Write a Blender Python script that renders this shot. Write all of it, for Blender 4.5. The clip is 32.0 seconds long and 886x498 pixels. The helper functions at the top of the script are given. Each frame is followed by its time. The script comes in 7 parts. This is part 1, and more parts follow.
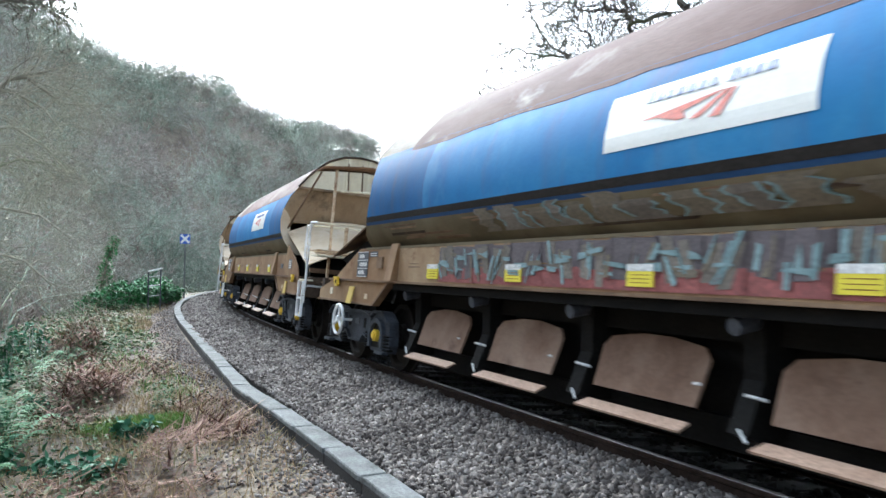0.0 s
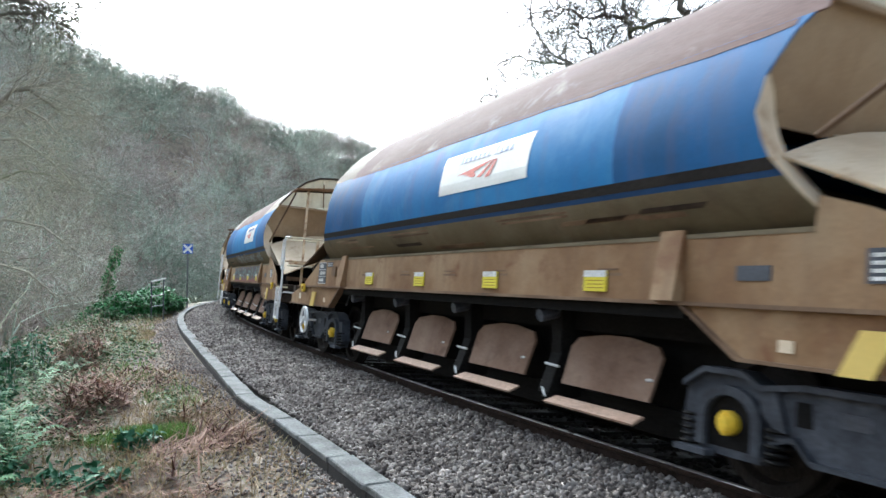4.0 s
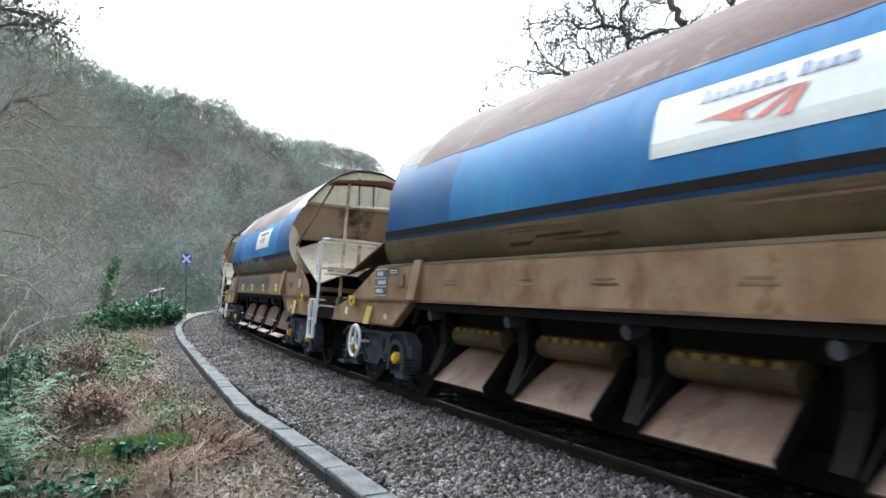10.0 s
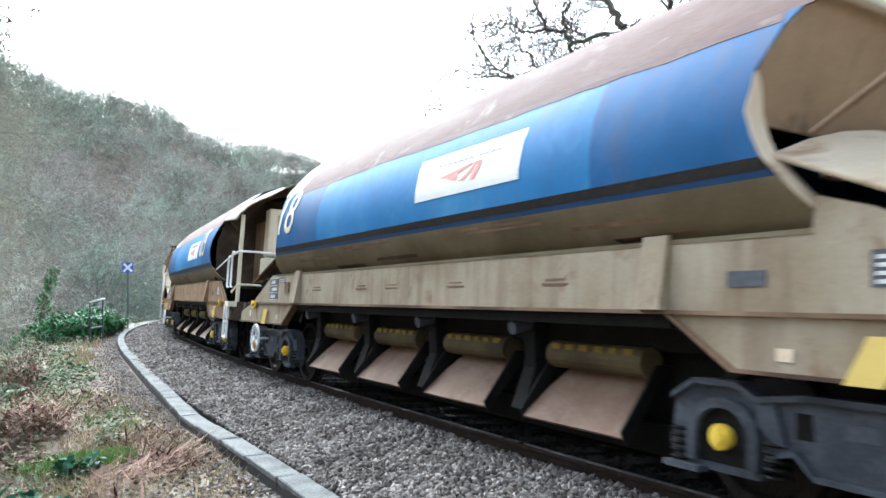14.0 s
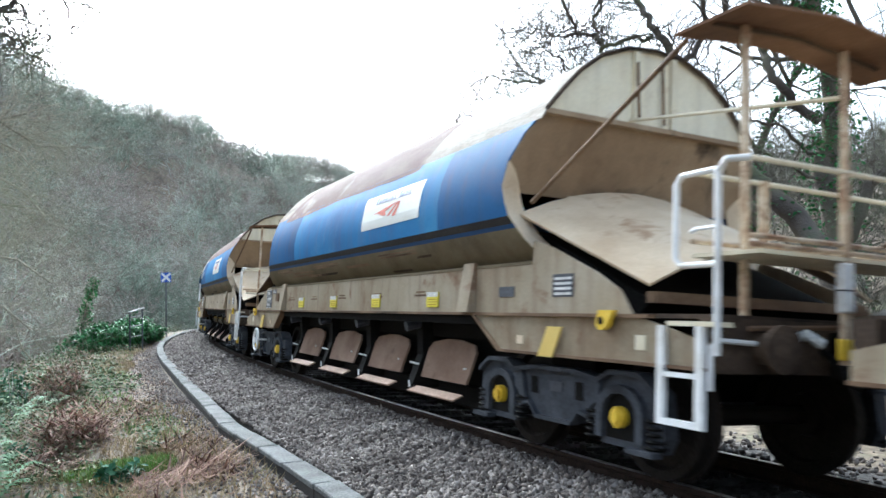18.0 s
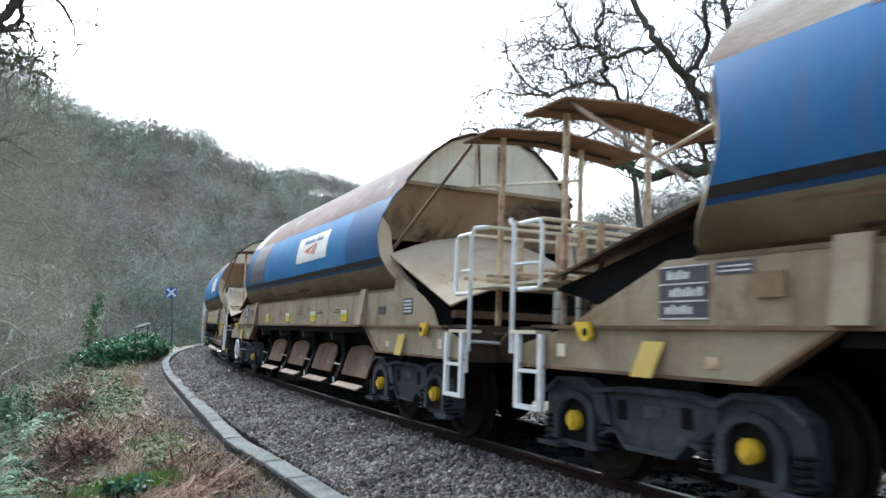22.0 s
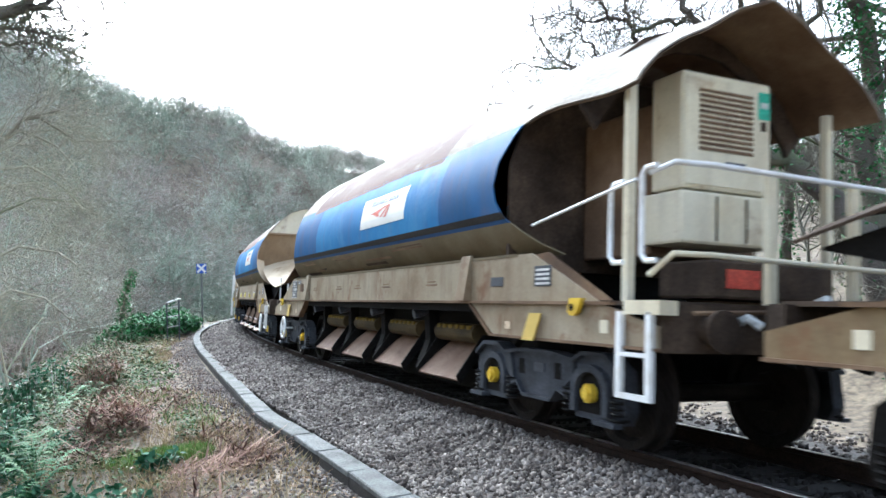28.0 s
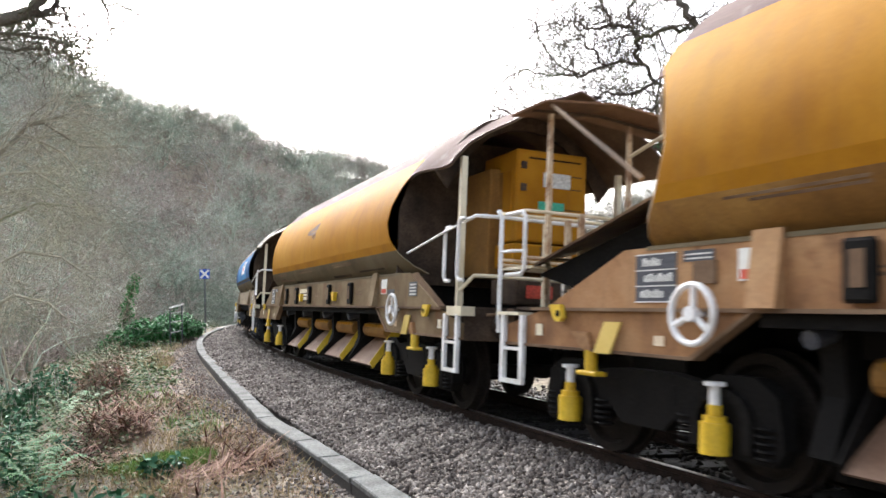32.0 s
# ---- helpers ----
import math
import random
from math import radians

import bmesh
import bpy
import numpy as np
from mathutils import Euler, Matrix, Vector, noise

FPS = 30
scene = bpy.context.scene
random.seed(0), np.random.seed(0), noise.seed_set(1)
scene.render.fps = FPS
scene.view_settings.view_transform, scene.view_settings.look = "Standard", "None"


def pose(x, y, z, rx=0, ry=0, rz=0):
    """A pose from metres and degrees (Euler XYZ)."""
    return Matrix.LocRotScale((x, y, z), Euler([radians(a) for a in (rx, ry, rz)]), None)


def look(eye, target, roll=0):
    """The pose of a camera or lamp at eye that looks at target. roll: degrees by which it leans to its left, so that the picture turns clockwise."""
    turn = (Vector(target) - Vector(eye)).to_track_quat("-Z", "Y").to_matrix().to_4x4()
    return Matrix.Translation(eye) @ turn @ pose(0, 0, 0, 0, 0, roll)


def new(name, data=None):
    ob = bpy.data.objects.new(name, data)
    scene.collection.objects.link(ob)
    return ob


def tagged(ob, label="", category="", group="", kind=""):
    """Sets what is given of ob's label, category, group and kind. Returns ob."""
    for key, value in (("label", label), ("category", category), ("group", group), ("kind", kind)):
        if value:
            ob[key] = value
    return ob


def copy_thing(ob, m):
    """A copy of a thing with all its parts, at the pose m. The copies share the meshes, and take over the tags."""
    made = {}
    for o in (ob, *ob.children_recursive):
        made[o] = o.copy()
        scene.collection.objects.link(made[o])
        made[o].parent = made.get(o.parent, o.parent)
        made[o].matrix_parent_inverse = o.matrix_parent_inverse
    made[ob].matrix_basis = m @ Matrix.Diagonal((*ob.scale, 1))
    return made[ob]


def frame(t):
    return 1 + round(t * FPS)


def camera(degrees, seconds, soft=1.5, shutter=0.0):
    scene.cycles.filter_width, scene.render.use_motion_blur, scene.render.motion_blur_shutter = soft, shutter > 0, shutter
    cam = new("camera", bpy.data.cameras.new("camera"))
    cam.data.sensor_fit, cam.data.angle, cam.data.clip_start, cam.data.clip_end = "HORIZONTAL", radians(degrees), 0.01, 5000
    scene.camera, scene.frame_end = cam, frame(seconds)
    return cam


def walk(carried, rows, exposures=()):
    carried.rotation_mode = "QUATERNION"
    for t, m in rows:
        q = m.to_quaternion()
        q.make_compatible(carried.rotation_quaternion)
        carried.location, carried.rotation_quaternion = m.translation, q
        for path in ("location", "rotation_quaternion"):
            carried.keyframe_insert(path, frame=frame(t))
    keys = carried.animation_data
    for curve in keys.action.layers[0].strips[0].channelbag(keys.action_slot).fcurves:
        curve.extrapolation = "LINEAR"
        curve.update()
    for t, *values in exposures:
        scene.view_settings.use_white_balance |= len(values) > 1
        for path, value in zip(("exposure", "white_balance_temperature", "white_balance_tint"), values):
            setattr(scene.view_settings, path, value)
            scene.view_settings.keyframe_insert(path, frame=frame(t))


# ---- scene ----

# ======== camera: hand-held beside the line, turning a little ========
EYE = (0.0, 0.0, 1.45)
cam = camera(59.5, 32.0, soft=1.5, shutter=0.35)
LOOKS = [  # seconds, yaw to the left, pitch, roll
    (0, 0.70, 1.48, 0.66), (0.5, 0.75, 1.14, 0.15), (1, 0.86, 1.35, 0.40), (1.5, 0.98, 1.65, 0.78), 
    (2, 0.69, 1.54, 0.75), (2.5, 0.37, 1.68, 0.71), (3, 0.59, 1.81, 0.43), (3.5, 0.89, 1.92, 0.34), 
    (4, 0.89, 2.04, 0.17), (4.5, 0.97, 2.21, -0.04), (6.5, 1.13, 2.46, 0.51), (7, 1.27, 2.66, 0.82), 
    (7.5, 1.19, 2.23, 0.76), (8, 1.25, 2.52, 0.53), (8.5, 1.13, 2.50, 0.30), (9, 0.89, 2.60, 0.20), 
    (9.5, 0.96, 2.80, -0.17), (10, 0.80, 2.77, 0.11), (10.5, 0.88, 2.90, 0.77), (11, -0.19, 1.71, 0.07), 
    (11.5, -0.76, 1.98, 0.61), (12, -1.37, 2.48, 0.91), (12.5, -0.48, 2.27, 0.35), (13, -1.13, 3.13, -0.56), 
    (13.5, -2.55, 3.26, -0.81), (14, -3.04, 2.97, -1.12), (14.5, -2.75, 3.40, -0.65), (16.5, -1.87, 3.49, -1.37), 
    (17, -0.76, 3.28, -1.93), (17.5, -0.56, 3.44, -1.56), (18, -0.60, 3.51, -1.70), (18.5, -0.75, 3.15, -1.39), 
    (19, -0.80, 3.39, -1.43), (19.5, -0.78, 3.89, -1.69), (20, -0.55, 4.16, -2.10), (20.5, -0.90, 3.88, -2.28), 
    (21, -0.47, 4.08, -2.19), (21.5, -0.32, 4.12, -2.11), (22, -0.28, 4.48, -2.15), (22.5, -0.24, 4.55, -2.37), 
    (23, 0.07, 5.27, -1.63), (23.5, 0.19, 4.85, -1.25), (24, 0.63, 4.49, -1.51), (24.5, 0.82, 4.20, -1.71), 
    (26.5, 1.46, 3.35, -2.59), (27, 1.66, 3.16, -2.34), (27.5, 1.40, 2.88, -2.13), (28, 1.76, 2.77, -2.12), 
    (28.5, 1.68, 2.95, -1.84), (29, 1.39, 2.92, -2.22), (29.5, 1.63, 3.14, -2.36), (30, 1.74, 3.26, -2.21), 
    (30.5, 1.78, 3.17, -2.15), (31, 2.06, 3.20, -2.09), (31.5, 2.07, 3.11, -2.15), (32, 1.97, 3.23, -1.96), 
]
walk(cam, [(t, pose(*EYE, 90 + p, 0, y) @ pose(0, 0, 0, 0, 0, r)) for t, y, p, r in LOOKS],
     exposures=[(0, 1.85, 5460, 3), (1, 1.9, 5560, 3), (2, 1.35, 5460, 3), (3, 1.7, 5700, 3), (4, 1.75, 5560, 3), (7, 1.78, 5460, 3), (8, 1.9, 5510, 3), (9, 1.45, 5650, 3), (11, 2.03, 5460, 3), (13, 2.2, 5710, 4), (14, 2.2, 5510, 3), (17, 1.9, 5460, 3), (18, 1.83, 5460, 3), (19, 1.8, 5510, 3), (21, 1.75, 5560, 3), (22, 1.5, 5480, 3), (24, 1.15, 5360, 3),
                (27, 1.76, 5480, 3), (28, 2.08, 5410, 4), (30, 1.98, 5560, 6), (32, 1.9, 6150, 10)])

# ======== light: bright overcast winter sky ========
world = bpy.data.worlds.new("overcast_sky")
scene.world = world
world.use_nodes = True
wn = world.node_tree.nodes
wl = world.node_tree.links
sky = wn.new("ShaderNodeTexSky")
sky.sky_type, sky.sun_disc = "NISHITA", False
sky.sun_elevation, sky.sun_rotation = radians(34), radians(-20)
sky.air_density, sky.dust_density, sky.ozone_density = 1.0, 6.0, 1.0
hs = wn.new("ShaderNodeHueSaturation")
hs.inputs["Saturation"].default_value = 0.45
wl.new(sky.outputs[0], hs.inputs["Color"])
wl.new(hs.outputs[0], wn["Background"].inputs["Color"])
wn["Background"].inputs["Strength"].default_value = 0.15
sun = new("overcast_sun", bpy.data.lights.new("overcast_sun", "SUN"))
sun.data.energy, sun.data.angle, sun.data.color = 0.8, radians(40), (1.0, 0.99, 0.97)
sun.matrix_basis = look((0, 0, 30), (0.34 * 30, -0.94 * 30 * 0.9, 0))

# ======== the line: a curve to the right, canted ========
CANT = radians(4.6)
X0, Y0, HEAD, K0, K1 = 2.844, 5.046, -0.4633, 0.002776, 0.0001818
DS = 0.25
S_MIN, S_MAX = -190.0, 230.0


def bend(s):
    if s > 90:
        return max(0.0025, K0 + K1 * 36 - (s - 90) * 0.0002)
    return min(max(K0 + K1 * s, 0.0004), K0 + K1 * 36)


def line_table():
    n0, n1 = int(-S_MIN / DS), int(S_MAX / DS)
    fw, x, y, h = [], X0, Y0, HEAD
    for i in range(n1):
        fw.append((x, y, h))
        k = bend((i + 0.5) * DS)
        x += DS * math.sin(h + k * DS / 2)
        y += DS * math.cos(h + k * DS / 2)
        h += k * DS
    bw, x, y, h = [], X0, Y0, HEAD
    for i in range(n0):
        k = bend(-(i + 0.5) * DS)
        x -= DS * math.sin(h - k * DS / 2)
        y -= DS * math.cos(h - k * DS / 2)
        h -= k * DS
        bw.append((x, y, h))
    return np.array(bw[::-1] + fw)


LINE = line_table()
LS = S_MIN + DS * np.arange(len(LINE))


def on_line(s, off=0.0):
    """Place and heading at arc length s, off metres to the left."""
    x, y, h = (float(np.interp(s, LS, LINE[:, k])) for k in range(3))
    return x - off * math.cos(h), y + off * math.sin(h), h


def to_line(x, y):
    """Arc length and left offset of each point of two arrays."""
    px, py = np.asarray(x, float).ravel(), np.asarray(y, float).ravel()
    ref = LINE[::4]
    rs = LS[::4]
    best = np.empty(len(px), int)
    for i in range(0, len(px), 4000):
        d = (px[i:i + 4000, None] - ref[None, :, 0]) ** 2 + (py[i:i + 4000, None] - ref[None, :, 1]) ** 2
        best[i:i + 4000] = d.argmin(1)
    h = ref[best, 2]
    dx, dy = px - ref[best, 0], py - ref[best, 1]
    return rs[best] + dx * np.sin(h) + dy * np.cos(h), -dx * np.cos(h) + dy * np.sin(h)


GAIN_T = [0, 4, 9, 11.5, 13, 14, 17.5, 20.5, 24.5, 28, 32]
GAIN = [1.55, 0.65, 0.42, 0.25, -0.06, -0.15, -0.28, -0.22, -0.10, 0.06, 0.15]


def travel(t):
    """Way of the train, of the wagon that is number 8 in it, at t seconds: a steady pace, gathering a little."""
    k = sum(float(np.interp(t + o, GAIN_T, GAIN)) for o in (-0.8, -0.4, 0.0, 0.4, 0.8)) / 5
    return 7.611 + 4.3345 * (t - 28.0) + k


PITCH = 14.296
BOGIE = 5.0
WHEEL_R = 0.46


def wagon_pose(s):
    ax, ay, _ = on_line(s - BOGIE)
    bx, by, _ = on_line(s + BOGIE)
    d = Vector((bx - ax, by - ay, 0)).normalized()
    left = Vector((-d.y, d.x, 0))
    up = Vector((0, 0, 1))
    lf = left * math.cos(CANT) + up * math.sin(CANT)
    u = up * math.cos(CANT) - left * math.sin(CANT)
    m = Matrix((d, lf, u)).transposed().to_4x4()
    m.translation = ((ax + bx) / 2, (ay + by) / 2, 0)
    return m

# ======== materials ========
def mat(name, cols, scale=3.0, rough=0.7, metal=0.0, bump=0.1, bscale=40.0, streak=0.0, fine=0.35, spread=(0.3, 0.7), specular=0.5, stretch=(1, 1, 1), coords="Object", patches=None):
    """Procedural surface: cols are mixed by a broad noise, then grained by a fine one; streak adds runs of dirt down the surface."""
    m = bpy.data.materials.new(name)
    m.use_nodes = True
    n, l = m.node_tree.nodes, m.node_tree.links
    b = n["Principled BSDF"]
    b.inputs["Roughness"].default_value, b.inputs["Metallic"].default_value = rough, metal
    b.inputs["Specular IOR Level"].default_value = specular
    tc, oi = n.new("ShaderNodeTexCoord"), n.new("ShaderNodeObjectInfo")
    off = n.new("ShaderNodeVectorMath")
    off.operation = "MULTIPLY_ADD"
    l.new(oi.outputs["Random"], off.inputs[0])
    off.inputs[1].default_value = (37.0, 53.0, 71.0)
    l.new(tc.outputs[coords], off.inputs[2])
    mp = n.new("ShaderNodeMapping")
    mp.inputs["Scale"].default_value = stretch
    l.new(off.outputs[0], mp.inputs[0])
    big = n.new("ShaderNodeTexNoise")
    big.inputs["Scale"].default_value, big.inputs["Detail"].default_value = scale, 6.0
    big.inputs["Roughness"].default_value = 0.62
    l.new(mp.outputs[0], big.inputs["Vector"])
    ramp = n.new("ShaderNodeValToRGB")
    lo, hi = spread
    while len(ramp.color_ramp.elements) < len(cols):
        ramp.color_ramp.elements.new(0.5)
    for i, c in enumerate(cols):
        ramp.color_ramp.elements[i].position = lo + (hi - lo) * i / max(1, len(cols) - 1)
        ramp.color_ramp.elements[i].color = (*c, 1)
    l.new(big.outputs[0], ramp.inputs[0])
    small = n.new("ShaderNodeTexNoise")
    small.inputs["Scale"].default_value, small.inputs["Detail"].default_value = bscale, 4.0
    l.new(mp.outputs[0], small.inputs["Vector"])
    sr = n.new("ShaderNodeMapRange")
    sr.inputs[1].default_value, sr.inputs[2].default_value = 0.3, 0.7
    sr.inputs[3].default_value, sr.inputs[4].default_value = 1 - fine, 1 + fine
    l.new(small.outputs[0], sr.inputs[0])
    mul = n.new("ShaderNodeMix")
    mul.data_type, mul.blend_type = "RGBA", "MULTIPLY"
    mul.inputs["Factor"].default_value = 1.0
    l.new(ramp.outputs[0], mul.inputs["A"])
    l.new(sr.outputs[0], mul.inputs["B"])
    last = mul.outputs["Result"]
    if streak:
        ms = n.new("ShaderNodeMapping")
        ms.inputs["Scale"].default_value = (3.2, 3.2, 0.35)
        l.new(off.outputs[0], ms.inputs[0])
        st = n.new("ShaderNodeTexNoise")
        st.inputs["Scale"].default_value, st.inputs["Detail"].default_value = 2.0, 5.0
        l.new(ms.outputs[0], st.inputs["Vector"])
        sm = n.new("ShaderNodeMapRange")
        sm.inputs[1].default_value, sm.inputs[2].default_value = 0.5, 0.75
        sm.inputs[3].default_value, sm.inputs[4].default_value = 0.0, streak
        l.new(st.outputs[0], sm.inputs[0])
        mix = n.new("ShaderNodeMix")
        mix.data_type = "RGBA"
        l.new(sm.outputs[0], mix.inputs["Factor"])
        l.new(last, mix.inputs["A"])
        mix.inputs["B"].default_value = (0.13, 0.075, 0.045, 1)
        last = mix.outputs["Result"]
    if patches:
        colour, size, lo, hi, amount = patches
        pn = n.new("ShaderNodeTexNoise")
        pn.inputs["Scale"].default_value, pn.inputs["Detail"].default_value, pn.inputs["Roughness"].default_value = size, 9.0, 0.68
        pn.inputs["Distortion"].default_value = 0.4
        l.new(off.outputs[0], pn.inputs["Vector"])
        pr = n.new("ShaderNodeMapRange")
        pr.inputs[1].default_value, pr.inputs[2].default_value, pr.inputs[4].default_value = lo, hi, amount
        l.new(pn.outputs[0], pr.inputs[0])
        pm = n.new("ShaderNodeMix")
        pm.data_type = "RGBA"
        l.new(pr.outputs[0], pm.inputs["Factor"])
        l.new(last, pm.inputs["A"])
        pm.inputs["B"].default_value = (*colour, 1)
        last = pm.outputs["Result"]
    l.new(last, b.inputs["Base Color"])
    rr = n.new("ShaderNodeMapRange")
    rr.inputs[3].default_value, rr.inputs[4].default_value = max(0.02, rough - 0.12), min(1, rough + 0.12)
    l.new(big.outputs[0], rr.inputs[0])
    l.new(rr.outputs[0], b.inputs["Roughness"])
    if bump:
        bp = n.new("ShaderNodeBump")
        bp.inputs["Strength"].default_value, bp.inputs["Distance"].default_value = bump, 0.02
        l.new(small.outputs[0], bp.inputs["Height"])
        l.new(bp.outputs[0], b.inputs["Normal"])
    return m


RUSTY = (0.15, 0.068, 0.032)
M_BLUE = mat("blue_paint", [(0.0226, 0.1159, 0.2784), (0.032, 0.1634, 0.3696), (0.0583, 0.228, 0.432)], 0.6, 0.62, bump=0.02, streak=0.22, fine=0.05, specular=0.08, patches=((0.10, 0.27, 0.46), 1.1, 0.52, 0.72, 0.6))
M_DKBLUE = mat("dark_blue_paint", [(0.0155, 0.0688, 0.1672), (0.0198, 0.0963, 0.242), (0.0327, 0.1247, 0.2816)], 0.7, 0.62, bump=0.02, streak=0.25, fine=0.05, specular=0.08, patches=((0.07, 0.10, 0.20), 1.4, 0.54, 0.7, 0.6))
M_NAVY = mat("navy_line_paint", [(0.016, 0.042, 0.105), (0.025, 0.064, 0.15)], 2, 0.65, bump=0.02, fine=0.08, specular=0.15)
M_ROOF = mat("rusty_roof_sheet", [(0.07, 0.038, 0.033), (0.115, 0.068, 0.058), (0.15, 0.098, 0.085), (0.20, 0.15, 0.13)], 0.8, 0.8, bump=0.1, fine=0.12, stretch=(0.4, 1.5, 1), specular=0.12, patches=((0.30, 0.25, 0.225), 1.6, 0.58, 0.70, 0.75))
M_STRIPE = mat("dark_stripe_paint", [(0.014, 0.012, 0.011), (0.028, 0.024, 0.021)], 2, 0.6, bump=0.03, specular=0.12)
M_LOWER = mat("dirty_ochre_paint", [(0.092, 0.074, 0.043), (0.14, 0.112, 0.066), (0.18, 0.150, 0.096)], 1.1, 0.75, bump=0.04, streak=0.3, fine=0.08, specular=0.15, patches=((0.06, 0.045, 0.03), 1.3, 0.55, 0.72, 0.6))
M_BEIGE = mat("dirty_beige_paint", [(0.135, 0.066, 0.030), (0.20, 0.115, 0.054), (0.27, 0.175, 0.094), (0.33, 0.24, 0.14)], 0.9, 0.68, bump=0.04, streak=0.35, fine=0.08, specular=0.2, patches=(RUSTY, 1.9, 0.55, 0.66, 0.8))
M_BEIGE2 = mat("pale_beige_paint", [(0.1845, 0.1278, 0.0739), (0.297, 0.2448, 0.1664), (0.369, 0.3195, 0.2385)], 1.0, 0.7, bump=0.04, streak=0.5, fine=0.08, specular=0.2, patches=(RUSTY, 2.1, 0.56, 0.67, 0.75))
M_SIDEDULL = mat("dull_brown_side_paint", [(0.0878, 0.0529, 0.0262), (0.1852, 0.1328, 0.0711), (0.2779, 0.2136, 0.1292)], 1.1, 0.72, bump=0.05, streak=0.4, fine=0.1, specular=0.15, patches=(RUSTY, 1.7, 0.54, 0.66, 0.7))
M_SIDEBROWN = mat("brown_side_paint", [(0.1625, 0.078, 0.0364), (0.312, 0.1664, 0.0741), (0.403, 0.247, 0.1222)], 1.3, 0.7, bump=0.05, streak=0.4, fine=0.1, specular=0.2, patches=((0.10, 0.045, 0.022), 1.7, 0.54, 0.66, 0.7))
M_SMUDGE = mat("smudged_slope_sheet", [(0.20, 0.135, 0.080), (0.29, 0.205, 0.125), (0.37, 0.285, 0.19)], 0.8, 0.75, bump=0.03, fine=0.06, streak=0.3, specular=0.2, patches=((0.022, 0.017, 0.014), 0.75, 0.56, 0.68, 0.92))
M_CREAM = mat("cream_paint", [(0.55, 0.47, 0.32), (0.68, 0.62, 0.46), (0.72, 0.67, 0.53)], 1.2, 0.6, bump=0.02, streak=0.2, fine=0.05, specular=0.25, patches=((0.30, 0.19, 0.10), 2.2, 0.60, 0.72, 0.7))
M_POST = mat("rusty_cream_post_paint", [(0.26, 0.14, 0.075), (0.48, 0.37, 0.25), (0.60, 0.53, 0.41)], 5, 0.65, bump=0.04, fine=0.1, specular=0.2, patches=(RUSTY, 4.0, 0.52, 0.62, 0.8))
# Dirty brown steel; also serves as shade under hoods and front covers.
M_BROWN = mat("brown_dirt_and_shade_steel", [(0.06, 0.037, 0.024), (0.15, 0.095, 0.057), (0.25, 0.175, 0.108)], 1.0, 0.72, bump=0.06, fine=0.12, specular=0.15)
M_CANOPY = mat("rust_brown_canopy_sheet", [(0.085, 0.045, 0.026), (0.17, 0.092, 0.05), (0.24, 0.14, 0.08)], 1.2, 0.75, bump=0.05, fine=0.1, specular=0.15)
M_TAN = mat("worn_tan_sheet", [(0.44, 0.325, 0.205), (0.58, 0.465, 0.32), (0.66, 0.565, 0.42)], 1.0, 0.7, bump=0.03, fine=0.06, specular=0.2, patches=((0.27, 0.15, 0.075), 2.4, 0.56, 0.68, 0.7))
M_RUST = mat("rust_scoured_steel", [(0.12, 0.068, 0.042), (0.185, 0.118, 0.08), (0.24, 0.168, 0.122)], 1.6, 0.7, bump=0.05, fine=0.12, specular=0.15, patches=((0.075, 0.042, 0.028), 2.6, 0.54, 0.68, 0.7))
M_RUSTEDGE = mat("bright_rust_steel", [(0.295, 0.18, 0.119), (0.40, 0.275, 0.195)], 3, 0.65, bump=0.03)
# Near-black for steel parts, and for shade under the wagon and in openings.
M_BLACK = mat("black_steel_and_shade", [(0.005, 0.0048, 0.0045), (0.012, 0.0108, 0.0098)], 3, 0.7, bump=0.1, specular=0.08)
M_BOGIE = mat("bogie_grey_steel", [(0.020, 0.022, 0.027), (0.042, 0.046, 0.055), (0.07, 0.075, 0.087)], 3, 0.65, bump=0.1, fine=0.25, specular=0.2)
M_WHEEL = mat("wheel_steel", [(0.014, 0.012, 0.011), (0.03, 0.025, 0.022)], 4, 0.6, 0.2, bump=0.08, specular=0.1)
M_YELLOW = mat("safety_yellow_paint", [(0.50, 0.31, 0.01), (0.66, 0.44, 0.02), (0.72, 0.52, 0.06)], 2.5, 0.55, bump=0.04, fine=0.1)
M_PALEYEL = mat("faded_yellow_plate", [(0.56, 0.39, 0.08), (0.64, 0.475, 0.13)], 2, 0.6, bump=0.02, fine=0.04)
M_LABEL = mat("yellow_label", [(0.62, 0.52, 0.02), (0.70, 0.60, 0.04)], 3, 0.5, bump=0, fine=0.04)
M_WHITE = mat("white_rail_paint", [(0.55, 0.53, 0.48), (0.74, 0.74, 0.73), (0.8, 0.8, 0.8)], 4, 0.5, bump=0.03, fine=0.08)
M_DRUM = mat("dark_ochre_drum", [(0.03, 0.022, 0.012), (0.065, 0.047, 0.022), (0.10, 0.074, 0.034)], 2, 0.65, bump=0.04, fine=0.12, specular=0.15)
M_TOOTH = mat("dull_yellow_tooth", [(0.10, 0.065, 0.010), (0.19, 0.125, 0.02)], 6, 0.6, bump=0.03, fine=0.15, specular=0.15)
M_AMBER = mat("amber_yellow_paint", [(0.2785, 0.1158, 0.0077), (0.3695, 0.1697, 0.0121), (0.4114, 0.2096, 0.0248)], 0.8, 0.65, bump=0.03, streak=0.2, fine=0.05, specular=0.06)
M_LOWERY = mat("stained_amber_paint", [(0.15, 0.075, 0.022), (0.24, 0.125, 0.034), (0.33, 0.19, 0.055)], 0.9, 0.75, bump=0.06, streak=0.35, fine=0.15, specular=0.15)
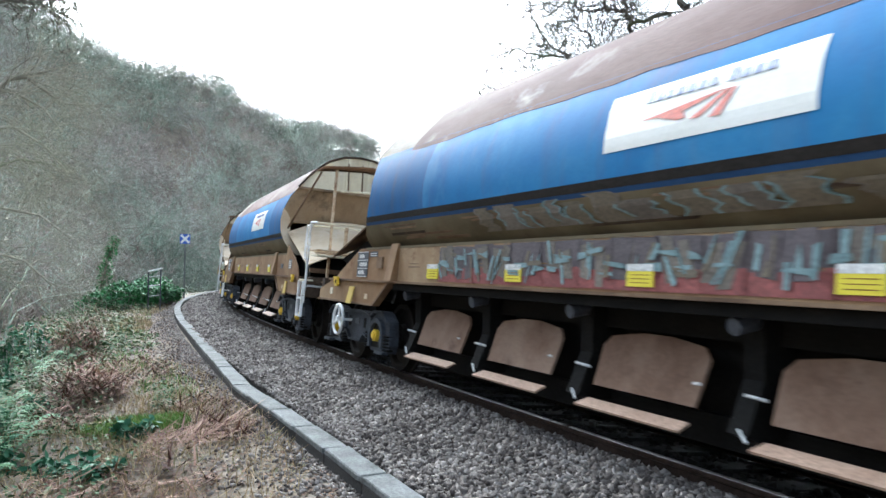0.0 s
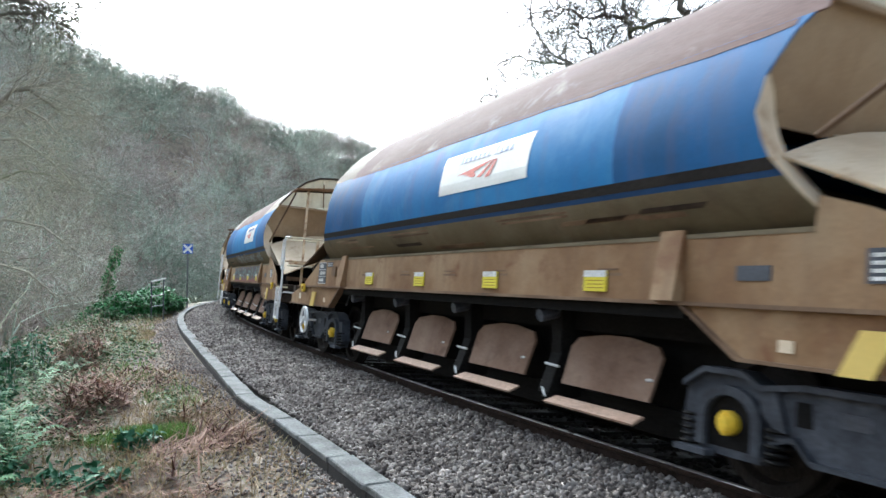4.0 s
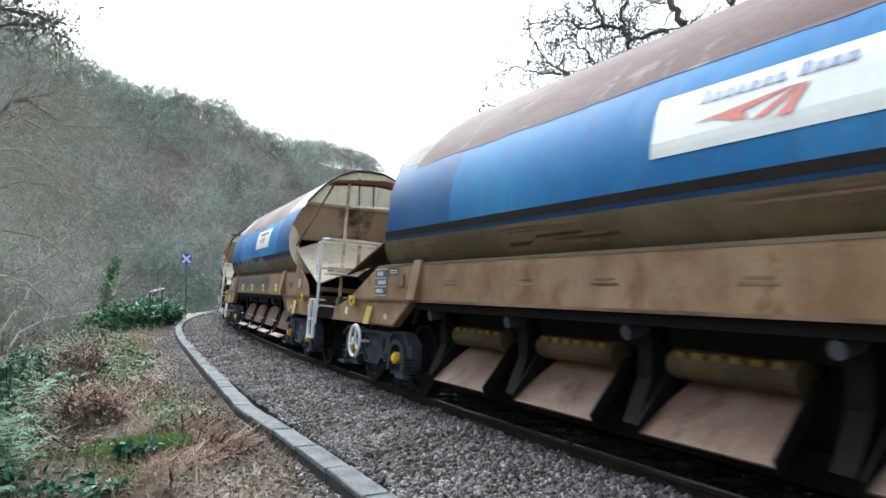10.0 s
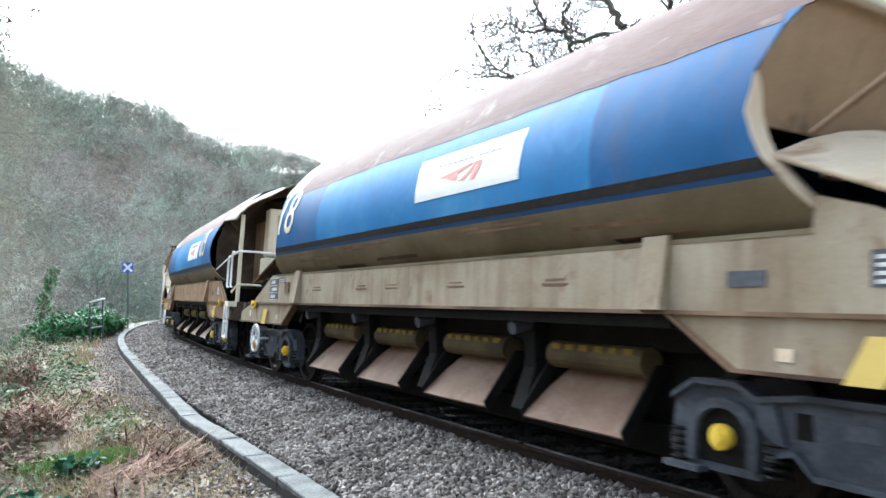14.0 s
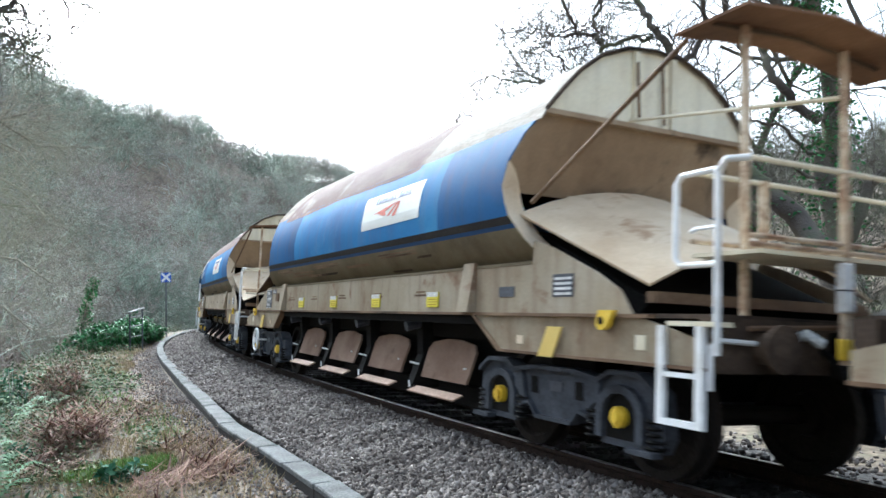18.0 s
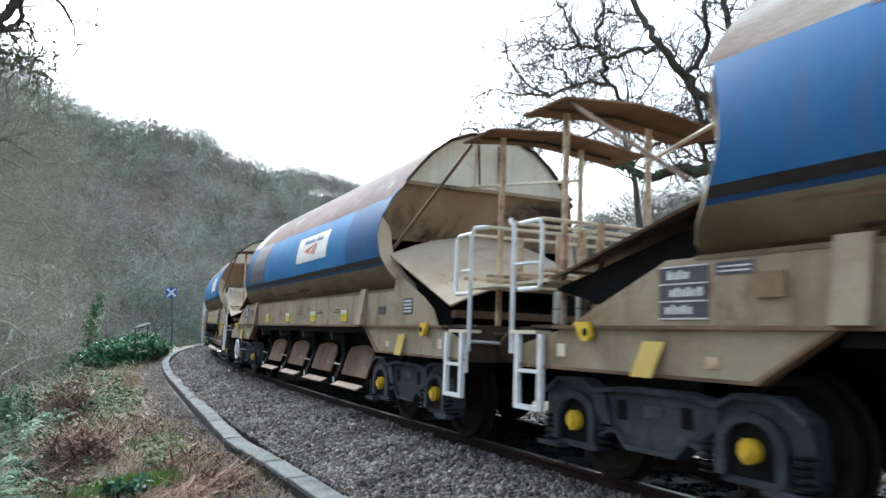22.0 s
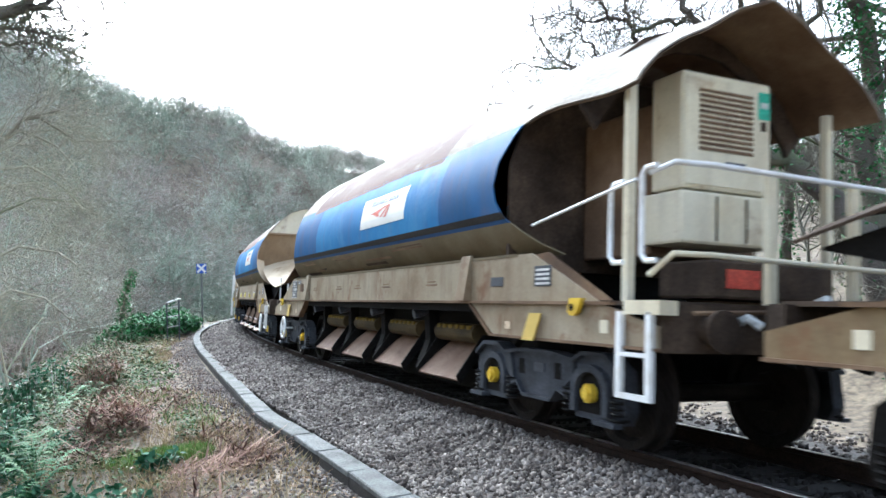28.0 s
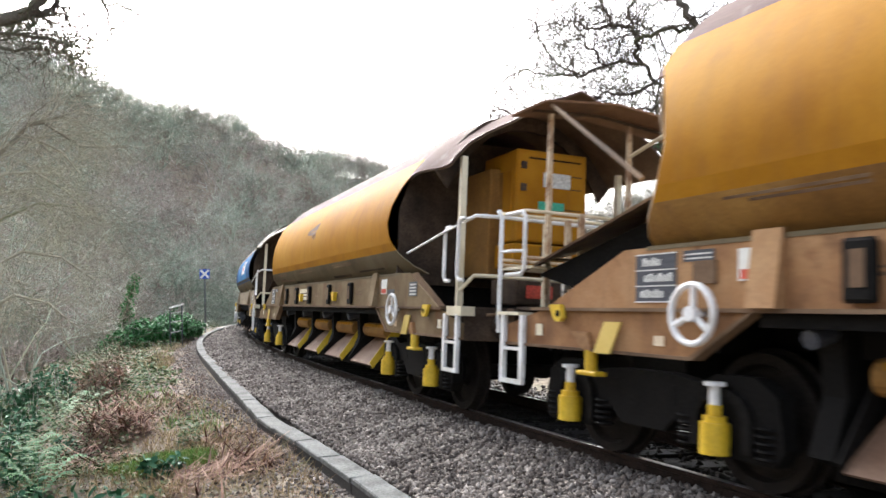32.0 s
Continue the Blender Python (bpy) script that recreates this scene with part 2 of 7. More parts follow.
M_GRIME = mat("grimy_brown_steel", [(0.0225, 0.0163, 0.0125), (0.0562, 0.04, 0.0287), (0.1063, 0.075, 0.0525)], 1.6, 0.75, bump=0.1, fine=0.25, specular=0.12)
M_ROOFPALE = mat("pale_weathered_roof_sheet", [(0.1144, 0.0748, 0.0572), (0.22, 0.1804, 0.1452), (0.3256, 0.2904, 0.2464), (0.4048, 0.3784, 0.3344)], 0.9, 0.8, bump=0.1, fine=0.2, stretch=(0.4, 1.5, 1), specular=0.12)
M_LOGOW = mat("white_panel", [(0.66, 0.66, 0.6), (0.76, 0.76, 0.72)], 2, 0.5, bump=0, fine=0.06)
M_LOGOR = mat("red_panel_shape", [(0.50, 0.09, 0.05), (0.58, 0.13, 0.08)], 3, 0.5, bump=0)
M_LOGOB = mat("pale_blue_bar", [(0.05, 0.08, 0.20), (0.085, 0.125, 0.25)], 3, 0.5, bump=0)
M_GREY = mat("dark_grey_panel", [(0.03, 0.035, 0.045), (0.06, 0.065, 0.08)], 4, 0.5, bump=0.02)
M_PALE = mat("pale_marking", [(0.5, 0.5, 0.47), (0.62, 0.62, 0.6)], 4, 0.6, bump=0)
M_GREEN = mat("green_notice", [(0.03, 0.32, 0.2), (0.06, 0.42, 0.28)], 4, 0.5, bump=0)
M_REDM = mat("red_notice", [(0.5, 0.05, 0.03), (0.55, 0.09, 0.05)], 4, 0.5, bump=0)
M_BALLAST = mat("ballast_bed", [(0.04, 0.035, 0.031), (0.07, 0.062, 0.055), (0.10, 0.09, 0.08)], 14, 0.9, bump=0.9, bscale=26, fine=0.5)
M_CONC = mat("weathered_concrete", [(0.06, 0.062, 0.055), (0.135, 0.137, 0.13), (0.19, 0.193, 0.187)], 2.6, 0.85, bump=0.35, fine=0.3, specular=0.1)
M_RAIL = mat("rail_rust", [(0.018, 0.012, 0.009), (0.042, 0.027, 0.02)], 6, 0.7, bump=0.1, specular=0.1)
M_RAILTOP = mat("rail_polished_head", [(0.34, 0.32, 0.31), (0.45, 0.43, 0.42)], 6, 0.3, 0.9, bump=0.02)
# Concrete kept near black: shade under the train and beside the trough.
M_SLEEPER = mat("shade_dark_concrete", [(0.016, 0.013, 0.011), (0.034, 0.029, 0.025)], 4, 0.85, bump=0.2)
M_GROUND = mat("leaf_litter_ground", [(0.065, 0.05, 0.0342), (0.12, 0.0927, 0.0622), (0.1812, 0.144, 0.0988), (0.0975, 0.1122, 0.0561)], 0.55, 0.95, bump=1.0, bscale=9, fine=0.5)


# ======== mesh building ========
class Shape:
    """Vertices and faces gathered for one mesh."""

    def __init__(self):
        self.v, self.f = [], []

    def add(self, vs, fs):
        o = len(self.v)
        self.v += [tuple(p) for p in vs]
        self.f += [tuple(i + o for i in f) for f in fs]
        return self

    def box(self, x0, x1, y0, y1, z0, z1, bevel=0.0):
        if bevel:
            b = bevel
            ring = [(x0 + b, y0), (x1 - b, y0), (x1, y0 + b), (x1, y1 - b), (x1 - b, y1), (x0 + b, y1), (x0, y1 - b), (x0, y0 + b)]
            inn = [(x0 + b, y0 + b), (x1 - b, y0 + b), (x1 - b, y0 + b), (x1 - b, y1 - b), (x1 - b, y1 - b), (x0 + b, y1 - b), (x0 + b, y1 - b), (x0 + b, y0 + b)]
            inn = [((x * 0.6 + p[0] * 0.4), (y * 0.6 + p[1] * 0.4)) for (x, y), p in zip(inn, ring)]
            vs = [(*p, z0) for p in inn] + [(*p, z0 + b) for p in ring] + [(*p, z1 - b) for p in ring] + [(*p, z1) for p in inn]
            fs = [tuple(range(7, -1, -1)), tuple(range(24, 32))]
            for k in range(3):
                fs += [(k * 8 + i, k * 8 + (i + 1) % 8, k * 8 + 8 + (i + 1) % 8, k * 8 + 8 + i) for i in range(8)]
            return self.add(vs, fs)
        return self.add([(x, y, z) for z in (z0, z1) for x, y in ((x0, y0), (x1, y0), (x1, y1), (x0, y1))],
                        [(3, 2, 1, 0), (4, 5, 6, 7), (0, 1, 5, 4), (1, 2, 6, 5), (2, 3, 7, 6), (3, 0, 4, 7)])

    def prism(self, poly, axis, a, b):
        """A polygon pushed along an axis from a to b; poly holds the other two coordinates in order."""
        n = len(poly)

        def at(p, d):
            return (d, *p) if axis == 0 else (p[0], d, p[1]) if axis == 1 else (*p, d)
        vs = [at(p, a) for p in poly] + [at(p, b) for p in poly]
        return self.add(vs, [tuple(range(n - 1, -1, -1)), tuple(range(n, 2 * n))] + [(i, (i + 1) % n, n + (i + 1) % n, n + i) for i in range(n)])

    def tube(self, pts, r, n=6, r_end=None):
        pts = [Vector(p) for p in pts]
        rings = []
        for i, p in enumerate(pts):
            d = (pts[min(i + 1, len(pts) - 1)] - pts[max(i - 1, 0)]).normalized()
            side = d.orthogonal().normalized() if i == 0 else (side - d * side.dot(d)).normalized()
            up = d.cross(side)
            q = r if r_end is None else r + (r_end - r) * i / (len(pts) - 1)
            rings.append([p + (side * math.cos(a) + up * math.sin(a)) * q for a in (2 * math.pi * k / n for k in range(n))])
        m = len(pts)
        fs = [(j * n + k, j * n + (k + 1) % n, (j + 1) * n + (k + 1) % n, (j + 1) * n + k) for j in range(m - 1) for k in range(n)]
        return self.add([v for g in rings for v in g], fs + [tuple(range(n - 1, -1, -1)), tuple((m - 1) * n + k for k in range(n))])

    def disc(self, c, r, d0, d1, n=20, axis=1):
        """A cylinder about an axis through c, from d0 to d1 along it."""
        o = [0, 2] if axis == 1 else [1, 2] if axis == 0 else [0, 1]
        poly = [(c[o[0]] + r * math.cos(2 * math.pi * k / n), c[o[1]] + r * math.sin(2 * math.pi * k / n)) for k in range(n)]
        return self.prism(poly, axis, c[axis] + d0, c[axis] + d1)

    def sheet(self, rows, thick):
        """A grid of points made into a plate, thickened along its own normals downwards."""
        m, n = len(rows), len(rows[0])
        g = [[Vector(p) for p in r] for r in rows]
        low = []
        for i in range(m):
            for j in range(n):
                a = g[min(i + 1, m - 1)][j] - g[max(i - 1, 0)][j]
                b = g[i][min(j + 1, n - 1)] - g[i][max(j - 1, 0)]
                low.append(g[i][j] - a.cross(b).normalized() * thick)
        top = [p for r in g for p in r]
        N = m * n
        fs = []
        for i in range(m - 1):
            for j in range(n - 1):
                q = (i * n + j, (i + 1) * n + j, (i + 1) * n + j + 1, i * n + j + 1)
                fs += [q, tuple(N + k for k in reversed(q))]
        edge = [j for j in range(n)] + [i * n + n - 1 for i in range(1, m)] + [(m - 1) * n + j for j in range(n - 2, -1, -1)] + [i * n for i in range(m - 2, 0, -1)]
        for k in range(len(edge)):
            a, b = edge[k], edge[(k + 1) % len(edge)]
            fs.append((a, b, N + b, N + a))
        return self.add(top + low, fs)

    def torus(self, c, R, r, n=24, k=6, axis=1):
        vs, fs = [], []
        for i in range(n):
            a = 2 * math.pi * i / n
            for j in range(k):
                b = 2 * math.pi * j / k
                q = R + r * math.cos(b)
                u, w, d = q * math.cos(a), q * math.sin(a), r * math.sin(b)
                vs.append((c[0] + u, c[1] + d, c[2] + w) if axis == 1 else (c[0] + d, c[1] + u, c[2] + w))
                fs.append((i * k + j, ((i + 1) % n) * k + j, ((i + 1) % n) * k + (j + 1) % k, i * k + (j + 1) % k))
        return self.add(vs, fs)

    def mesh(self, name, material, smooth=False):
        me = bpy.data.meshes.new(name)
        me.from_pydata(self.v, [], self.f)
        me.materials.append(material)
        if smooth:
            me.polygons.foreach_set("use_smooth", [True] * len(me.polygons))
            me.set_sharp_from_angle(angle=radians(40))
        me.update()
        return me


def part(name, shape, material, parent, label="", smooth=False):
    ob = new(name, shape.mesh(name, material, smooth))
    ob.parent = parent
    if label:
        ob["label"] = label
    return ob


def thing(name, shape, material, label, category, group="", kind="", smooth=False):
    return tagged(new(name, shape.mesh(name, material, smooth)), label, category, group, kind)


def hollow(name, label, category, group=""):
    e = new(name)
    e.empty_display_size = 0.3
    return tagged(e, label, category, group)

# ======== ground, track, trough ========
def smooth01(a):
    a = np.clip(a, 0, 1)
    return a * a * (3 - 2 * a)


def waves(x, y, size, seed=0.0):
    """Cheap rolling unevenness between -1 and 1."""
    return (np.sin(x / size + 1.3 * np.sin(y / size * 0.7 + seed)) + np.sin(y / size * 1.1 + 1.7 * np.sin(x / size * 0.6 + 2 + seed))
            + 0.5 * np.sin((x + y) / size * 2.3 + seed) + 0.5 * np.sin((x - 1.4 * y) / size * 2.9 + 1 + seed)) / 3


TROUGH_TOP = -0.13
HILL_AZ = [-60, -10, 0, 6.7, 9.2, 13.3, 17.2, 21, 24.7, 28.2, 31.4, 40, 70, 180]
HILL_TOP = [14.7, 14.7, 14.7, 41.0, 41.5, 39.6, 46.0, 44.6, 47.0, 49.2, 52.0, 50.1, 37.8, 31.5]


MOUNDS = [(8.3, 4.65, 0.13, 0.45), (14.0, 5.0, 0.34, 0.6), (11.6, 5.9, 0.25, 0.6), (4.5, 3.95, 0.07, 0.4), (18.5, 5.0, 0.2, 0.6), (6.0, 5.4, 0.12, 0.5)]


def height(x, y, so=None):
    """Lie of the land: ballast shoulder, verge, valley and wooded hill on the left; a low bank on the right."""
    x, y = np.asarray(x, float), np.asarray(y, float)
    s, off = to_line(x, y) if so is None else so
    s, off = s.reshape(x.shape), off.reshape(x.shape)
    z = np.where(np.abs(off) < 1.7, -0.40 + off * math.tan(CANT), 0.0)
    left = np.interp(off, [1.7, 2.35, 2.58, 2.72, 2.9, 3.4, 5.0, 7.5, 12, 20, 30], [-0.30, -0.32, -0.34, -0.30, -0.26, -0.29, -0.42, -1.0, -3.0, -4.6, -3.5])
    left = left + smooth01((off - 2.9) / 1.5) * (0.05 * waves(x, y, 0.35) + 0.09 * waves(x, y, 1.1, 3))
    for ms, mo, mh, mr in MOUNDS:
        left = left + mh * np.exp(-((s - ms) / (1.7 * mr)) ** 2 - ((off - mo) / mr) ** 2)
    az = np.degrees(np.arctan2(-x, y))
    crest = np.interp(az, HILL_AZ, HILL_TOP)
    hill = smooth01((off - 14) / 80) * crest + 1.6 * waves(x, y, 11, 1) * smooth01((off - 30) / 40)
    left = left + hill
    right = np.interp(-off, [1.7, 2.6, 3.4, 4.6, 7, 12, 25, 60, 200], [-0.55, -0.55, -0.64, -0.55, 0.15, 1.6, 5.0, 12.0, 22.0])
    right = right + smooth01((-off - 3.4) / 2) * 0.12 * waves(x, y, 0.9, 5)
    z = np.where(off >= 1.7, left, z)
    return np.where(off <= -1.7, right, z)


def axis_points(lo, hi, c, fine, grow):
    up, a, st = [c], c, fine
    while a < hi:
        a += st
        st *= grow if abs(a - c) > 16 else 1.0
        up.append(min(a, hi))
    dn, a, st = [], c, fine
    while a > lo:
        a -= st
        st *= grow if abs(a - c) > 9 else 1.0
        dn.append(max(a, lo))
    return np.array(dn[::-1] + up)


def build_ground():
    xs, ys = axis_points(-900, 900, -3.0, 0.2, 1.05), axis_points(-500, 1500, 7.0, 0.2, 1.05)
    gx, gy = np.meshgrid(xs, ys)
    so = to_line(gx, gy)
    gz = height(gx, gy, so)
    n, m = gx.shape
    vs = np.stack([gx.ravel(), gy.ravel(), gz.ravel()], 1)
    idx = np.arange(n * m).reshape(n, m)
    fs = np.stack([idx[:-1, :-1].ravel(), idx[:-1, 1:].ravel(), idx[1:, 1:].ravel(), idx[1:, :-1].ravel()], 1)
    me = bpy.data.meshes.new("ground")
    me.from_pydata(vs.tolist(), [], fs.tolist())
    me.materials.append(M_GROUND)
    me.polygons.foreach_set("use_smooth", [True] * len(me.polygons))
    return tagged(new("ground", me), "uneven earth verge with leaf litter falling away to a wooded valley", "ground", kind="structure")


def ribbon(name, prof, s0, s1, ds, material, label, cat, smooth=False):
    """A closed cross-section (left offset, height) drawn along the line."""
    sh = Shape()
    n = len(prof)
    ss = np.arange(s0, s1 + 1e-6, ds)
    vs, fs = [], []
    for s in ss:
        for o, z in prof:
            x, y, _ = on_line(s, o)
            vs.append((x, y, z))
    for i in range(len(ss) - 1):
        for k in range(n):
            fs.append((i * n + k, i * n + (k + 1) % n, (i + 1) * n + (k + 1) % n, (i + 1) * n + k))
    fs += [tuple(range(n - 1, -1, -1)), tuple((len(ss) - 1) * n + k for k in range(n))]
    sh.add(vs, fs)
    return thing(name, sh, material, label, cat, kind="structure", smooth=smooth)


def canted(o, z):
    return o * math.cos(CANT) - z * math.sin(CANT), o * math.sin(CANT) + z * math.cos(CANT)


def build_track():
    ribbon("ballast_bed", [(2.46, -0.6), (2.46, -0.165), (2.0, -0.115), (1.55, -0.065), (1.2, -0.03), (0.92, -0.02), (0.82, -0.10), (0.66, -0.14), (-0.9, -0.28), (-1.3, -0.24), (-1.9, -0.27), (-3.1, -0.62), (-3.1, -1.2)][::-1],
           -40, 120, 0.5, M_BALLAST, "grey crushed stone ballast shoulder under the railway line", "ballast", True)
    for side, nm in ((1, "rail_near"), (-1, "rail_far")):
        c = side * 0.7525
        prof = [(-0.07, -0.159), (0.07, -0.159), (0.07, -0.147), (0.012, -0.125), (0.010, -0.045), (0.035, -0.035), (0.036, -0.006), (0.03, -0.001), (-0.03, -0.001), (-0.036, -0.006), (-0.035, -0.035), (-0.010, -0.045), (-0.012, -0.125), (-0.07, -0.147)]
        rl = ribbon(nm, [canted(c + o, z) for o, z in prof][::-1], -60, 130, 0.5, M_RAIL, "rusty brown flat-bottom running rail on sleepers", "rail")
        hd = ribbon("rail_head", [canted(c + o, z) for o, z in [(-0.026, 0.003), (0.026, 0.003), (0.03, -0.0015), (-0.03, -0.0015)]], -60, 130, 0.5, M_RAILTOP, "", "")
        hd.parent = rl
        for k in ("category", "kind"):
            if k in hd:
                del hd[k]
        hd["label"] = "polished bright steel running surface"


def build_sleepers():
    sh = Shape()
    sh.prism([(-1.3, -0.36), (1.3, -0.36), (1.3, -0.18), (0.5, -0.165), (-0.5, -0.165), (-1.3, -0.18)], 0, -0.13, 0.13)
    first = thing("sleeper", sh, M_SLEEPER, "weathered concrete sleeper in ballast, darkened for shade under the train", "sleeper", "sleepers of the line")
    k = 0
    for s in np.arange(-12, 60, 0.65):
        x, y, h = on_line(s)
        m = Matrix.Translation((x, y, 0)) @ Matrix.Rotation(math.pi / 2 - h, 4, "Z") @ Matrix.Rotation(CANT, 4, "X")
        if k == 0:
            first.matrix_basis = m
        else:
            copy_thing(first, m)
        k += 1


TROUGH_S = [-9, 3, 5.0, 5.9, 7.2, 8.4, 10.5, 13, 17, 24, 33, 70]
TROUGH_OFF = [2.66, 2.65, 2.655, 2.72, 2.745, 2.69, 2.62, 2.56, 2.52, 2.63, 2.78, 2.9]


def build_trough():
    """Concrete cable trough wandering a little beside the ballast: sunk lengths closed by separate worn lids."""
    trough = tagged(hollow("cable_trough", "grey concrete cable trough with butted lids beside the ballast", "cable trough"), kind="structure")
    rnd = random.Random(5)
    lids = []
    for k in range(5):
        a, w, h, c = 0.487 + 0.001 * k, 0.116, 0.046, 0.007 + 0.003 * (k % 2)
        ch = [0.0, 0.016, 0.0, 0.028, 0.008][k]
        top = [(-a, -w), (-a + 0.1, -w + 0.004 * (k % 3)), (a - 0.05 - ch, -w), (a, -w + ch), (a, w - 0.6 * ch), (a - 0.03, w), (-0.1, w - 0.003), (-a, w)]
        vs = [(x, y, 0) for x, y in top] + [(x, y, h - c) for x, y in top] + [(x * (1 - c / a), y * (1 - c / w), h + 0.002 * (i % 2)) for i, (x, y) in enumerate(top)]
        fs = [tuple(range(7, -1, -1)), tuple(range(16, 24))] + [(q * 8 + i, q * 8 + (i + 1) % 8, q * 8 + 8 + (i + 1) % 8, q * 8 + 8 + i) for q in (0, 1) for i in range(8)]
        lids.append(Shape().add(vs, fs).mesh("trough_lid", M_CONC))
    # The near-black concrete paints shade onto the trough's exposed side.
    body = Shape().box(-0.492, 0.492, -0.106, 0.106, -0.32, -0.004, 0.01).mesh("trough_length", M_SLEEPER)
    s = -8.0
    while s < 66:
        e = []
        for q in (s - 0.4925, s + 0.4925):
            e.append(on_line(q, float(np.interp(q, TROUGH_S, TROUGH_OFF))))
        x, y = (e[0][0] + e[1][0]) / 2, (e[0][1] + e[1][1]) / 2
        turn = math.atan2(e[1][1] - e[0][1], e[1][0] - e[0][0])
        for me, nm in ((body, "trough_length"), (lids[rnd.randrange(5)], "trough_lid")):
            ob = new(nm, me)
            ob.parent = trough
            lid = nm == "trough_lid"
            flip = math.pi if lid and rnd.random() < 0.5 else 0.0
            ob.matrix_basis = (Matrix.Translation((x, y, TROUGH_TOP - 0.05 + (rnd.uniform(-0.003, 0.008) if lid else 0))) @
                               Matrix.Rotation(turn + flip + (radians(rnd.uniform(-1.2, 1.2)) if lid else 0), 4, "Z") @ Matrix.Rotation(radians(rnd.uniform(-1.4, 1.4)) if lid else 0, 4, "X"))
        s += 0.985


build_ground()
build_track()
build_sleepers()
build_trough()

# ======== wagons: x ahead, y to the left of travel, z up from the rails ========
HALF = 4.75
ROOF = [(0.0, 3.70), (0.32, 3.67), (0.62, 3.55), (0.86, 3.36), (1.04, 3.16), (1.20, 2.96), (1.254, 2.87)]
UPPER = [(1.254, 2.87), (1.32, 2.76), (1.41, 2.52), (1.445, 2.30), (1.441, 2.14), (1.428, 2.025)]
BAND = [(1.431, 2.025), (1.413, 1.953)]
THIN = [(1.411, 1.953), (1.397, 1.915)]
LOWER = [(1.397, 1.915), (1.36, 1.82), (1.27, 1.70), (1.14, 1.60)]
DOORS = (-2.62, -0.87, 0.87, 2.62)
EDGE_Z = [1.60, 1.70, 1.82, 1.95, 2.10, 2.30, 2.52, 2.76, 2.96, 3.17, 3.73]
EDGE = {"bare": [4.78, 4.72, 4.63, 4.51, 4.43, 4.37, 4.41, 4.52, 4.66, 4.68, 4.68],
        "hood": [5.25, 5.05, 4.85, 4.62, 4.46, 4.40, 4.44, 4.56, 4.70, 4.72, 4.72]}


def edge_x(kind, z):
    return float(np.interp(z, EDGE_Z, EDGE[kind]))


def strip(prof, x0, x1, side, thick=0.012, rear="bare"):
    """A band of the barrel from x0 to x1; where it reaches an end it follows the end's curved edge."""
    if len(prof) == 2:
        prof = [prof[0], ((prof[0][0] + prof[1][0]) / 2, (prof[0][1] + prof[1][1]) / 2), prof[1]]
    rows = []
    for q in (0.0, 1.0):
        row = []
        for y, z in prof:
            a = -edge_x(rear, z) if x0 <= -HALF else x0
            b = edge_x("bare", z) if x1 >= HALF else x1
            row.append((a + (b - a) * q, side * y, z))
        rows.append(row)
    if side < 0:
        rows = rows[::-1]
    return Shape().sheet(rows, thick)


def hopper_body(w, paint, dark, roof, plain=False, rear="bare"):
    """Barrel sides and roof, end walls and the dark hopper bottom."""
    full = ROOF[:0:-1]
    arc = [(-y, z) for y, z in full] + ROOF
    for x0, x1, m in roof:
        sh = Shape().sheet([[(x, y, z) for y, z in arc[::-1]] for x in (x1, x0)], 0.012)
        part("roof_sheet", sh, m, w, "rust-brown weathered roof sheet" if m is M_ROOF else "pale rust-streaked roof sheet", True)
    for side in (1, -1):
        if plain:
            part("side_sheet", strip([(1.066, 3.152), (1.206, 2.964)] + UPPER[1:], -HALF, HALF, side, rear=rear), paint, w, "", True)
        else:
            for x0, x1, m in ((2.62, HALF, dark), (-3.05, 2.62, paint), (-HALF, -3.05, dark)):
                part("side_sheet", strip(UPPER, x0, x1, side, rear=rear), m, w, "", True)
            part("dark_band", strip(BAND, -HALF, HALF, side, rear=rear), M_STRIPE, w, "dark painted band")
        part("thin_band" if not plain else "lower_band", strip(THIN if not plain else [UPPER[-1]] + [THIN[-1]], -HALF, HALF, side, rear=rear), M_NAVY if not plain else paint, w)
        part("lower_sheet", strip(LOWER, -HALF, HALF, side, rear=rear), (M_LOWERY if rear == "bare" else M_LOWER) if plain else M_LOWER, w, "dirty ochre lower barrel", True)
        ledge = Shape().prism([(1.13, 1.585), (1.31, 1.60), (1.31, 1.63), (1.15, 1.64)], 0, -4.7, 4.7)
        if side < 0:
            ledge.v = [(x, -y, z) for x, y, z in ledge.v]
            ledge.f = [f[::-1] for f in ledge.f]
        part("ledge", ledge, M_LOWER, w)
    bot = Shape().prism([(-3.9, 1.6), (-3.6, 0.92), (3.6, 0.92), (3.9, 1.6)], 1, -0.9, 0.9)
    part("hopper_bottom", bot, M_BLACK, w, "black hopper bottom")
    # Solid added below the hopper to close it off as dark shade.
    part("hopper_throat", Shape().box(-3.65, 3.65, -0.72, 0.72, 0.17, 0.93), M_BLACK, w, "black box standing in for shade under the hopper")


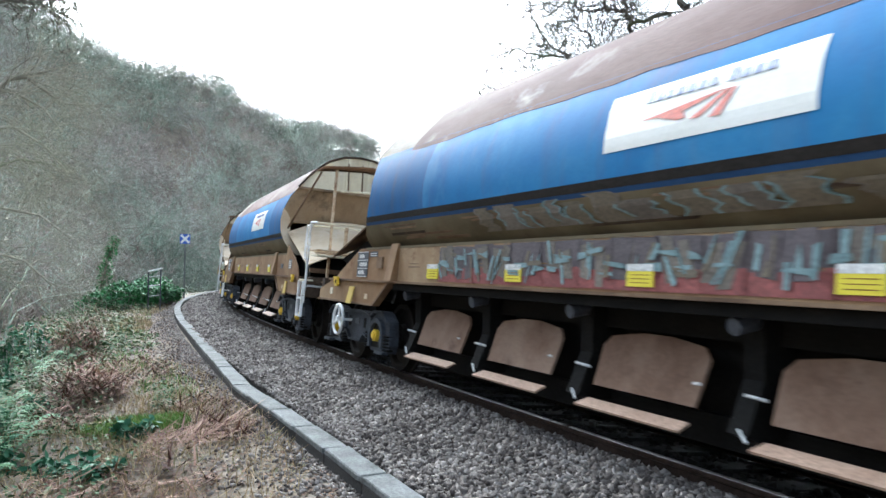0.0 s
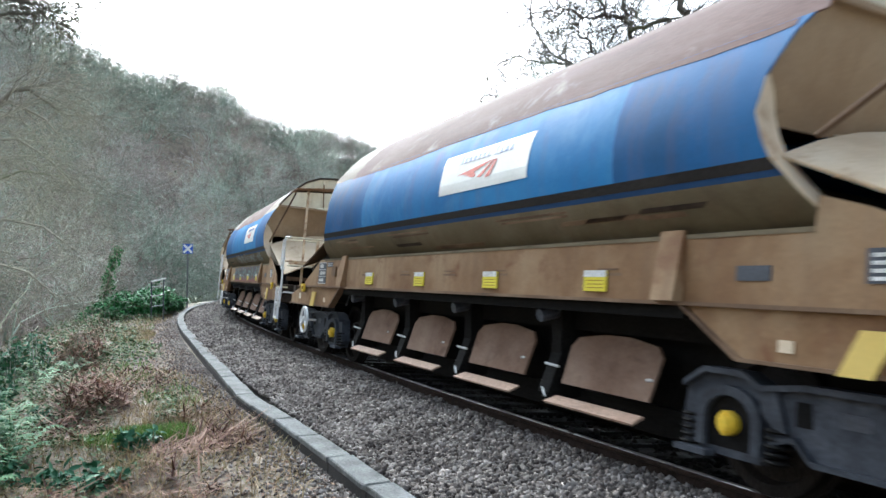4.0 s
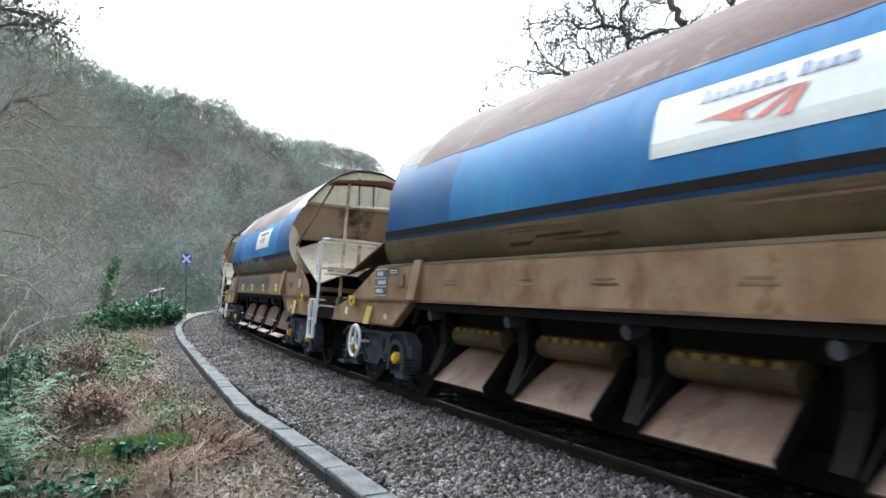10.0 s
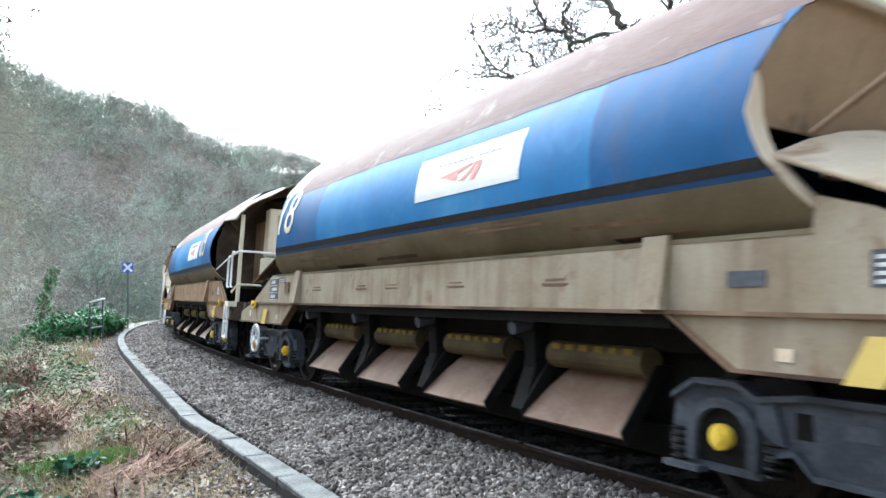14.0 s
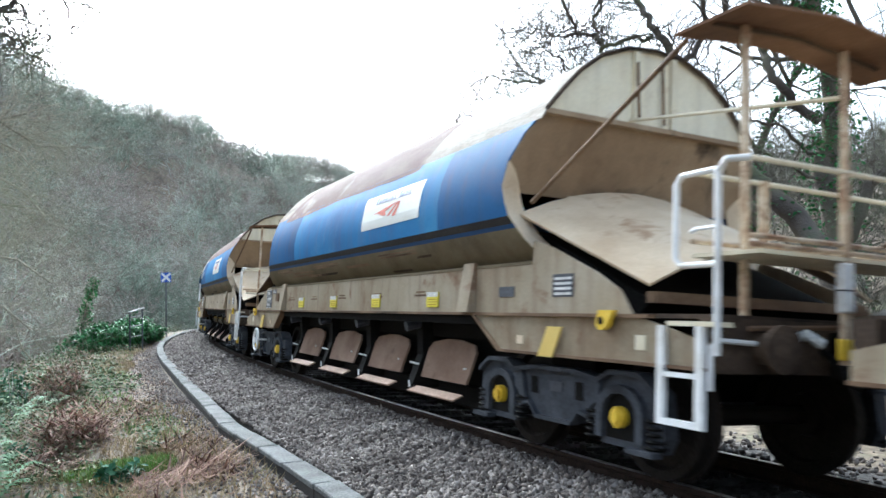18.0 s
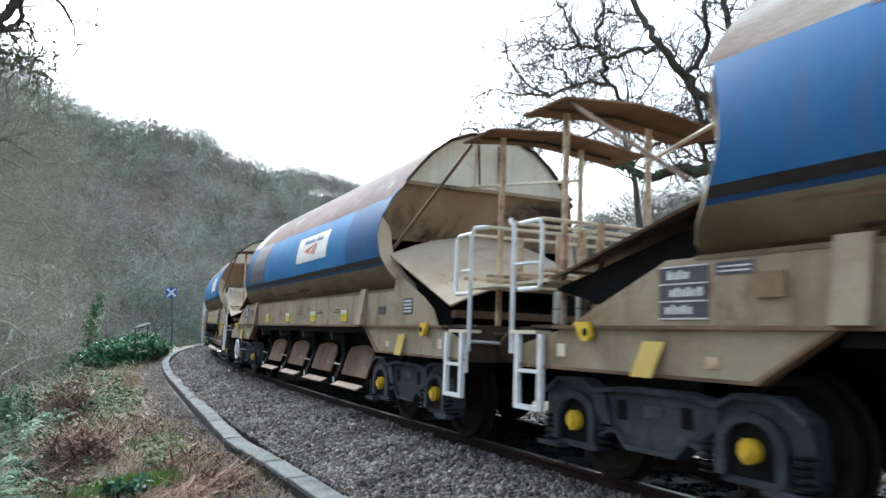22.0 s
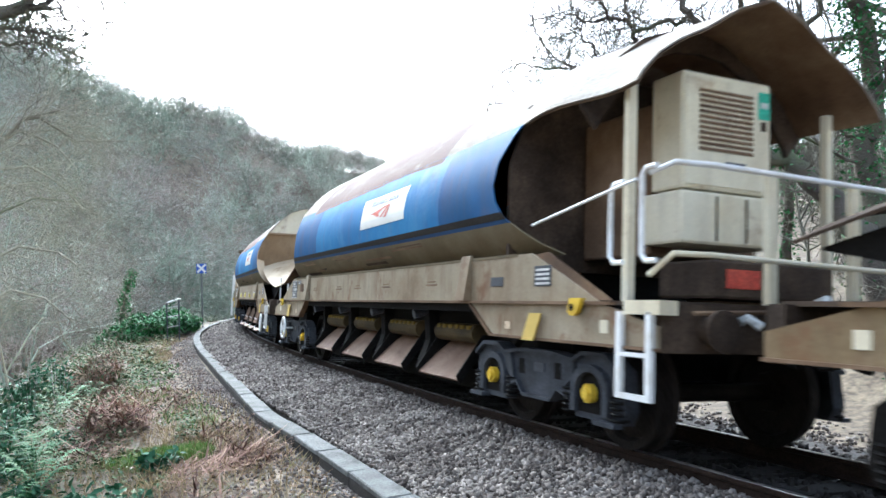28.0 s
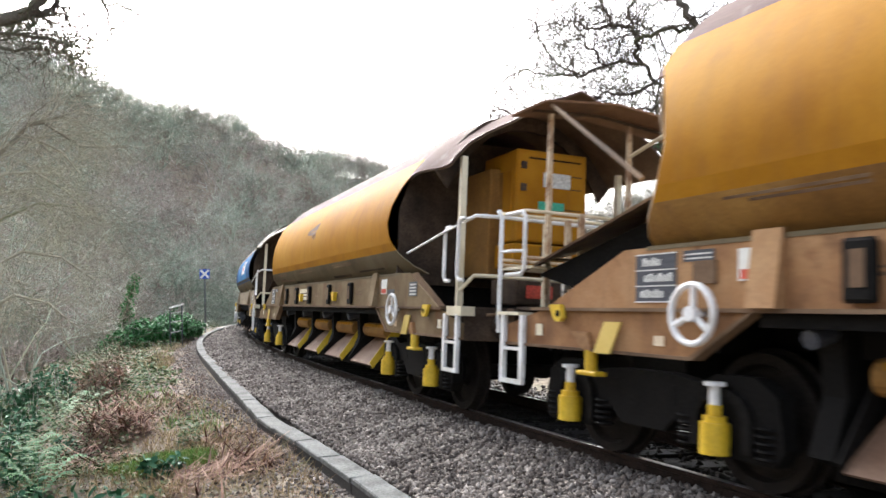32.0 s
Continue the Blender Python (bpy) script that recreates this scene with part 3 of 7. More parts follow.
def end_sheets(w, e, cover=True, low=M_SMUDGE, up=M_CREAM, flap=M_TAN, steep=False):
    """End wall, the slope sheet below it and the arched cover sheet that juts out over the headstock."""
    arc = [(-y, z) for y, z in ROOF[-2:0:-1]] + ROOF[:-1]
    wall = Shape().prism([(y * 0.99, z - 0.015) for y, z in arc], 0, e * (HALF - 0.13), e * (HALF - 0.10))
    part("end_wall", wall, up, w, "cream-painted end wall")
    rib = Shape()
    for y in (-0.22, 0.22):
        rib.box(min(e * (HALF - 0.1), e * (HALF - 0.06)), max(e * (HALF - 0.1), e * (HALF - 0.06)), y - 0.03, y + 0.03, 2.98, 3.66)
    part("end_rib", rib, up, w)
    rows = []
    for k in range(5):
        q = k / 4
        x, z = HALF - 0.12 - 0.33 * q, 2.96 - (0.69 if steep else 0.95) * q
        hw = np.interp(z, [2.0, 2.1, 2.3, 2.52, 2.76, 2.96], [1.40, 1.42, 1.43, 1.40, 1.31, 1.19])
        rows.append([(e * x, y * hw, z) for y in (-1, -0.5, 0, 0.5, 1)])
    part("slope_sheet", Shape().sheet(rows if e > 0 else [r[::-1] for r in rows], 0.012), low, w, "dirty brown inner slope sheet")
    lip = Shape()
    lip.box(min(e * (HALF - 0.14), e * (HALF - 0.06)), max(e * (HALF - 0.14), e * (HALF - 0.06)), -1.19, 1.19, 2.93, 2.975)
    part("end_beam", lip, low, w)
    if cover:
        rows = []
        for k in range(7):
            q = k / 6
            x = 4.42 + 1.58 * q if steep else 4.3 + 2.35 * q
            hw = 1.28 - 0.12 * q
            crest = 2.36 - (0.66 if steep else 0.55) * q
            arch = 0.31 if steep else 0.28 if e > 0 else 0.32 + 0.10 * math.sin(3.1 * q)
            rows.append([(e * x, y * hw, crest - arch * y * y) for y in (-1, -0.75, -0.5, -0.25, 0, 0.25, 0.5, 0.75, 1)])
        # Where not tan, the sheet's colour holds the shade of its underside.
        part("cover_sheet", Shape().sheet(rows if e < 0 else [r[::-1] for r in rows], 0.02), flap, w, "worn tan arched cover sheet" if flap is M_TAN else "brown arched cover sheet, underside shade put in its colour", True)
        seam = Shape().tube([Vector(p) + Vector((0, 0, 0.004)) for p in rows[3]], 0.008, 4)
        part("sheet_seam", seam, M_BROWN, w)
        sol = [(e * 4.35, 2.02), (e * 4.35, 1.2), (e * 5.5, 1.2), (e * 6.1, 1.40), (e * 6.55, 1.50), (e * 6.55, 1.515)]
        if steep:
            sol = [(e * 4.35, 1.93), (e * 4.35, 1.2), (e * 5.75, 1.2), (e * 5.88, 1.30)]
        if steep:
            for y in (-0.62, 0.62):
                part("sheet_bracket", Shape().prism([(e * 4.32, 2.30), (e * 4.46, 2.24), (e * 4.52, 2.08), (e * 4.32, 2.02)], 1, y - 0.09, y + 0.09), M_TAN, w)
            for y in (-0.09, 0.20):
                part("rung_bar", Shape().tube([(e * (HALF - 0.05), y, 3.0), (e * (HALF - 0.05), y + 0.03, 3.55)], 0.016, 5), M_BROWN, w)
            part("rim_edge", Shape().tube([(e * (HALF - 0.06), y, z + 0.006) for y, z in arc], 0.02, 6), M_GRIME, w, "dark rolled edge of the roof")
        # Black solid put where the cover sheet's underside lies in shade.
        part("chute_box", Shape().prism(sol, 1, -1.04, 1.04), M_BLACK, w, "black box standing in for shade below the cover sheet")
    for side in (1, -1):
        prof = UPPER[2:] + LOWER[1:]
        rows = []
        for k, (y, z) in enumerate(prof):
            x = edge_x("bare", z)
            rows.append([(e * x, side * (y - 0.004), z), (e * (x - 0.02), side * (y - 0.10), z + 0.01), (e * (x - 0.05), side * (y - 0.20), z + 0.03)])
        part("end_rim", Shape().sheet(rows if e * side > 0 else [r[::-1] for r in rows], 0.012), M_TAN, w, "worn tan rim of the barrel end", True)


def underframe(w, beige, steep=False):
    for side in (1, -1):
        def sd(sh):
            if side < 0:
                sh.v = [(x, -y, z) for x, y, z in sh.v]
                sh.f = [f[::-1] for f in sh.f]
            return sh
        rise = [(-4.7, 1.62), (-4.72, 1.80), (-5.0, 1.72), (-5.6, 1.49), (-5.86, 1.36)] if steep else [(-4.95, 1.62), (-5.75, 1.30)]
        web = Shape().prism([(-6.0, 1.19), (6.0, 1.19), (5.75, 1.30), (4.95, 1.62)] + rise, 1, 1.285, 1.305)
        part("side_plate", sd(web), beige, w, "rust-streaked beige side plate")
        fl = Shape().box(-6.2, 6.2, 1.28, 1.345, 1.165, 1.19)
        part("sill_flange", sd(fl), M_BROWN, w)
        for e in (1, -1):
            sb = Shape().prism([(e * 3.72, 1.165), (e * 6.1, 1.165), (e * 6.72, 1.02), (e * 6.72, 0.87), (e * 4.22, 0.87)], 1, 1.285, 1.31)
            part("solebar", sd(sb), beige, w, "beige solebar with a sloped end")
            bf = Shape().prism([(e * 3.70, 1.165), (e * 3.74, 1.165), (e * 4.235, 0.872), (e * 6.72, 0.872), (e * 6.72, 0.85), (e * 4.21, 0.85)], 1, 1.24, 1.34)
            part("solebar_flange", sd(bf), M_BROWN, w)
            po = Shape().prism([(1.30, 1.19), (1.40, 1.19), (1.33, 1.66), (1.30, 1.66)], 0, e * 3.60 - 0.11, e * 3.60 + 0.11)
            part("side_post", sd(po), beige, w)
            k = 5.08 if e > 0 else -5.07
            yp = Shape().prism([(k - 0.17, 1.085), (k + 0.03, 1.085), (k + 0.16, 0.845), (k - 0.04, 0.845)], 1, 1.35, 1.365)
            part("lifting_plate", sd(yp), M_PALEYEL, w, "yellow jacking plate")
            k = e * (5.68 if e > 0 else 5.72)
            hk = Shape().prism([(k, 1.215), (k + e * 0.17, 1.215), (k + e * 0.10, 1.10), (k + e * 0.06, 1.075), (k + e * 0.01, 1.075), (k - e * 0.03, 1.11)], 1, 1.345, 1.385)
            part("lashing_hook", sd(hk), M_YELLOW, w, "yellow lashing ring")
            # Black disc paints in the dark of the ring's eye.
            ey = Shape().disc((k + e * 0.03, 1.385, 1.14), 0.03, 0, 0.004, 10)
            part("ring_hole", sd(ey), M_BLACK, w)
    for y in (-0.42, 0.42):
        part("centre_sill", Shape().box(-6.6, 6.6, y - 0.09, y + 0.09, 0.93, 1.2), M_BLACK, w)
    for e in (1, -1):
        part("headstock", Shape().box(min(e * 6.6, e * 6.73), max(e * 6.6, e * 6.73), -1.28, 1.28, 0.84, 1.18), M_GRIME, w)
        part("deck_plate", Shape().box(min(e * 5.5, e * 6.7), max(e * 5.5, e * 6.7), -1.2, 1.2, 1.17, 1.2), M_GRIME, w)
        for y, sg in ((0.35, 0.12), (-0.35, 0.16)):
            part("brake_hose", Shape().tube([(e * 6.73, y, 1.0), (e * 6.85, y, 0.92), (e * 6.95, y + 0.03, 0.92 - sg), (e * 7.08, y + 0.05, 0.90 - sg)], 0.022, 6), M_BLACK, w, "black brake hose", True)
        part("drawgear_box", Shape().box(min(e * 6.70, e * 6.86), max(e * 6.70, e * 6.86), -0.28, 0.28, 0.82, 1.12, 0.03), M_BLACK, w)
        part("drawbar", Shape().box(min(e * 6.7, e * 7.13), max(e * 6.7, e * 7.13), -0.08, 0.08, 0.9, 1.06), M_BLACK, w)
        part("buffer_pad", Shape().disc((e * 6.73, 0.88, 1.0), 0.10, 0, e * 0.13, 14, 0).disc((e * 6.86, 0.88, 1.0), 0.15, 0, e * 0.04, 16, 0), M_GRIME, w, "dark side buffer", True)
        part("hose_tap", Shape().tube([(e * 6.74, 0.62, 1.06), (e * 6.84, 0.62, 1.10), (e * 6.90, 0.55, 1.04)], 0.035, 7), M_PALE, w, "pale brake pipe tap", True)
        part("hose_tap", Shape().tube([(e * 6.74, -0.15, 1.22), (e * 6.86, -0.12, 1.26), (e * 6.92, -0.02, 1.19)], 0.035, 7), M_PALE, w, "pale brake pipe tap", True)
        part("lever_bar", Shape().tube([(e * 6.78, 1.05, 1.12), (e * 6.80, 0.3, 1.15), (e * 6.78, -1.1, 1.12)], 0.018, 6), M_BROWN, w)
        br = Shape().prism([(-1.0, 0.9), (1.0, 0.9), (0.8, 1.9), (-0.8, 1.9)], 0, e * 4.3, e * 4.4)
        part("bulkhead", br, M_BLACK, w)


def bogie(w, e, style="cast"):
    """One bogie with its two wheelsets; returns the wheelsets."""
    cx = (5.24 if style == "cast" else 4.92) if e > 0 else -4.88
    gap = 0.85 if style == "cast" else 0.81
    sets = []
    for side in (1, -1):
        y0, y1 = (1.02, 1.15) if side > 0 else (-1.15, -1.02)
        prof = [(-1.28, 0.36), (-1.22, 0.25), (-0.62, 0.25), (-0.52, 0.40), (-0.36, 0.44), (-0.24, 0.33), (0.24, 0.33), (0.36, 0.44), (0.52, 0.40), (0.62, 0.25), (1.22, 0.25), (1.28, 0.36),
                (1.24, 0.66), (1.06, 0.77), (0.74, 0.77), (0.6, 0.70), (0.3, 0.74), (-0.3, 0.74), (-0.6, 0.70), (-0.74, 0.77), (-1.06, 0.77), (-1.24, 0.66)]
        fr = part("bogie_frame", Shape().prism([(cx + x, z) for x, z in prof], 1, y0, y1), M_BOGIE if style == "cast" else M_BLACK, w, "grey cast bogie side frame" if style == "cast" else "black fabricated bogie side frame")
        yo = y1 if side > 0 else y0
        o = 1 if side > 0 else -1
        for a in (-gap, gap):
            ax = cx + a
            ped = Shape()
            arch = [(ax + 0.26 * math.cos(k * math.pi / 8), 0.50 + 0.19 * math.sin(k * math.pi / 8)) for k in range(9)]
            arch2 = [(ax + 0.19 * math.cos(k * math.pi / 8), 0.48 + 0.15 * math.sin(k * math.pi / 8)) for k in range(8, -1, -1)]
            ped.prism(arch + [(ax - 0.26, 0.3), (ax - 0.19, 0.3)] + arch2 + [(ax + 0.19, 0.3), (ax + 0.26, 0.3)], 1, yo - 0.01 * o, yo + 0.05 * o)
            part("pedestal", ped, M_BOGIE if style == "cast" else M_BLACK, fr)
            # Black plate paints the shade inside the axle opening.
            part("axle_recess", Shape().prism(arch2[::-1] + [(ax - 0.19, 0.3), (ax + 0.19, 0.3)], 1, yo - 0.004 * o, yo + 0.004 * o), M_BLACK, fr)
            if style == "cast":
                part("axle_cap", Shape().disc((ax, yo, 0.46), 0.073, 0.0, 0.06 * o, 18).disc((ax, yo, 0.46), 0.046, 0.06 * o, 0.085 * o, 14).box(ax - 0.014, ax + 0.014, min(yo, yo + .07 * o), max(yo, yo + .07 * o), .385, .535), M_YELLOW, fr, "yellow axle bearing cap")
            else:
                oy = yo + 0.08 * o
                part("axle_cap", Shape().disc((ax, oy, 0.0), 0.092, 0.27, 0.47, 16, 2).disc((ax, oy, 0.0), 0.072, 0.47, 0.51, 14, 2).disc((ax, oy, 0.0), 0.045, 0.51, 0.58, 12, 2).box(ax - 0.06, ax + 0.06, min(yo, oy), max(yo, oy), 0.32, 0.46), M_YELLOW, fr, "yellow axlebox damper housing", True)
                part("damper", Shape().disc((ax, oy, 0.0), 0.036, 0.58, 0.70, 10, 2).disc((ax, oy, 0.0), 0.07, 0.70, 0.725, 12, 2), M_WHITE, fr, "white damper rod")
            for q in (-0.34, 0.34):
                sp = Shape()
                for k in range(5):
                    sp.torus((0, 0, 0), 0.07, 0.013, 10, 4)
                    n = len(sp.v) - 40
                    sp.v[n:] = [(x, z, y) for x, y, z in sp.v[n:]]
                    sp.v[n:] = [(x + ax + q, y + (yo - 0.02 * o), z + 0.29 + k * 0.045) for x, y, z in sp.v[n:]]
                part("spring", sp, M_BLACK, fr)
        if style == "cast":
            topline = [(-1.24, 0.68), (-1.06, 0.79), (-0.74, 0.79), (-0.6, 0.72), (-0.3, 0.76), (0.3, 0.76), (0.6, 0.72), (0.74, 0.79), (1.06, 0.79), (1.24, 0.68)]
            fl = [(cx + x, z) for x, z in topline] + [(cx + x, z - 0.035) for x, z in topline[::-1]]
            part("frame_flange", Shape().prism(fl, 1, yo - 0.10 * o, yo + 0.055 * o), M_BOGIE, fr)
            for q in (-1, 1):
                part("frame_shoulder", Shape().prism([(cx + q * 0.62, 0.71), (cx + q * 0.60, 0.56), (cx + q * 0.47, 0.47), (cx + q * 0.42, 0.47), (cx + q * 0.50, 0.71)], 1, yo, yo + 0.035 * o), M_BOGIE, fr)
                part("spring_seat", Shape().box(cx + q * 1.12 - 0.14, cx + q * 1.12 + 0.14, min(yo, yo + 0.09 * o), max(yo, yo + 0.09 * o), 0.235, 0.27), M_BOGIE, fr)
            low = [(-0.52, 0.42), (-0.36, 0.46), (-0.24, 0.35), (0.24, 0.35), (0.36, 0.46), (0.52, 0.42)]
            part("lower_flange", Shape().prism([(cx + x, z) for x, z in low] + [(cx + x, z - 0.03) for x, z in low[::-1]], 1, yo - 0.05 * o, yo + 0.045 * o), M_BOGIE, fr)
            part("frame_plate", Shape().box(cx - 0.09, cx + 0.09, min(yo, yo + 0.008 * o), max(yo, yo + 0.008 * o), 0.56, 0.64), M_GREY, fr)
        for q in (-0.32, 0.32):
            # Black plates on the frame face stand for its shaded openings.
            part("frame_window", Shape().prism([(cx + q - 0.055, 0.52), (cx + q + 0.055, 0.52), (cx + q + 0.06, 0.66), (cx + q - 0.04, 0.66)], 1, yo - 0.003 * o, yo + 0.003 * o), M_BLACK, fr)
    part("bolster", Shape().box(cx - 0.3, cx + 0.3, -1.0, 1.0, 0.5, 0.92), M_BLACK, w)
    for a in (-gap, gap):
        ws = part("axle", Shape().disc((0, 0, 0), 0.08, -1.05, 1.05, 10), M_WHEEL, w)
        for y in (-0.76, 0.76):
            q = 1 if y > 0 else -1
            prof = [(0.075, -0.10), (0.16, -0.10), (0.18, -0.03), (0.36, -0.03), (0.385, -0.085), (WHEEL_R + 0.03, -0.08), (WHEEL_R + 0.03, -0.055), (WHEEL_R, -0.045), (WHEEL_R - 0.004, 0.06), (0.385, 0.06), (0.36, 0.0), (0.18, 0.02), (0.16, 0.09), (0.075, 0.09)]
            n = 28
            vs = [(r * math.cos(2 * math.pi * k / n), y + q * o, r * math.sin(2 * math.pi * k / n)) for k in range(n) for r, o in prof]
            m = len(prof)
            fs = [(k * m + j, k * m + (j + 1) % m, ((k + 1) % n) * m + (j + 1) % m, ((k + 1) % n) * m + j) for k in range(n) for j in range(m)]
            part("wheel", Shape().add(vs, fs if q > 0 else [f[::-1] for f in fs]), M_WHEEL, ws, "dark steel wheel", True)
        ws.matrix_basis = pose(cx + a, 0, WHEEL_R)
        sets.append(ws)
    return sets


def doors(w, style, edge=False):
    for x in DOORS:
        for side in (1, -1):
            def sd(sh):
                if side < 0:
                    sh.v = [(a, -b, c) for a, b, c in sh.v]
                    sh.f = [f[::-1] for f in sh.f]
                return sh
            if style == "flat":
                outline = [(-0.56, 0.46), (0.56, 0.46), (0.58, 0.78), (0.50, 0.86), (0.15, 0.905), (-0.15, 0.905), (-0.50, 0.86), (-0.58, 0.78)]
                sh = Shape()
                n = len(outline)
                f = [(x + a, 1.10 - (z - 0.46) * 0.30, z) for a, z in outline]
                b = [(p[0], p[1] - 0.025, p[2]) for p in f]
                sh.add(f + b, [tuple(range(n))[::-1], tuple(range(n, 2 * n))] + [(i, (i + 1) % n, n + (i + 1) % n, n + i) for i in range(n)])
                d = part("discharge_door", sd(sh), M_RUST, w, "rust-scoured flat discharge door")
                lip = Shape().sheet([[(x - 0.56, 1.13, 0.345), (x + 0.56, 1.13, 0.345)], [(x - 0.58, 1.25, 0.295), (x + 0.58, 1.25, 0.295)]], 0.016)
                part("door_lip", sd(lip), M_RUSTEDGE, d, "bright worn lip plate")
            else:
                sh = Shape().sheet([[(x - 0.50, 0.74, 0.74), (x + 0.50, 0.74, 0.74)], [(x - 0.56, 0.95, 0.55), (x + 0.56, 0.95, 0.55)], [(x - 0.60, 1.19, 0.31), (x + 0.60, 1.19, 0.31)]], 0.02)
                d = part("discharge_chute", sd(sh), M_RUST, w, "open discharge chute scoured to orange rust")
                for q in (-0.6, 0.6):
                    ck = Shape().prism([(0.76, 0.82), (0.92, 0.82), (1.23, 0.37), (1.19, 0.28)], 0, x + q - 0.01, x + q + 0.01)
                    part("chute_cheek", sd(ck), M_BLACK if not edge or q > 0 else M_YELLOW, d)
                dr = Shape().disc((x, 0.92, 0.83), 0.11, -0.55, 0.55, 16, 0)
                part("door_drum", sd(dr), M_DRUM if not edge else M_LOWERY, d, "dull ochre rotary door drum")
                for k in range(6):
                    u = x - 0.42 + 0.17 * k
                    part("drum_tooth", sd(Shape().box(u - 0.05, u + 0.05, 0.98, 1.025, 0.87, 0.92, 0.008)), M_TOOTH if not edge else M_AMBER, d)
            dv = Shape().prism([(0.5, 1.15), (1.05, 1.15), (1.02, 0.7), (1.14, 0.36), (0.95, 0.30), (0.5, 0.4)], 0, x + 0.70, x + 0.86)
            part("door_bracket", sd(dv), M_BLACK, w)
            bar = Shape().tube([(x + 0.78, 1.02, 1.07), (x + 0.78, 1.22, 1.02)], 0.06, 8)
            part("air_cylinder", sd(bar), M_GREY, w)
            for p0, p1 in () if style != "flat" else (((0.57, 1.13, 0.60), (0.70, 1.18, 0.615)), ((-0.57, 1.13, 0.62), (-0.67, 1.17, 0.63)), ((0.66, 1.19, 0.335), (0.74, 1.17, 0.40))):
                part("hinge_pin", sd(Shape().tube([(x + p0[0], p0[1], p0[2]), (x + p1[0], p1[1], p1[2])], 0.011, 6)), M_PALE, w, "pale steel hinge pin")
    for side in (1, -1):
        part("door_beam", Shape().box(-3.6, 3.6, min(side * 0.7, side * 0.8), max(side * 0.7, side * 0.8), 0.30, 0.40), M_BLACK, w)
        # Beam added and widened so that the door tops fall into shade.
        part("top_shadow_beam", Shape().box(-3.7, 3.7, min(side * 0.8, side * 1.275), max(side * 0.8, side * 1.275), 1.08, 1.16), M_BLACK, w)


def ladder(w, e, y=1.34, tall=True):
    x0, x1 = e * 6.34, e * 6.68
    a, b, top, q = min(x0, x1), max(x0, x1), 1.12 if tall else 1.05, 0.03
    sh = Shape().prism([(a - q, top), (a - q, 0.50), (b + q, 0.50), (b + q, top), (b - q, top), (b - q, 0.54), (a + q, 0.54), (a + q, top)], 1, y - 0.02, y + 0.02)
    ld = part("ladder", sh, M_WHITE, w, "white-painted step ladder")
    if tall:
        part("rung", Shape().box(a + q, b - q, y - 0.018, y + 0.018, 0.80, 0.83), M_WHITE, ld)


def hand_wheel(w, x, z=0.6, y=1.36, R=0.225):
    hw = part("hand_wheel", Shape().torus((x, y, z), R, 0.022, 26, 8), M_WHITE, w, "white spoked parking brake wheel", True)
    sp = Shape()
    for k in range(3):
        a = radians(95 + 120 * k)
        sp.tube([(x, y - 0.01, z), (x + R * math.cos(a), y, z + R * math.sin(a))], 0.022, 6)
    sp.disc((x, y, z), 0.05, -0.03, 0.03, 12).tube([(x, y, z), (x, 1.1, z)], 0.02, 6)
    part("wheel_spokes", sp, M_WHITE, hw)


def hoop(w, e, x, y, z0, z1, width):
    """A bent white grab rail."""
    r = 0.05
    pts = [(x, y, z0), (x + e * (width - r), y, z0), (x + e * width, y, z0 + r), (x + e * width, y, z1 - r), (x + e * (width - r), y, z1), (x, y, z1)]
    part("grab_rail", Shape().tube(pts, 0.021, 8), M_WHITE, w, "white bent grab rail", True)


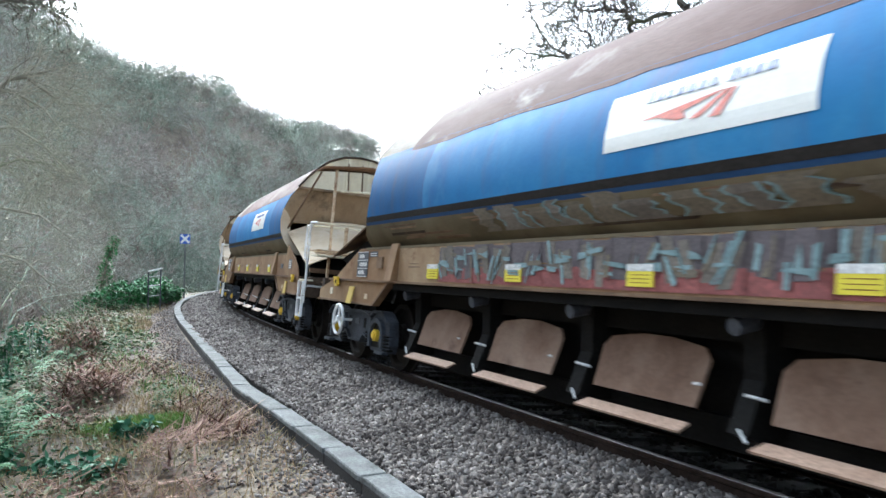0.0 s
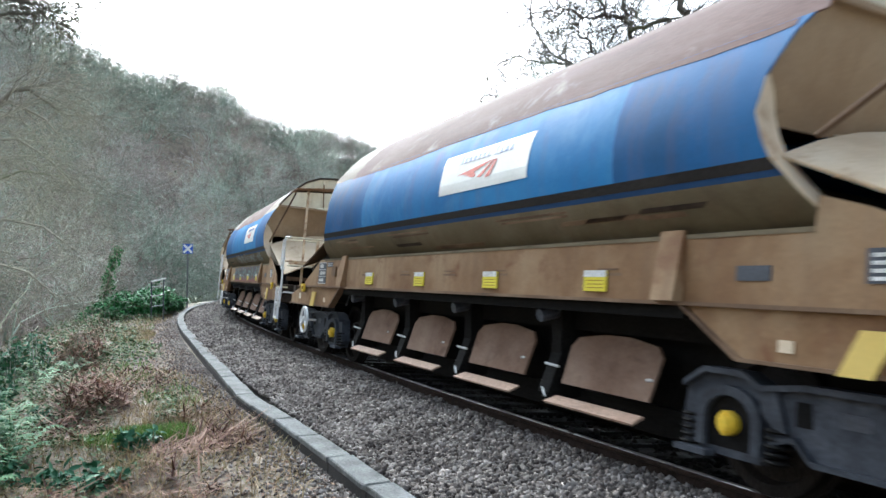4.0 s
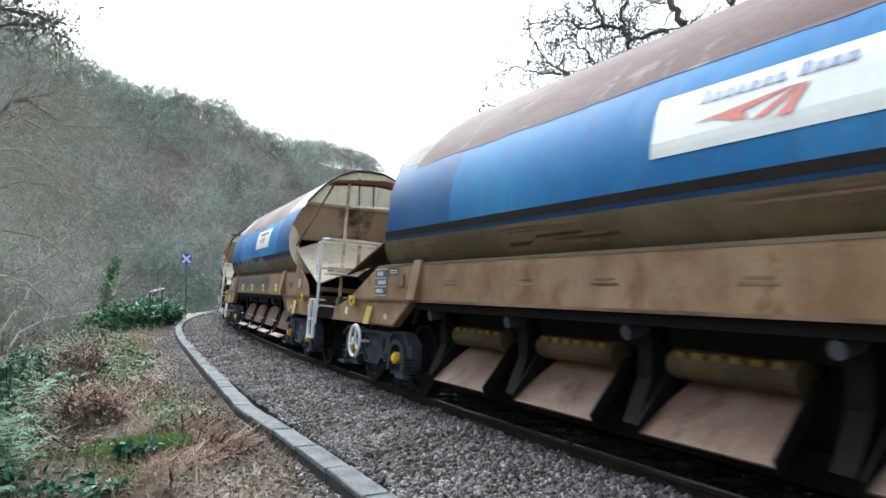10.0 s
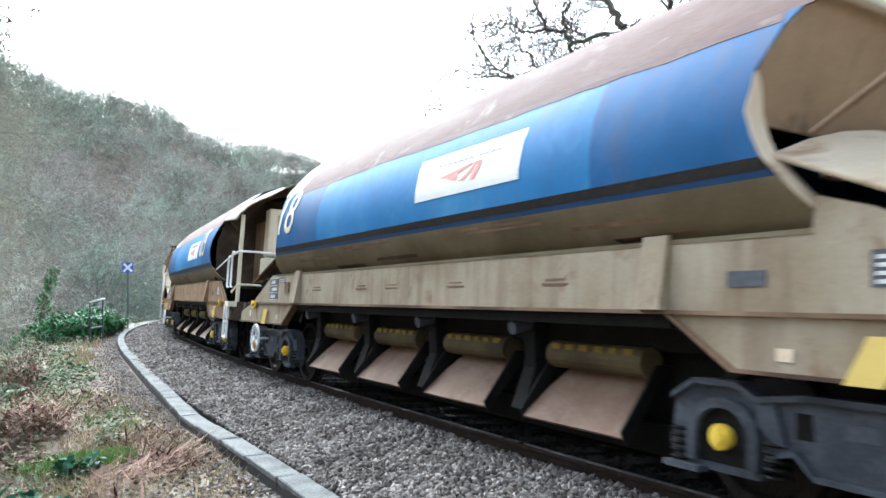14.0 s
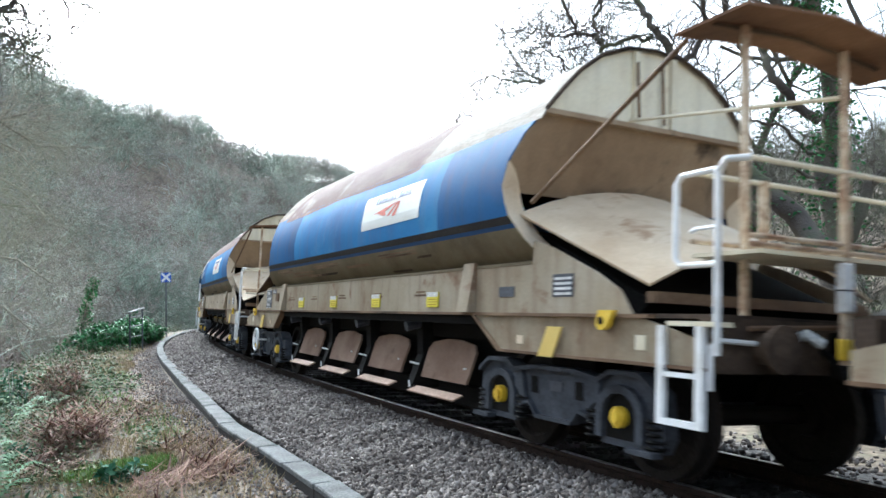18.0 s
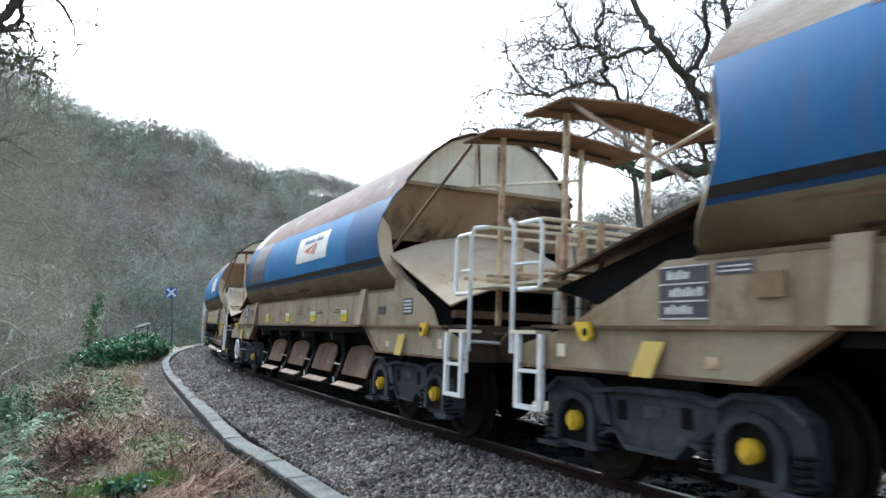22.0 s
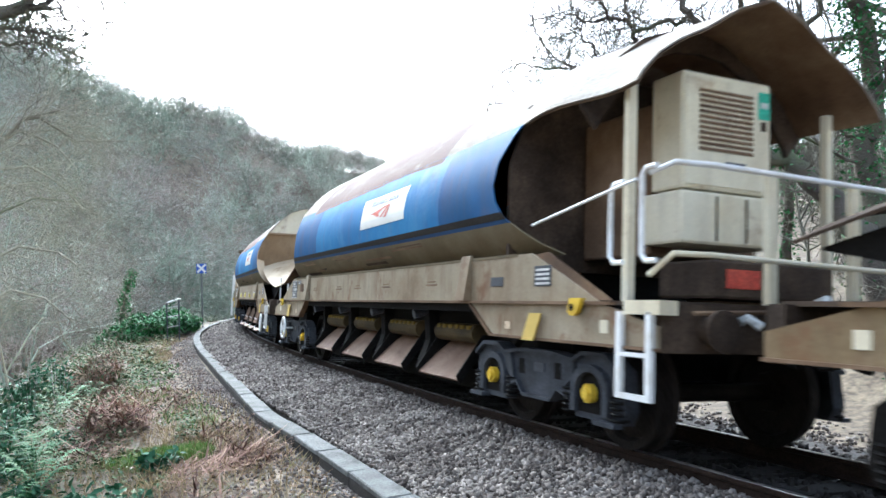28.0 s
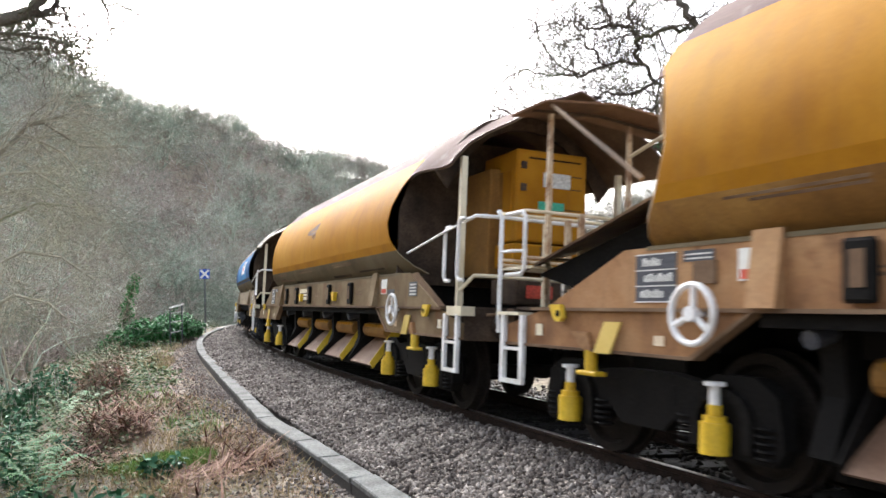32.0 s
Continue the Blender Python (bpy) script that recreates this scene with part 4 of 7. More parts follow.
def platform(w, e, canopy=True):
    """End platform with handrails, posts and a small folded canopy."""
    fl = Shape().box(min(e * 6.45, e * 7.0), max(e * 6.45, e * 7.0), -1.2, 1.2, 1.56, 1.585)
    part("platform_floor", fl, M_CREAM, w, "cream steel platform floor")
    for y in (0.92, -0.03):
        part("canopy_post", Shape().box(e * 6.62 - 0.022, e * 6.62 + 0.022, y - 0.022, y + 0.022, 1.19, 3.11 if canopy else 2.1), M_POST, w, "rusty cream canopy post")
    if canopy:
        prof = [(1.2, 3.09), (0.8, 3.135), (0.37, 3.175), (-0.15, 3.13), (-0.68, 3.065)]
        cv = Shape().sheet([[(e * x, y, z) for y, z in (prof if e < 0 else prof[::-1])] for x in (6.90, 6.26)], 0.02)
        part("canopy", cv, M_CANOPY, w, "folded brown steel canopy")
        part("brace", Shape().tube([(e * 6.3, 1.12, 3.08), (e * 4.72, 1.34, 2.12)], 0.02, 6), M_BROWN, w)
        part("brace", Shape().tube([(e * 6.62, -0.03, 2.78), (e * 4.75, 0.35, 2.97)], 0.02, 6), M_CREAM, w)
        part("cross_rail", Shape().tube([(e * 6.58, 1.15, 3.09), (e * 6.58, 0.37, 3.14), (e * 6.58, -0.44, 3.07)], 0.016, 6), M_GRIME, w)
    for x, z in ((6.98, 2.12), (6.98, 1.66), (6.98, 1.61), (6.50, 2.10), (6.50, 1.66)):
        part("handrail", Shape().tube([(e * x, 1.25, z), (e * x, 0.4, z + 0.004), (e * x, -1.22, z)], 0.017, 6), M_POST if z < 2 else M_CREAM, w)
    for x, y in ((6.98, 0.45), (6.98, -0.45), (6.98, -1.18), (6.50, 0.62), (6.50, -0.75)):
        part("handrail_post", Shape().box(e * x - 0.02, e * x + 0.02, y - 0.03, y + 0.03, 1.58, 2.12), M_POST, w)
    part("hoop_rail", Shape().tube([(e * 6.80, 1.33, 1.72), (e * 6.62, 1.33, 1.72), (e * 6.5, 1.25, 1.72)], 0.016, 6), M_WHITE, w)
    slv = part("white_sleeve", Shape().box(e * 6.98 - 0.035, e * 6.98 + 0.035, 0.40, 0.50, 1.24, 1.55, 0.012), M_WHITE, w, "white plastic sleeve on the rail post")
    part("sleeve_band", Shape().box(e * 6.98 - 0.037, e * 6.98 + 0.037, 0.397, 0.503, 1.375, 1.385), M_GREY, slv)
    part("sleeve_post", Shape().box(e * 6.98 - 0.02, e * 6.98 + 0.02, 0.42, 0.48, 0.92, 1.58), M_POST, w)
    part("lamp_bracket", Shape().box(e * 6.98 - 0.03, e * 6.98 + 0.03, 0.36, 0.50, 0.95, 1.08, 0.01), M_YELLOW, w, "orange-yellow lamp bracket")
    part("step_rail", Shape().tube([(e * 6.74, 1.32, 0.74), (e * 6.74, 1.32, 1.0), (e * 6.76, 1.27, 1.04), (e * 6.76, 0.75, 1.02)], 0.017, 6), M_WHITE, w, "bent white step rail", True)
    hoop(w, -e, e * 6.75, 1.30, 1.50, 2.08, 0.34)
    part("grab_post", Shape().tube([(e * 6.80, 1.33, 0.95), (e * 6.80, 1.33, 2.05), (e * 6.86, 1.33, 2.12), (e * 6.98, 1.25, 2.12)], 0.022, 8), M_WHITE, w, "white upright grab post", True)
    part("step_plate", Shape().box(min(e * 6.4, e * 6.8), max(e * 6.4, e * 6.8), 1.2, 1.36, 1.12, 1.15), M_CREAM, w)
    ladder(w, e)
    part("crossbar", Shape().box(min(e * 5.9, e * 6.0), max(e * 5.9, e * 6.0), -1.1, 1.1, 1.28, 1.36), M_BROWN, w)


def generator(w, box, hood, e=-1):
    """Hooded end with a generator set, louvred door and handrails."""
    arc = [(-y, z) for y, z in ROOF[:0:-1]] + ROOF
    amber = box is M_AMBER
    reach, back = (2.2, 0.78) if amber else (1.80, 0.12)
    rows = []
    for k in range(9):
        q = k / 8
        row = []
        for y, z in (arc[::-1] if e > 0 else arc):
            near = float(smooth01((y + 0.1) / 1.25))
            sag = 0.17 * q * math.sin(math.pi * min(1.0, abs(y) / 1.2)) ** 2
            row.append((e * (HALF - 0.08 + (reach - back * near) * q), y * (1 + 0.03 * math.sin(6 * q)), z - sag + 0.02 * math.sin(5 * q)))
        rows.append(row)
    part("hood_sheet", Shape().sheet(rows[::-1] if e < 0 else rows[::-1], 0.012), hood, w, "curved hood over the generator", True)
    part("hood_frame", Shape().prism([(y * 0.98, z - 0.03) for y, z in arc] + [(y * 0.86, z - 0.22) for y, z in arc[::-1]], 0, e * 5.55, e * 5.60), M_GRIME, w)
    part("control_cabinet", Shape().box(min(e * 4.55, e * 5.58), max(e * 4.55, e * 5.58), -0.7, 0.5, 1.62, 2.95, 0.02), M_BROWN if box is M_CREAM else M_LOWERY, w, "brown control cabinet behind the generator")
    for side in (1, -1):
        sk = Shape().prism([(e * 4.9, 1.60), (e * 5.2, 1.62), (e * 6.15, 1.20), (e * 5.75, 1.20)], 1, side * 1.275 - 0.01, side * 1.275 + 0.01)
        part("hood_skirt", sk, M_BROWN, w)
    fore = 5.62 if box is M_CREAM else 5.1
    lin = [[(x, y * 0.985, z - 0.02) for x, y, z in r] for r in rows]
    # Second sheet added below, browner, for the shade under the hood.
    part("hood_lining", Shape().sheet(lin[::-1], 0.006), M_BROWN, w, "brown under-sheet carrying the shade beneath the hood", True)
    part("inner_bulkhead", Shape().prism([(-1.3, 1.5), (1.3, 1.5), (1.3, 2.5), (1.1, 3.1), (0.6, 3.5), (-0.6, 3.5), (-1.1, 3.1), (-1.3, 2.5)], 0, e * 4.45, e * 4.5), M_GRIME, w, "dark brown end of the barrel")
    y0, y1, zl = (-0.62, 0.36, 2.02) if amber else (-0.44, 0.53, 2.16)
    f0, f1 = min(e * 6.02, e * 6.03), max(e * 6.02, e * 6.03)
    g = part("generator_casing", Shape().box(min(e * fore, e * 6.02), max(e * fore, e * 6.02), y0, y1, zl, 3.14, 0.02), box, w, "generator casing with a panelled door" if amber else "generator casing with a louvred door")
    part("door_panel", Shape().box(f0, f1, y0 + 0.03, y1 - 0.03, zl + 0.03, 3.10, 0.004), box, g)
    if amber:
        part("vent_slot", Shape().box(f0 - 0.004, f1 + 0.004, y0 + 0.10, y1 - 0.16, 3.03, 3.05), M_BLACK, g)
        for z in (2.95, 2.68):
            part("door_hinge", Shape().box(f0 - 0.015, f1 + 0.015, y1 - 0.13, y1 - 0.05, z - 0.05, z + 0.04, 0.006), M_GRIME, g)
        for z in (2.86, 2.70, 2.44):
            part("panel_joint", Shape().box(f0 - 0.003, f1 + 0.003, y0 + 0.08, y0 + 0.34, z - 0.006, z + 0.006), M_GRIME, g)
        part("notice", Shape().box(f0 - 0.004, f1 + 0.004, y0 + 0.24, y0 + 0.62, 2.70, 2.88), M_PALE, g, "pale weathered notice plate")
        part("notice", Shape().box(f0 - 0.004, f1 + 0.004, y0 + 0.32, y0 + 0.68, 2.42, 2.52), M_GREEN, g, "faded green notice plate")
        for k in range(3):
            part("side_panel", Shape().box(min(e * 5.2, e * 5.9) + 0.24 * k, min(e * 5.2, e * 5.9) + 0.24 * k + 0.20, y1 - 0.002, y1 + 0.008, 2.3, 2.9, 0.003), M_LOWERY if k == 1 else box, g)
    else:
        for k in range(12):
            z = 2.50 + k * 0.045
            part("louvre", Shape().prism([(f0 - 0.012, z - 0.012), (f1 + 0.012, z - 0.02), (f1 + 0.004, z + 0.014), (f0 - 0.004, z + 0.014)], 1, y0 + 0.22, y1 - 0.17), M_BROWN, g)
        part("notice", Shape().box(f0 - 0.004, f1 + 0.004, y0 + 0.03, y0 + 0.16, 2.82, 3.06), M_GREEN, g, "green notice plate")
        part("notice_bar", Shape().box(f0 - 0.006, f1 + 0.006, y0 + 0.05, y0 + 0.14, 2.92, 2.97), M_PALE, g)
        part("lock", Shape().box(f0 - 0.012, f1 + 0.012, y0 + 0.07, y0 + 0.13, 2.72, 2.80, 0.006), M_GRIME, g, "dark door lock")
        part("maker_bar", Shape().box(f0 - 0.004, f1 + 0.004, y0 + 0.30, y0 + 0.52, 2.38, 2.41), M_GREY, g)
    lc = part("engine_casing", Shape().box(min(e * (fore - 0.05), e * 6.06), max(e * (fore - 0.05), e * 6.06), y0 - 0.06, y1 + 0.04, 1.70, zl - 0.03, 0.02), box, w, "lower engine casing")
    for q in (0.33, 0.66):
        part("casing_joint", Shape().box(f0 + e * 0.04 - 0.003, f1 + e * 0.04 + 0.003, y0 + (y1 - y0) * q - 0.006, y0 + (y1 - y0) * q + 0.006, 1.73, zl - 0.06), M_GRIME, lc)
    part("fuel_tank", Shape().box(min(e * 5.7, e * 6.35), max(e * 5.7, e * 6.35), -0.8, 0.5, 1.25, 1.55, 0.02), M_GRIME, w, "dark tank with a red plate")
    part("red_plate", Shape().box(min(e * 6.35, e * 6.36), max(e * 6.35, e * 6.36), 0.02, 0.36, 1.33, 1.48), M_REDM, w)
    part("hood_post", Shape().box(e * 6.05 - 0.035, e * 6.05 + 0.035, 1.03, 1.1, 1.19, 2.95), M_CREAM, w, "cream hood post")
    part("hood_post", Shape().box(e * 6.05 - 0.035, e * 6.05 + 0.035, -1.1, -1.03, 1.19, 2.95), M_CREAM, w, "cream hood post")
    for z, q in ((2.14, 0.0), (1.50, 0.0)):
        part("handrail", Shape().tube([(e * 6.58, 1.28, z - 0.12 if z < 2 else z - 0.03), (e * 6.75, 1.2, z + 0.03), (e * 6.8, 0.9, z + 0.03), (e * 6.8, -1.15, z)], 0.022, 8), M_WHITE if z > 2 else M_CREAM, w, "", True)
    for y in (0.35, -0.5):
        part("handrail_post", Shape().box(e * 6.78 - 0.03, e * 6.78 + 0.03, y - 0.04, y + 0.04, 1.2, 2.14), M_CREAM, w)
    part("handrail", Shape().tube([(e * 5.05, 1.36, 1.86), (e * 6.1, 1.33, 2.02), (e * 6.45, 1.3, 2.08)], 0.014, 6), M_WHITE, w)
    hoop(w, -e, e * 6.30, 1.30, 1.48, 2.08, 0.16)
    hoop(w, -e, e * 6.68, 1.30, 1.48, 2.15, 0.16)
    part("step_plate", Shape().box(min(e * 6.4, e * 6.8), max(e * 6.4, e * 6.8), 1.2, 1.36, 1.10, 1.2), M_CREAM, w)
    ladder(w, e)


def surf(prof, z):
    return float(np.interp(z, [p[1] for p in prof[::-1]], [p[0] for p in prof[::-1]]))


def patch(x0, x1, z0, z1, lift, skew=0.0, n=5, prof=None):
    prof = prof or UPPER
    rows = []
    for k in range(n):
        z = z1 + (z0 - z1) * k / (n - 1)
        o = skew * k / (n - 1)
        rows.append([(x0 + o, surf(prof, z) + lift, z), (x1 + o, surf(prof, z) + lift, z)])
    return Shape().sheet(rows[::-1], 0.003)


def logo(w, x=-0.75, yellow=False):
    if yellow:
        def wedge(a, b):
            """A tapering bar between two upright edges (x, low, high)."""
            rows = []
            for q in (0.0, 0.25, 0.5, 0.75, 1.0):
                u, z0, z1 = (a[i] + (b[i] - a[i]) * q for i in range(3))
                rows.append([(u, surf(UPPER, z) + 0.006, z) for z in (z0, (z0 + z1) / 2, z1)])
            return Shape().sheet(rows, 0.002)
        for a, b in (((0.82, 2.605, 2.625), (0.02, 2.60, 2.74)), ((0.82, 2.56, 2.60), (0.30, 2.51, 2.585)), ((0.30, 2.51, 2.585), (0.06, 2.555, 2.58)),
                     ((0.30, 2.45, 2.49), (0.04, 2.51, 2.545)), ((0.16, 2.42, 2.45), (0.02, 2.45, 2.50))):
            part("emblem_ray", wedge(a, b), M_BROWN, w, "faded dark bar of an arrow emblem")
        return
    p = part("emblem_panel", patch(x - 1.84, x, 2.21, 2.64, 0.006, 0.0, 9), M_LOGOW, w, "white panel with a red arrow emblem and pale bars")
    W, H = 1.84, 0.43

    def ray(top, low):
        """A sloping bar of the emblem between two level edges given as shares of the panel."""
        rows = []
        for k in range(6):
            q = k / 5
            u0, u1, v = (top[i] + (low[i] - top[i]) * q for i in range(3))
            z = 2.21 + H * v
            rows.append([(x - W * u1, surf(UPPER, z) + 0.012, z), (x - W * u0, surf(UPPER, z) + 0.012, z)])
        return Shape().sheet(rows[::-1], 0.002)
    for top, low in (((0.60, 0.64, 0.60), (0.22, 0.30, 0.42)), ((0.60, 0.61, 0.585), (0.30, 0.44, 0.42)), ((0.30, 0.44, 0.42), (0.41, 0.46, 0.30)),
                     ((0.635, 0.655, 0.60), (0.48, 0.53, 0.26)), ((0.66, 0.68, 0.60), (0.575, 0.625, 0.22))):
        part("emblem_ray", ray(top, low), M_LOGOR, p, "red slanted bar of the arrow emblem")
    for k in range(11):
        gap = 0.06 if k > 6 else 0.0
        part("lettering", patch(x - 0.49 - 0.098 * k - gap, x - 0.42 - 0.098 * k - gap, 2.515, 2.575 if k % 7 else 2.60, 0.011), M_LOGOB, p, "dark blue bar of lettering")


def roof_stain(w, rnd, cut, front, deep):
    """Rust that has run from the roof over the top of the side, with an uneven lower edge."""
    x0, x1 = (-4.5 if cut is None else cut), front
    n = int((x1 - x0) / 0.22)
    d, edge = rnd.uniform(0.2, 0.8), []
    for k in range(n + 1):
        d = min(1.0, max(0.06, d + rnd.uniform(-0.28, 0.28)))
        edge.append(0.02 + deep * d)
    rows = []
    for i in range(4):
        rows.append([(x0 + (x1 - x0) * k / n, surf(UPPER, 2.865 - edge[k] * (1 - i / 3)) + 0.004, 2.865 - edge[k] * (1 - i / 3)) for k in range(n + 1)])
    part("roof_stain", Shape().sheet(rows, 0.002), M_ROOF, w, "rust-brown stain along the roof edge", True)


def flat_plate(w, name, x0, x1, z0, z1, m, label="", y=1.305, th=0.006):
    return part(name, Shape().box(x0, x1, y, y + th, z0, z1), m, w, label)


def side_plates(w, rnd, yellow_labels=True, d=0.0):
    p = flat_plate(w, "data_panel", 4.59 + d, 5.01 + d, 1.23, 1.575, M_GREY, "dark data panel with pale bars")
    for k in range(4):
        flat_plate(p, "panel_rule", 4.59 + d, 5.01 + d, 1.23 + 0.112 * k, 1.239 + 0.112 * k, M_PALE, "", 1.311, 0.003)
    for k, (u0, u1) in enumerate(((4.72, 4.98), (4.63, 4.97), (4.75, 4.98))):
        n = int((u1 - u0) / 0.05)
        for q in range(n):
            tall = 0.046 + 0.012 * ((q * 7 + k * 3) % 2)
            flat_plate(p, "panel_text_bar", u0 + d + 0.05 * q, u0 + d + 0.05 * q + 0.036, 1.264 + 0.112 * k, 1.264 + tall + 0.112 * k, M_PALE, "", 1.311, 0.002)
    sp = flat_plate(w, "small_panel", 4.24 + d, 4.52 + d, 1.50, 1.575, M_GREY, "small dark panel with pale bars")
    for q in range(2):
        flat_plate(sp, "panel_bar", 4.26 + d, 4.50 + d, 1.515 + 0.028 * q, 1.525 + 0.028 * q, M_PALE, "", 1.311, 0.002)
    flat_plate(w, "small_box", 4.02, 4.22, 1.35, 1.50, M_BROWN, "small square access plate", th=0.02)
    flat_plate(w, "small_panel", -4.42, -4.16, 1.33, 1.42, M_GREY, "small dark panel")
    q = flat_plate(w, "data_panel", -5.30, -5.02, 1.32, 1.50, M_GREY, "dark data panel with pale bars")
    for k in range(4):
        flat_plate(q, "panel_bar", -5.28, -5.05, 1.335 + 0.04 * k, 1.355 + 0.04 * k, M_PALE, "", 1.311, 0.003)
    if yellow_labels:
        for x in (2.45, 0.7, -1.05, -2.75):
            l = flat_plate(w, "warning_label", x - 0.14, x + 0.14, 1.24, 1.40, M_LABEL, "yellow and white warning label", 1.305, 0.016)
            flat_plate(l, "label_header", x - 0.14, x + 0.14, 1.35, 1.40, M_PALE, "", 1.321, 0.002)
            for q in range(3):
                flat_plate(l, "label_bar", x - 0.11, x + 0.10, 1.264 + 0.028 * q, 1.270 + 0.028 * q, M_LOWERY, "", 1.321, 0.001)
    for k in range(5):
        x = -2.6 + 1.35 * k + rnd.uniform(-0.3, 0.3)
        flat_plate(w, "stencil_bar", x - 0.16, x + 0.16, 1.36, 1.38, M_BROWN, "", 1.305, 0.004)
        flat_plate(w, "stencil_bar", x - 0.12, x + 0.12, 1.40, 1.415, M_BROWN, "", 1.305, 0.004)
    for x0, x1, z in ((2.9, 3.9, 1.86), (2.9, 3.7, 1.83), (0.4, 1.7, 1.86), (0.4, 1.5, 1.83), (-2.4, -1.2, 1.86), (-2.4, -1.3, 1.83)):
        part("stencil_bar", patch(x0, x1, z, z + 0.018, 0.004, prof=LOWER, n=2), M_BROWN, w)
    for k in range(7):
        x0, ln, z = rnd.uniform(-4.2, 3.4), rnd.uniform(0.3, 1.3), rnd.uniform(1.645, 1.80)
        part("dirt_smear", patch(x0, x0 + ln, z, z + rnd.uniform(0.018, 0.035), 0.003, rnd.uniform(-0.1, 0.1), 3, LOWER), M_GRIME if k % 2 else M_BROWN, w, "dark smear of dirt")
    for e in (1, -1):
        flat_plate(w, "solebar_disc", e * 4.55 - 0.05, e * 4.55 + 0.05, 0.93, 1.0, M_TAN, "", 1.311)
        flat_plate(w, "solebar_label", e * 6.1 - 0.05, e * 6.1 + 0.05, 0.95, 1.05, M_CREAM, "", 1.311)


def graffiti(w, seed, x0, x1, cols, z0=1.21, z1=1.6):
    """Sprayed block letters on the side plate: uneven slanted strokes with cross strokes over a dark wash."""
    rnd = random.Random(seed)

    def quad(cx, cz, wd, ht, sk, lift):
        j = lambda: rnd.uniform(-0.02, 0.02)
        return Shape().prism([(cx - wd / 2 - sk + j(), max(z0, cz - ht / 2 + j())), (cx + wd / 2 - sk + j(), max(z0, cz - ht / 2 + j())),
                              (cx + wd / 2 + sk + j(), min(z1, cz + ht / 2 + j())), (cx - wd / 2 + sk + j(), min(z1, cz + ht / 2 + j()))], 1, 1.306 + lift, 1.308 + lift)
    x, k = x1, 0
    while x > x0:
        wd = rnd.uniform(0.34, 0.6)
        part("graffiti_wash", quad(x - wd / 2, (z0 + z1) / 2, wd * 1.12, (z1 - z0) * 0.98, 0.01, 0.0), cols[1], w)
        part("graffiti_wash", quad(x - wd / 2, z0 + 0.07, wd * 1.1, 0.17, 0.02, 0.002), cols[0], w)
        tilt = rnd.uniform(-0.06, 0.06)
        c = cols[1 + (k * 2 + 1) % (len(cols) - 1)]
        for q in range(2):
            part("graffiti_stroke", quad(x - wd * (0.26 + 0.42 * q), (z0 + z1) / 2 + rnd.uniform(-0.02, 0.05), wd * rnd.uniform(0.24, 0.34), rnd.uniform(0.24, 0.34), tilt, 0.004 + 0.001 * q), c, w, "sprayed graffiti letter stroke")
        part("graffiti_stroke", quad(x - wd * 0.48, rnd.choice([z0 + 0.12, (z0 + z1) / 2, z1 - 0.09]), wd * 0.62, 0.08, 0.015, 0.007), c, w)
        for q in range(7):
            u, tall = rnd.uniform(0.05, 0.95), rnd.random() < 0.6
            part("graffiti_outline", quad(x - wd * u, (z0 + z1) / 2 + rnd.uniform(-0.08, 0.1), 0.034 if tall else wd * rnd.uniform(0.25, 0.45), rnd.uniform(0.12, 0.28) if tall else 0.034, tilt if tall else 0.008, 0.009 + 0.001 * q), cols[3] if (k + q) % 4 else M_G5, w)
        x -= wd * 0.97
        k += 1


def barrel_tags(w, seed, x0, x1, zt, cols):
    """Large sprayed letters on the lower barrel."""
    rnd = random.Random(seed)
    x, k = x1, 0
    while x > x0:
        wd = rnd.uniform(0.22, 0.42)
        top = zt - rnd.uniform(0, 0.14)
        rows = []
        for i in range(7):
            zz = top + (1.72 - top) * i / 6
            sk = 0.16 * i / 6 + rnd.uniform(-0.05, 0.05)
            y = surf([UPPER[-1]] + [THIN[0]] + LOWER, zz) + 0.010 + 0.001 * (k % 3)
            rows.append([(x - wd - sk + rnd.uniform(-0.04, 0.04), y, zz), (x - sk + rnd.uniform(-0.04, 0.04), y, zz)])
        lt = part("graffiti_letter", Shape().sheet(rows[::-1], 0.002), cols[k % len(cols)], w, "sprayed graffiti letter")
        for i, hook in ((0, 0.10), (1, -0.10)):
            edge = [[(p[i][0], p[i][1] + 0.004, p[i][2]), (p[i][0] + (0.035 if i == 0 else -0.035), p[i][1] + 0.004, p[i][2])][::-1 if i else 1] for p in rows[k % 2:5 + k % 3]]
            part("graffiti_outline", Shape().sheet(edge[::-1], 0.001), M_G2 if k % 3 else M_G3, lt)
        x -= wd * rnd.uniform(0.9, 1.5)
        k += 1


M_G1 = mat("graffiti_red", [(0.16, 0.035, 0.034), (0.25, 0.07, 0.062)], 2, 0.6, bump=0)
M_G2 = mat("graffiti_teal", [(0.10, 0.17, 0.18), (0.20, 0.29, 0.30)], 2, 0.6, bump=0)
M_G3 = mat("graffiti_grey", [(0.085, 0.07, 0.055), (0.165, 0.14, 0.115)], 2, 0.6, bump=0)
M_G4 = mat("graffiti_purple", [(0.062, 0.050, 0.056), (0.105, 0.084, 0.090)], 2, 0.6, bump=0)
M_G5 = mat("graffiti_ochre", [(0.112, 0.09, 0.06), (0.158, 0.128, 0.09)], 2, 0.7, bump=0)
M_PATCH = mat("brown_rubbed_paint", [(0.0385, 0.0315, 0.0562), (0.0665, 0.0434, 0.0435), (0.0245, 0.0525, 0.1275)], 1.2, 0.6, bump=0.03)


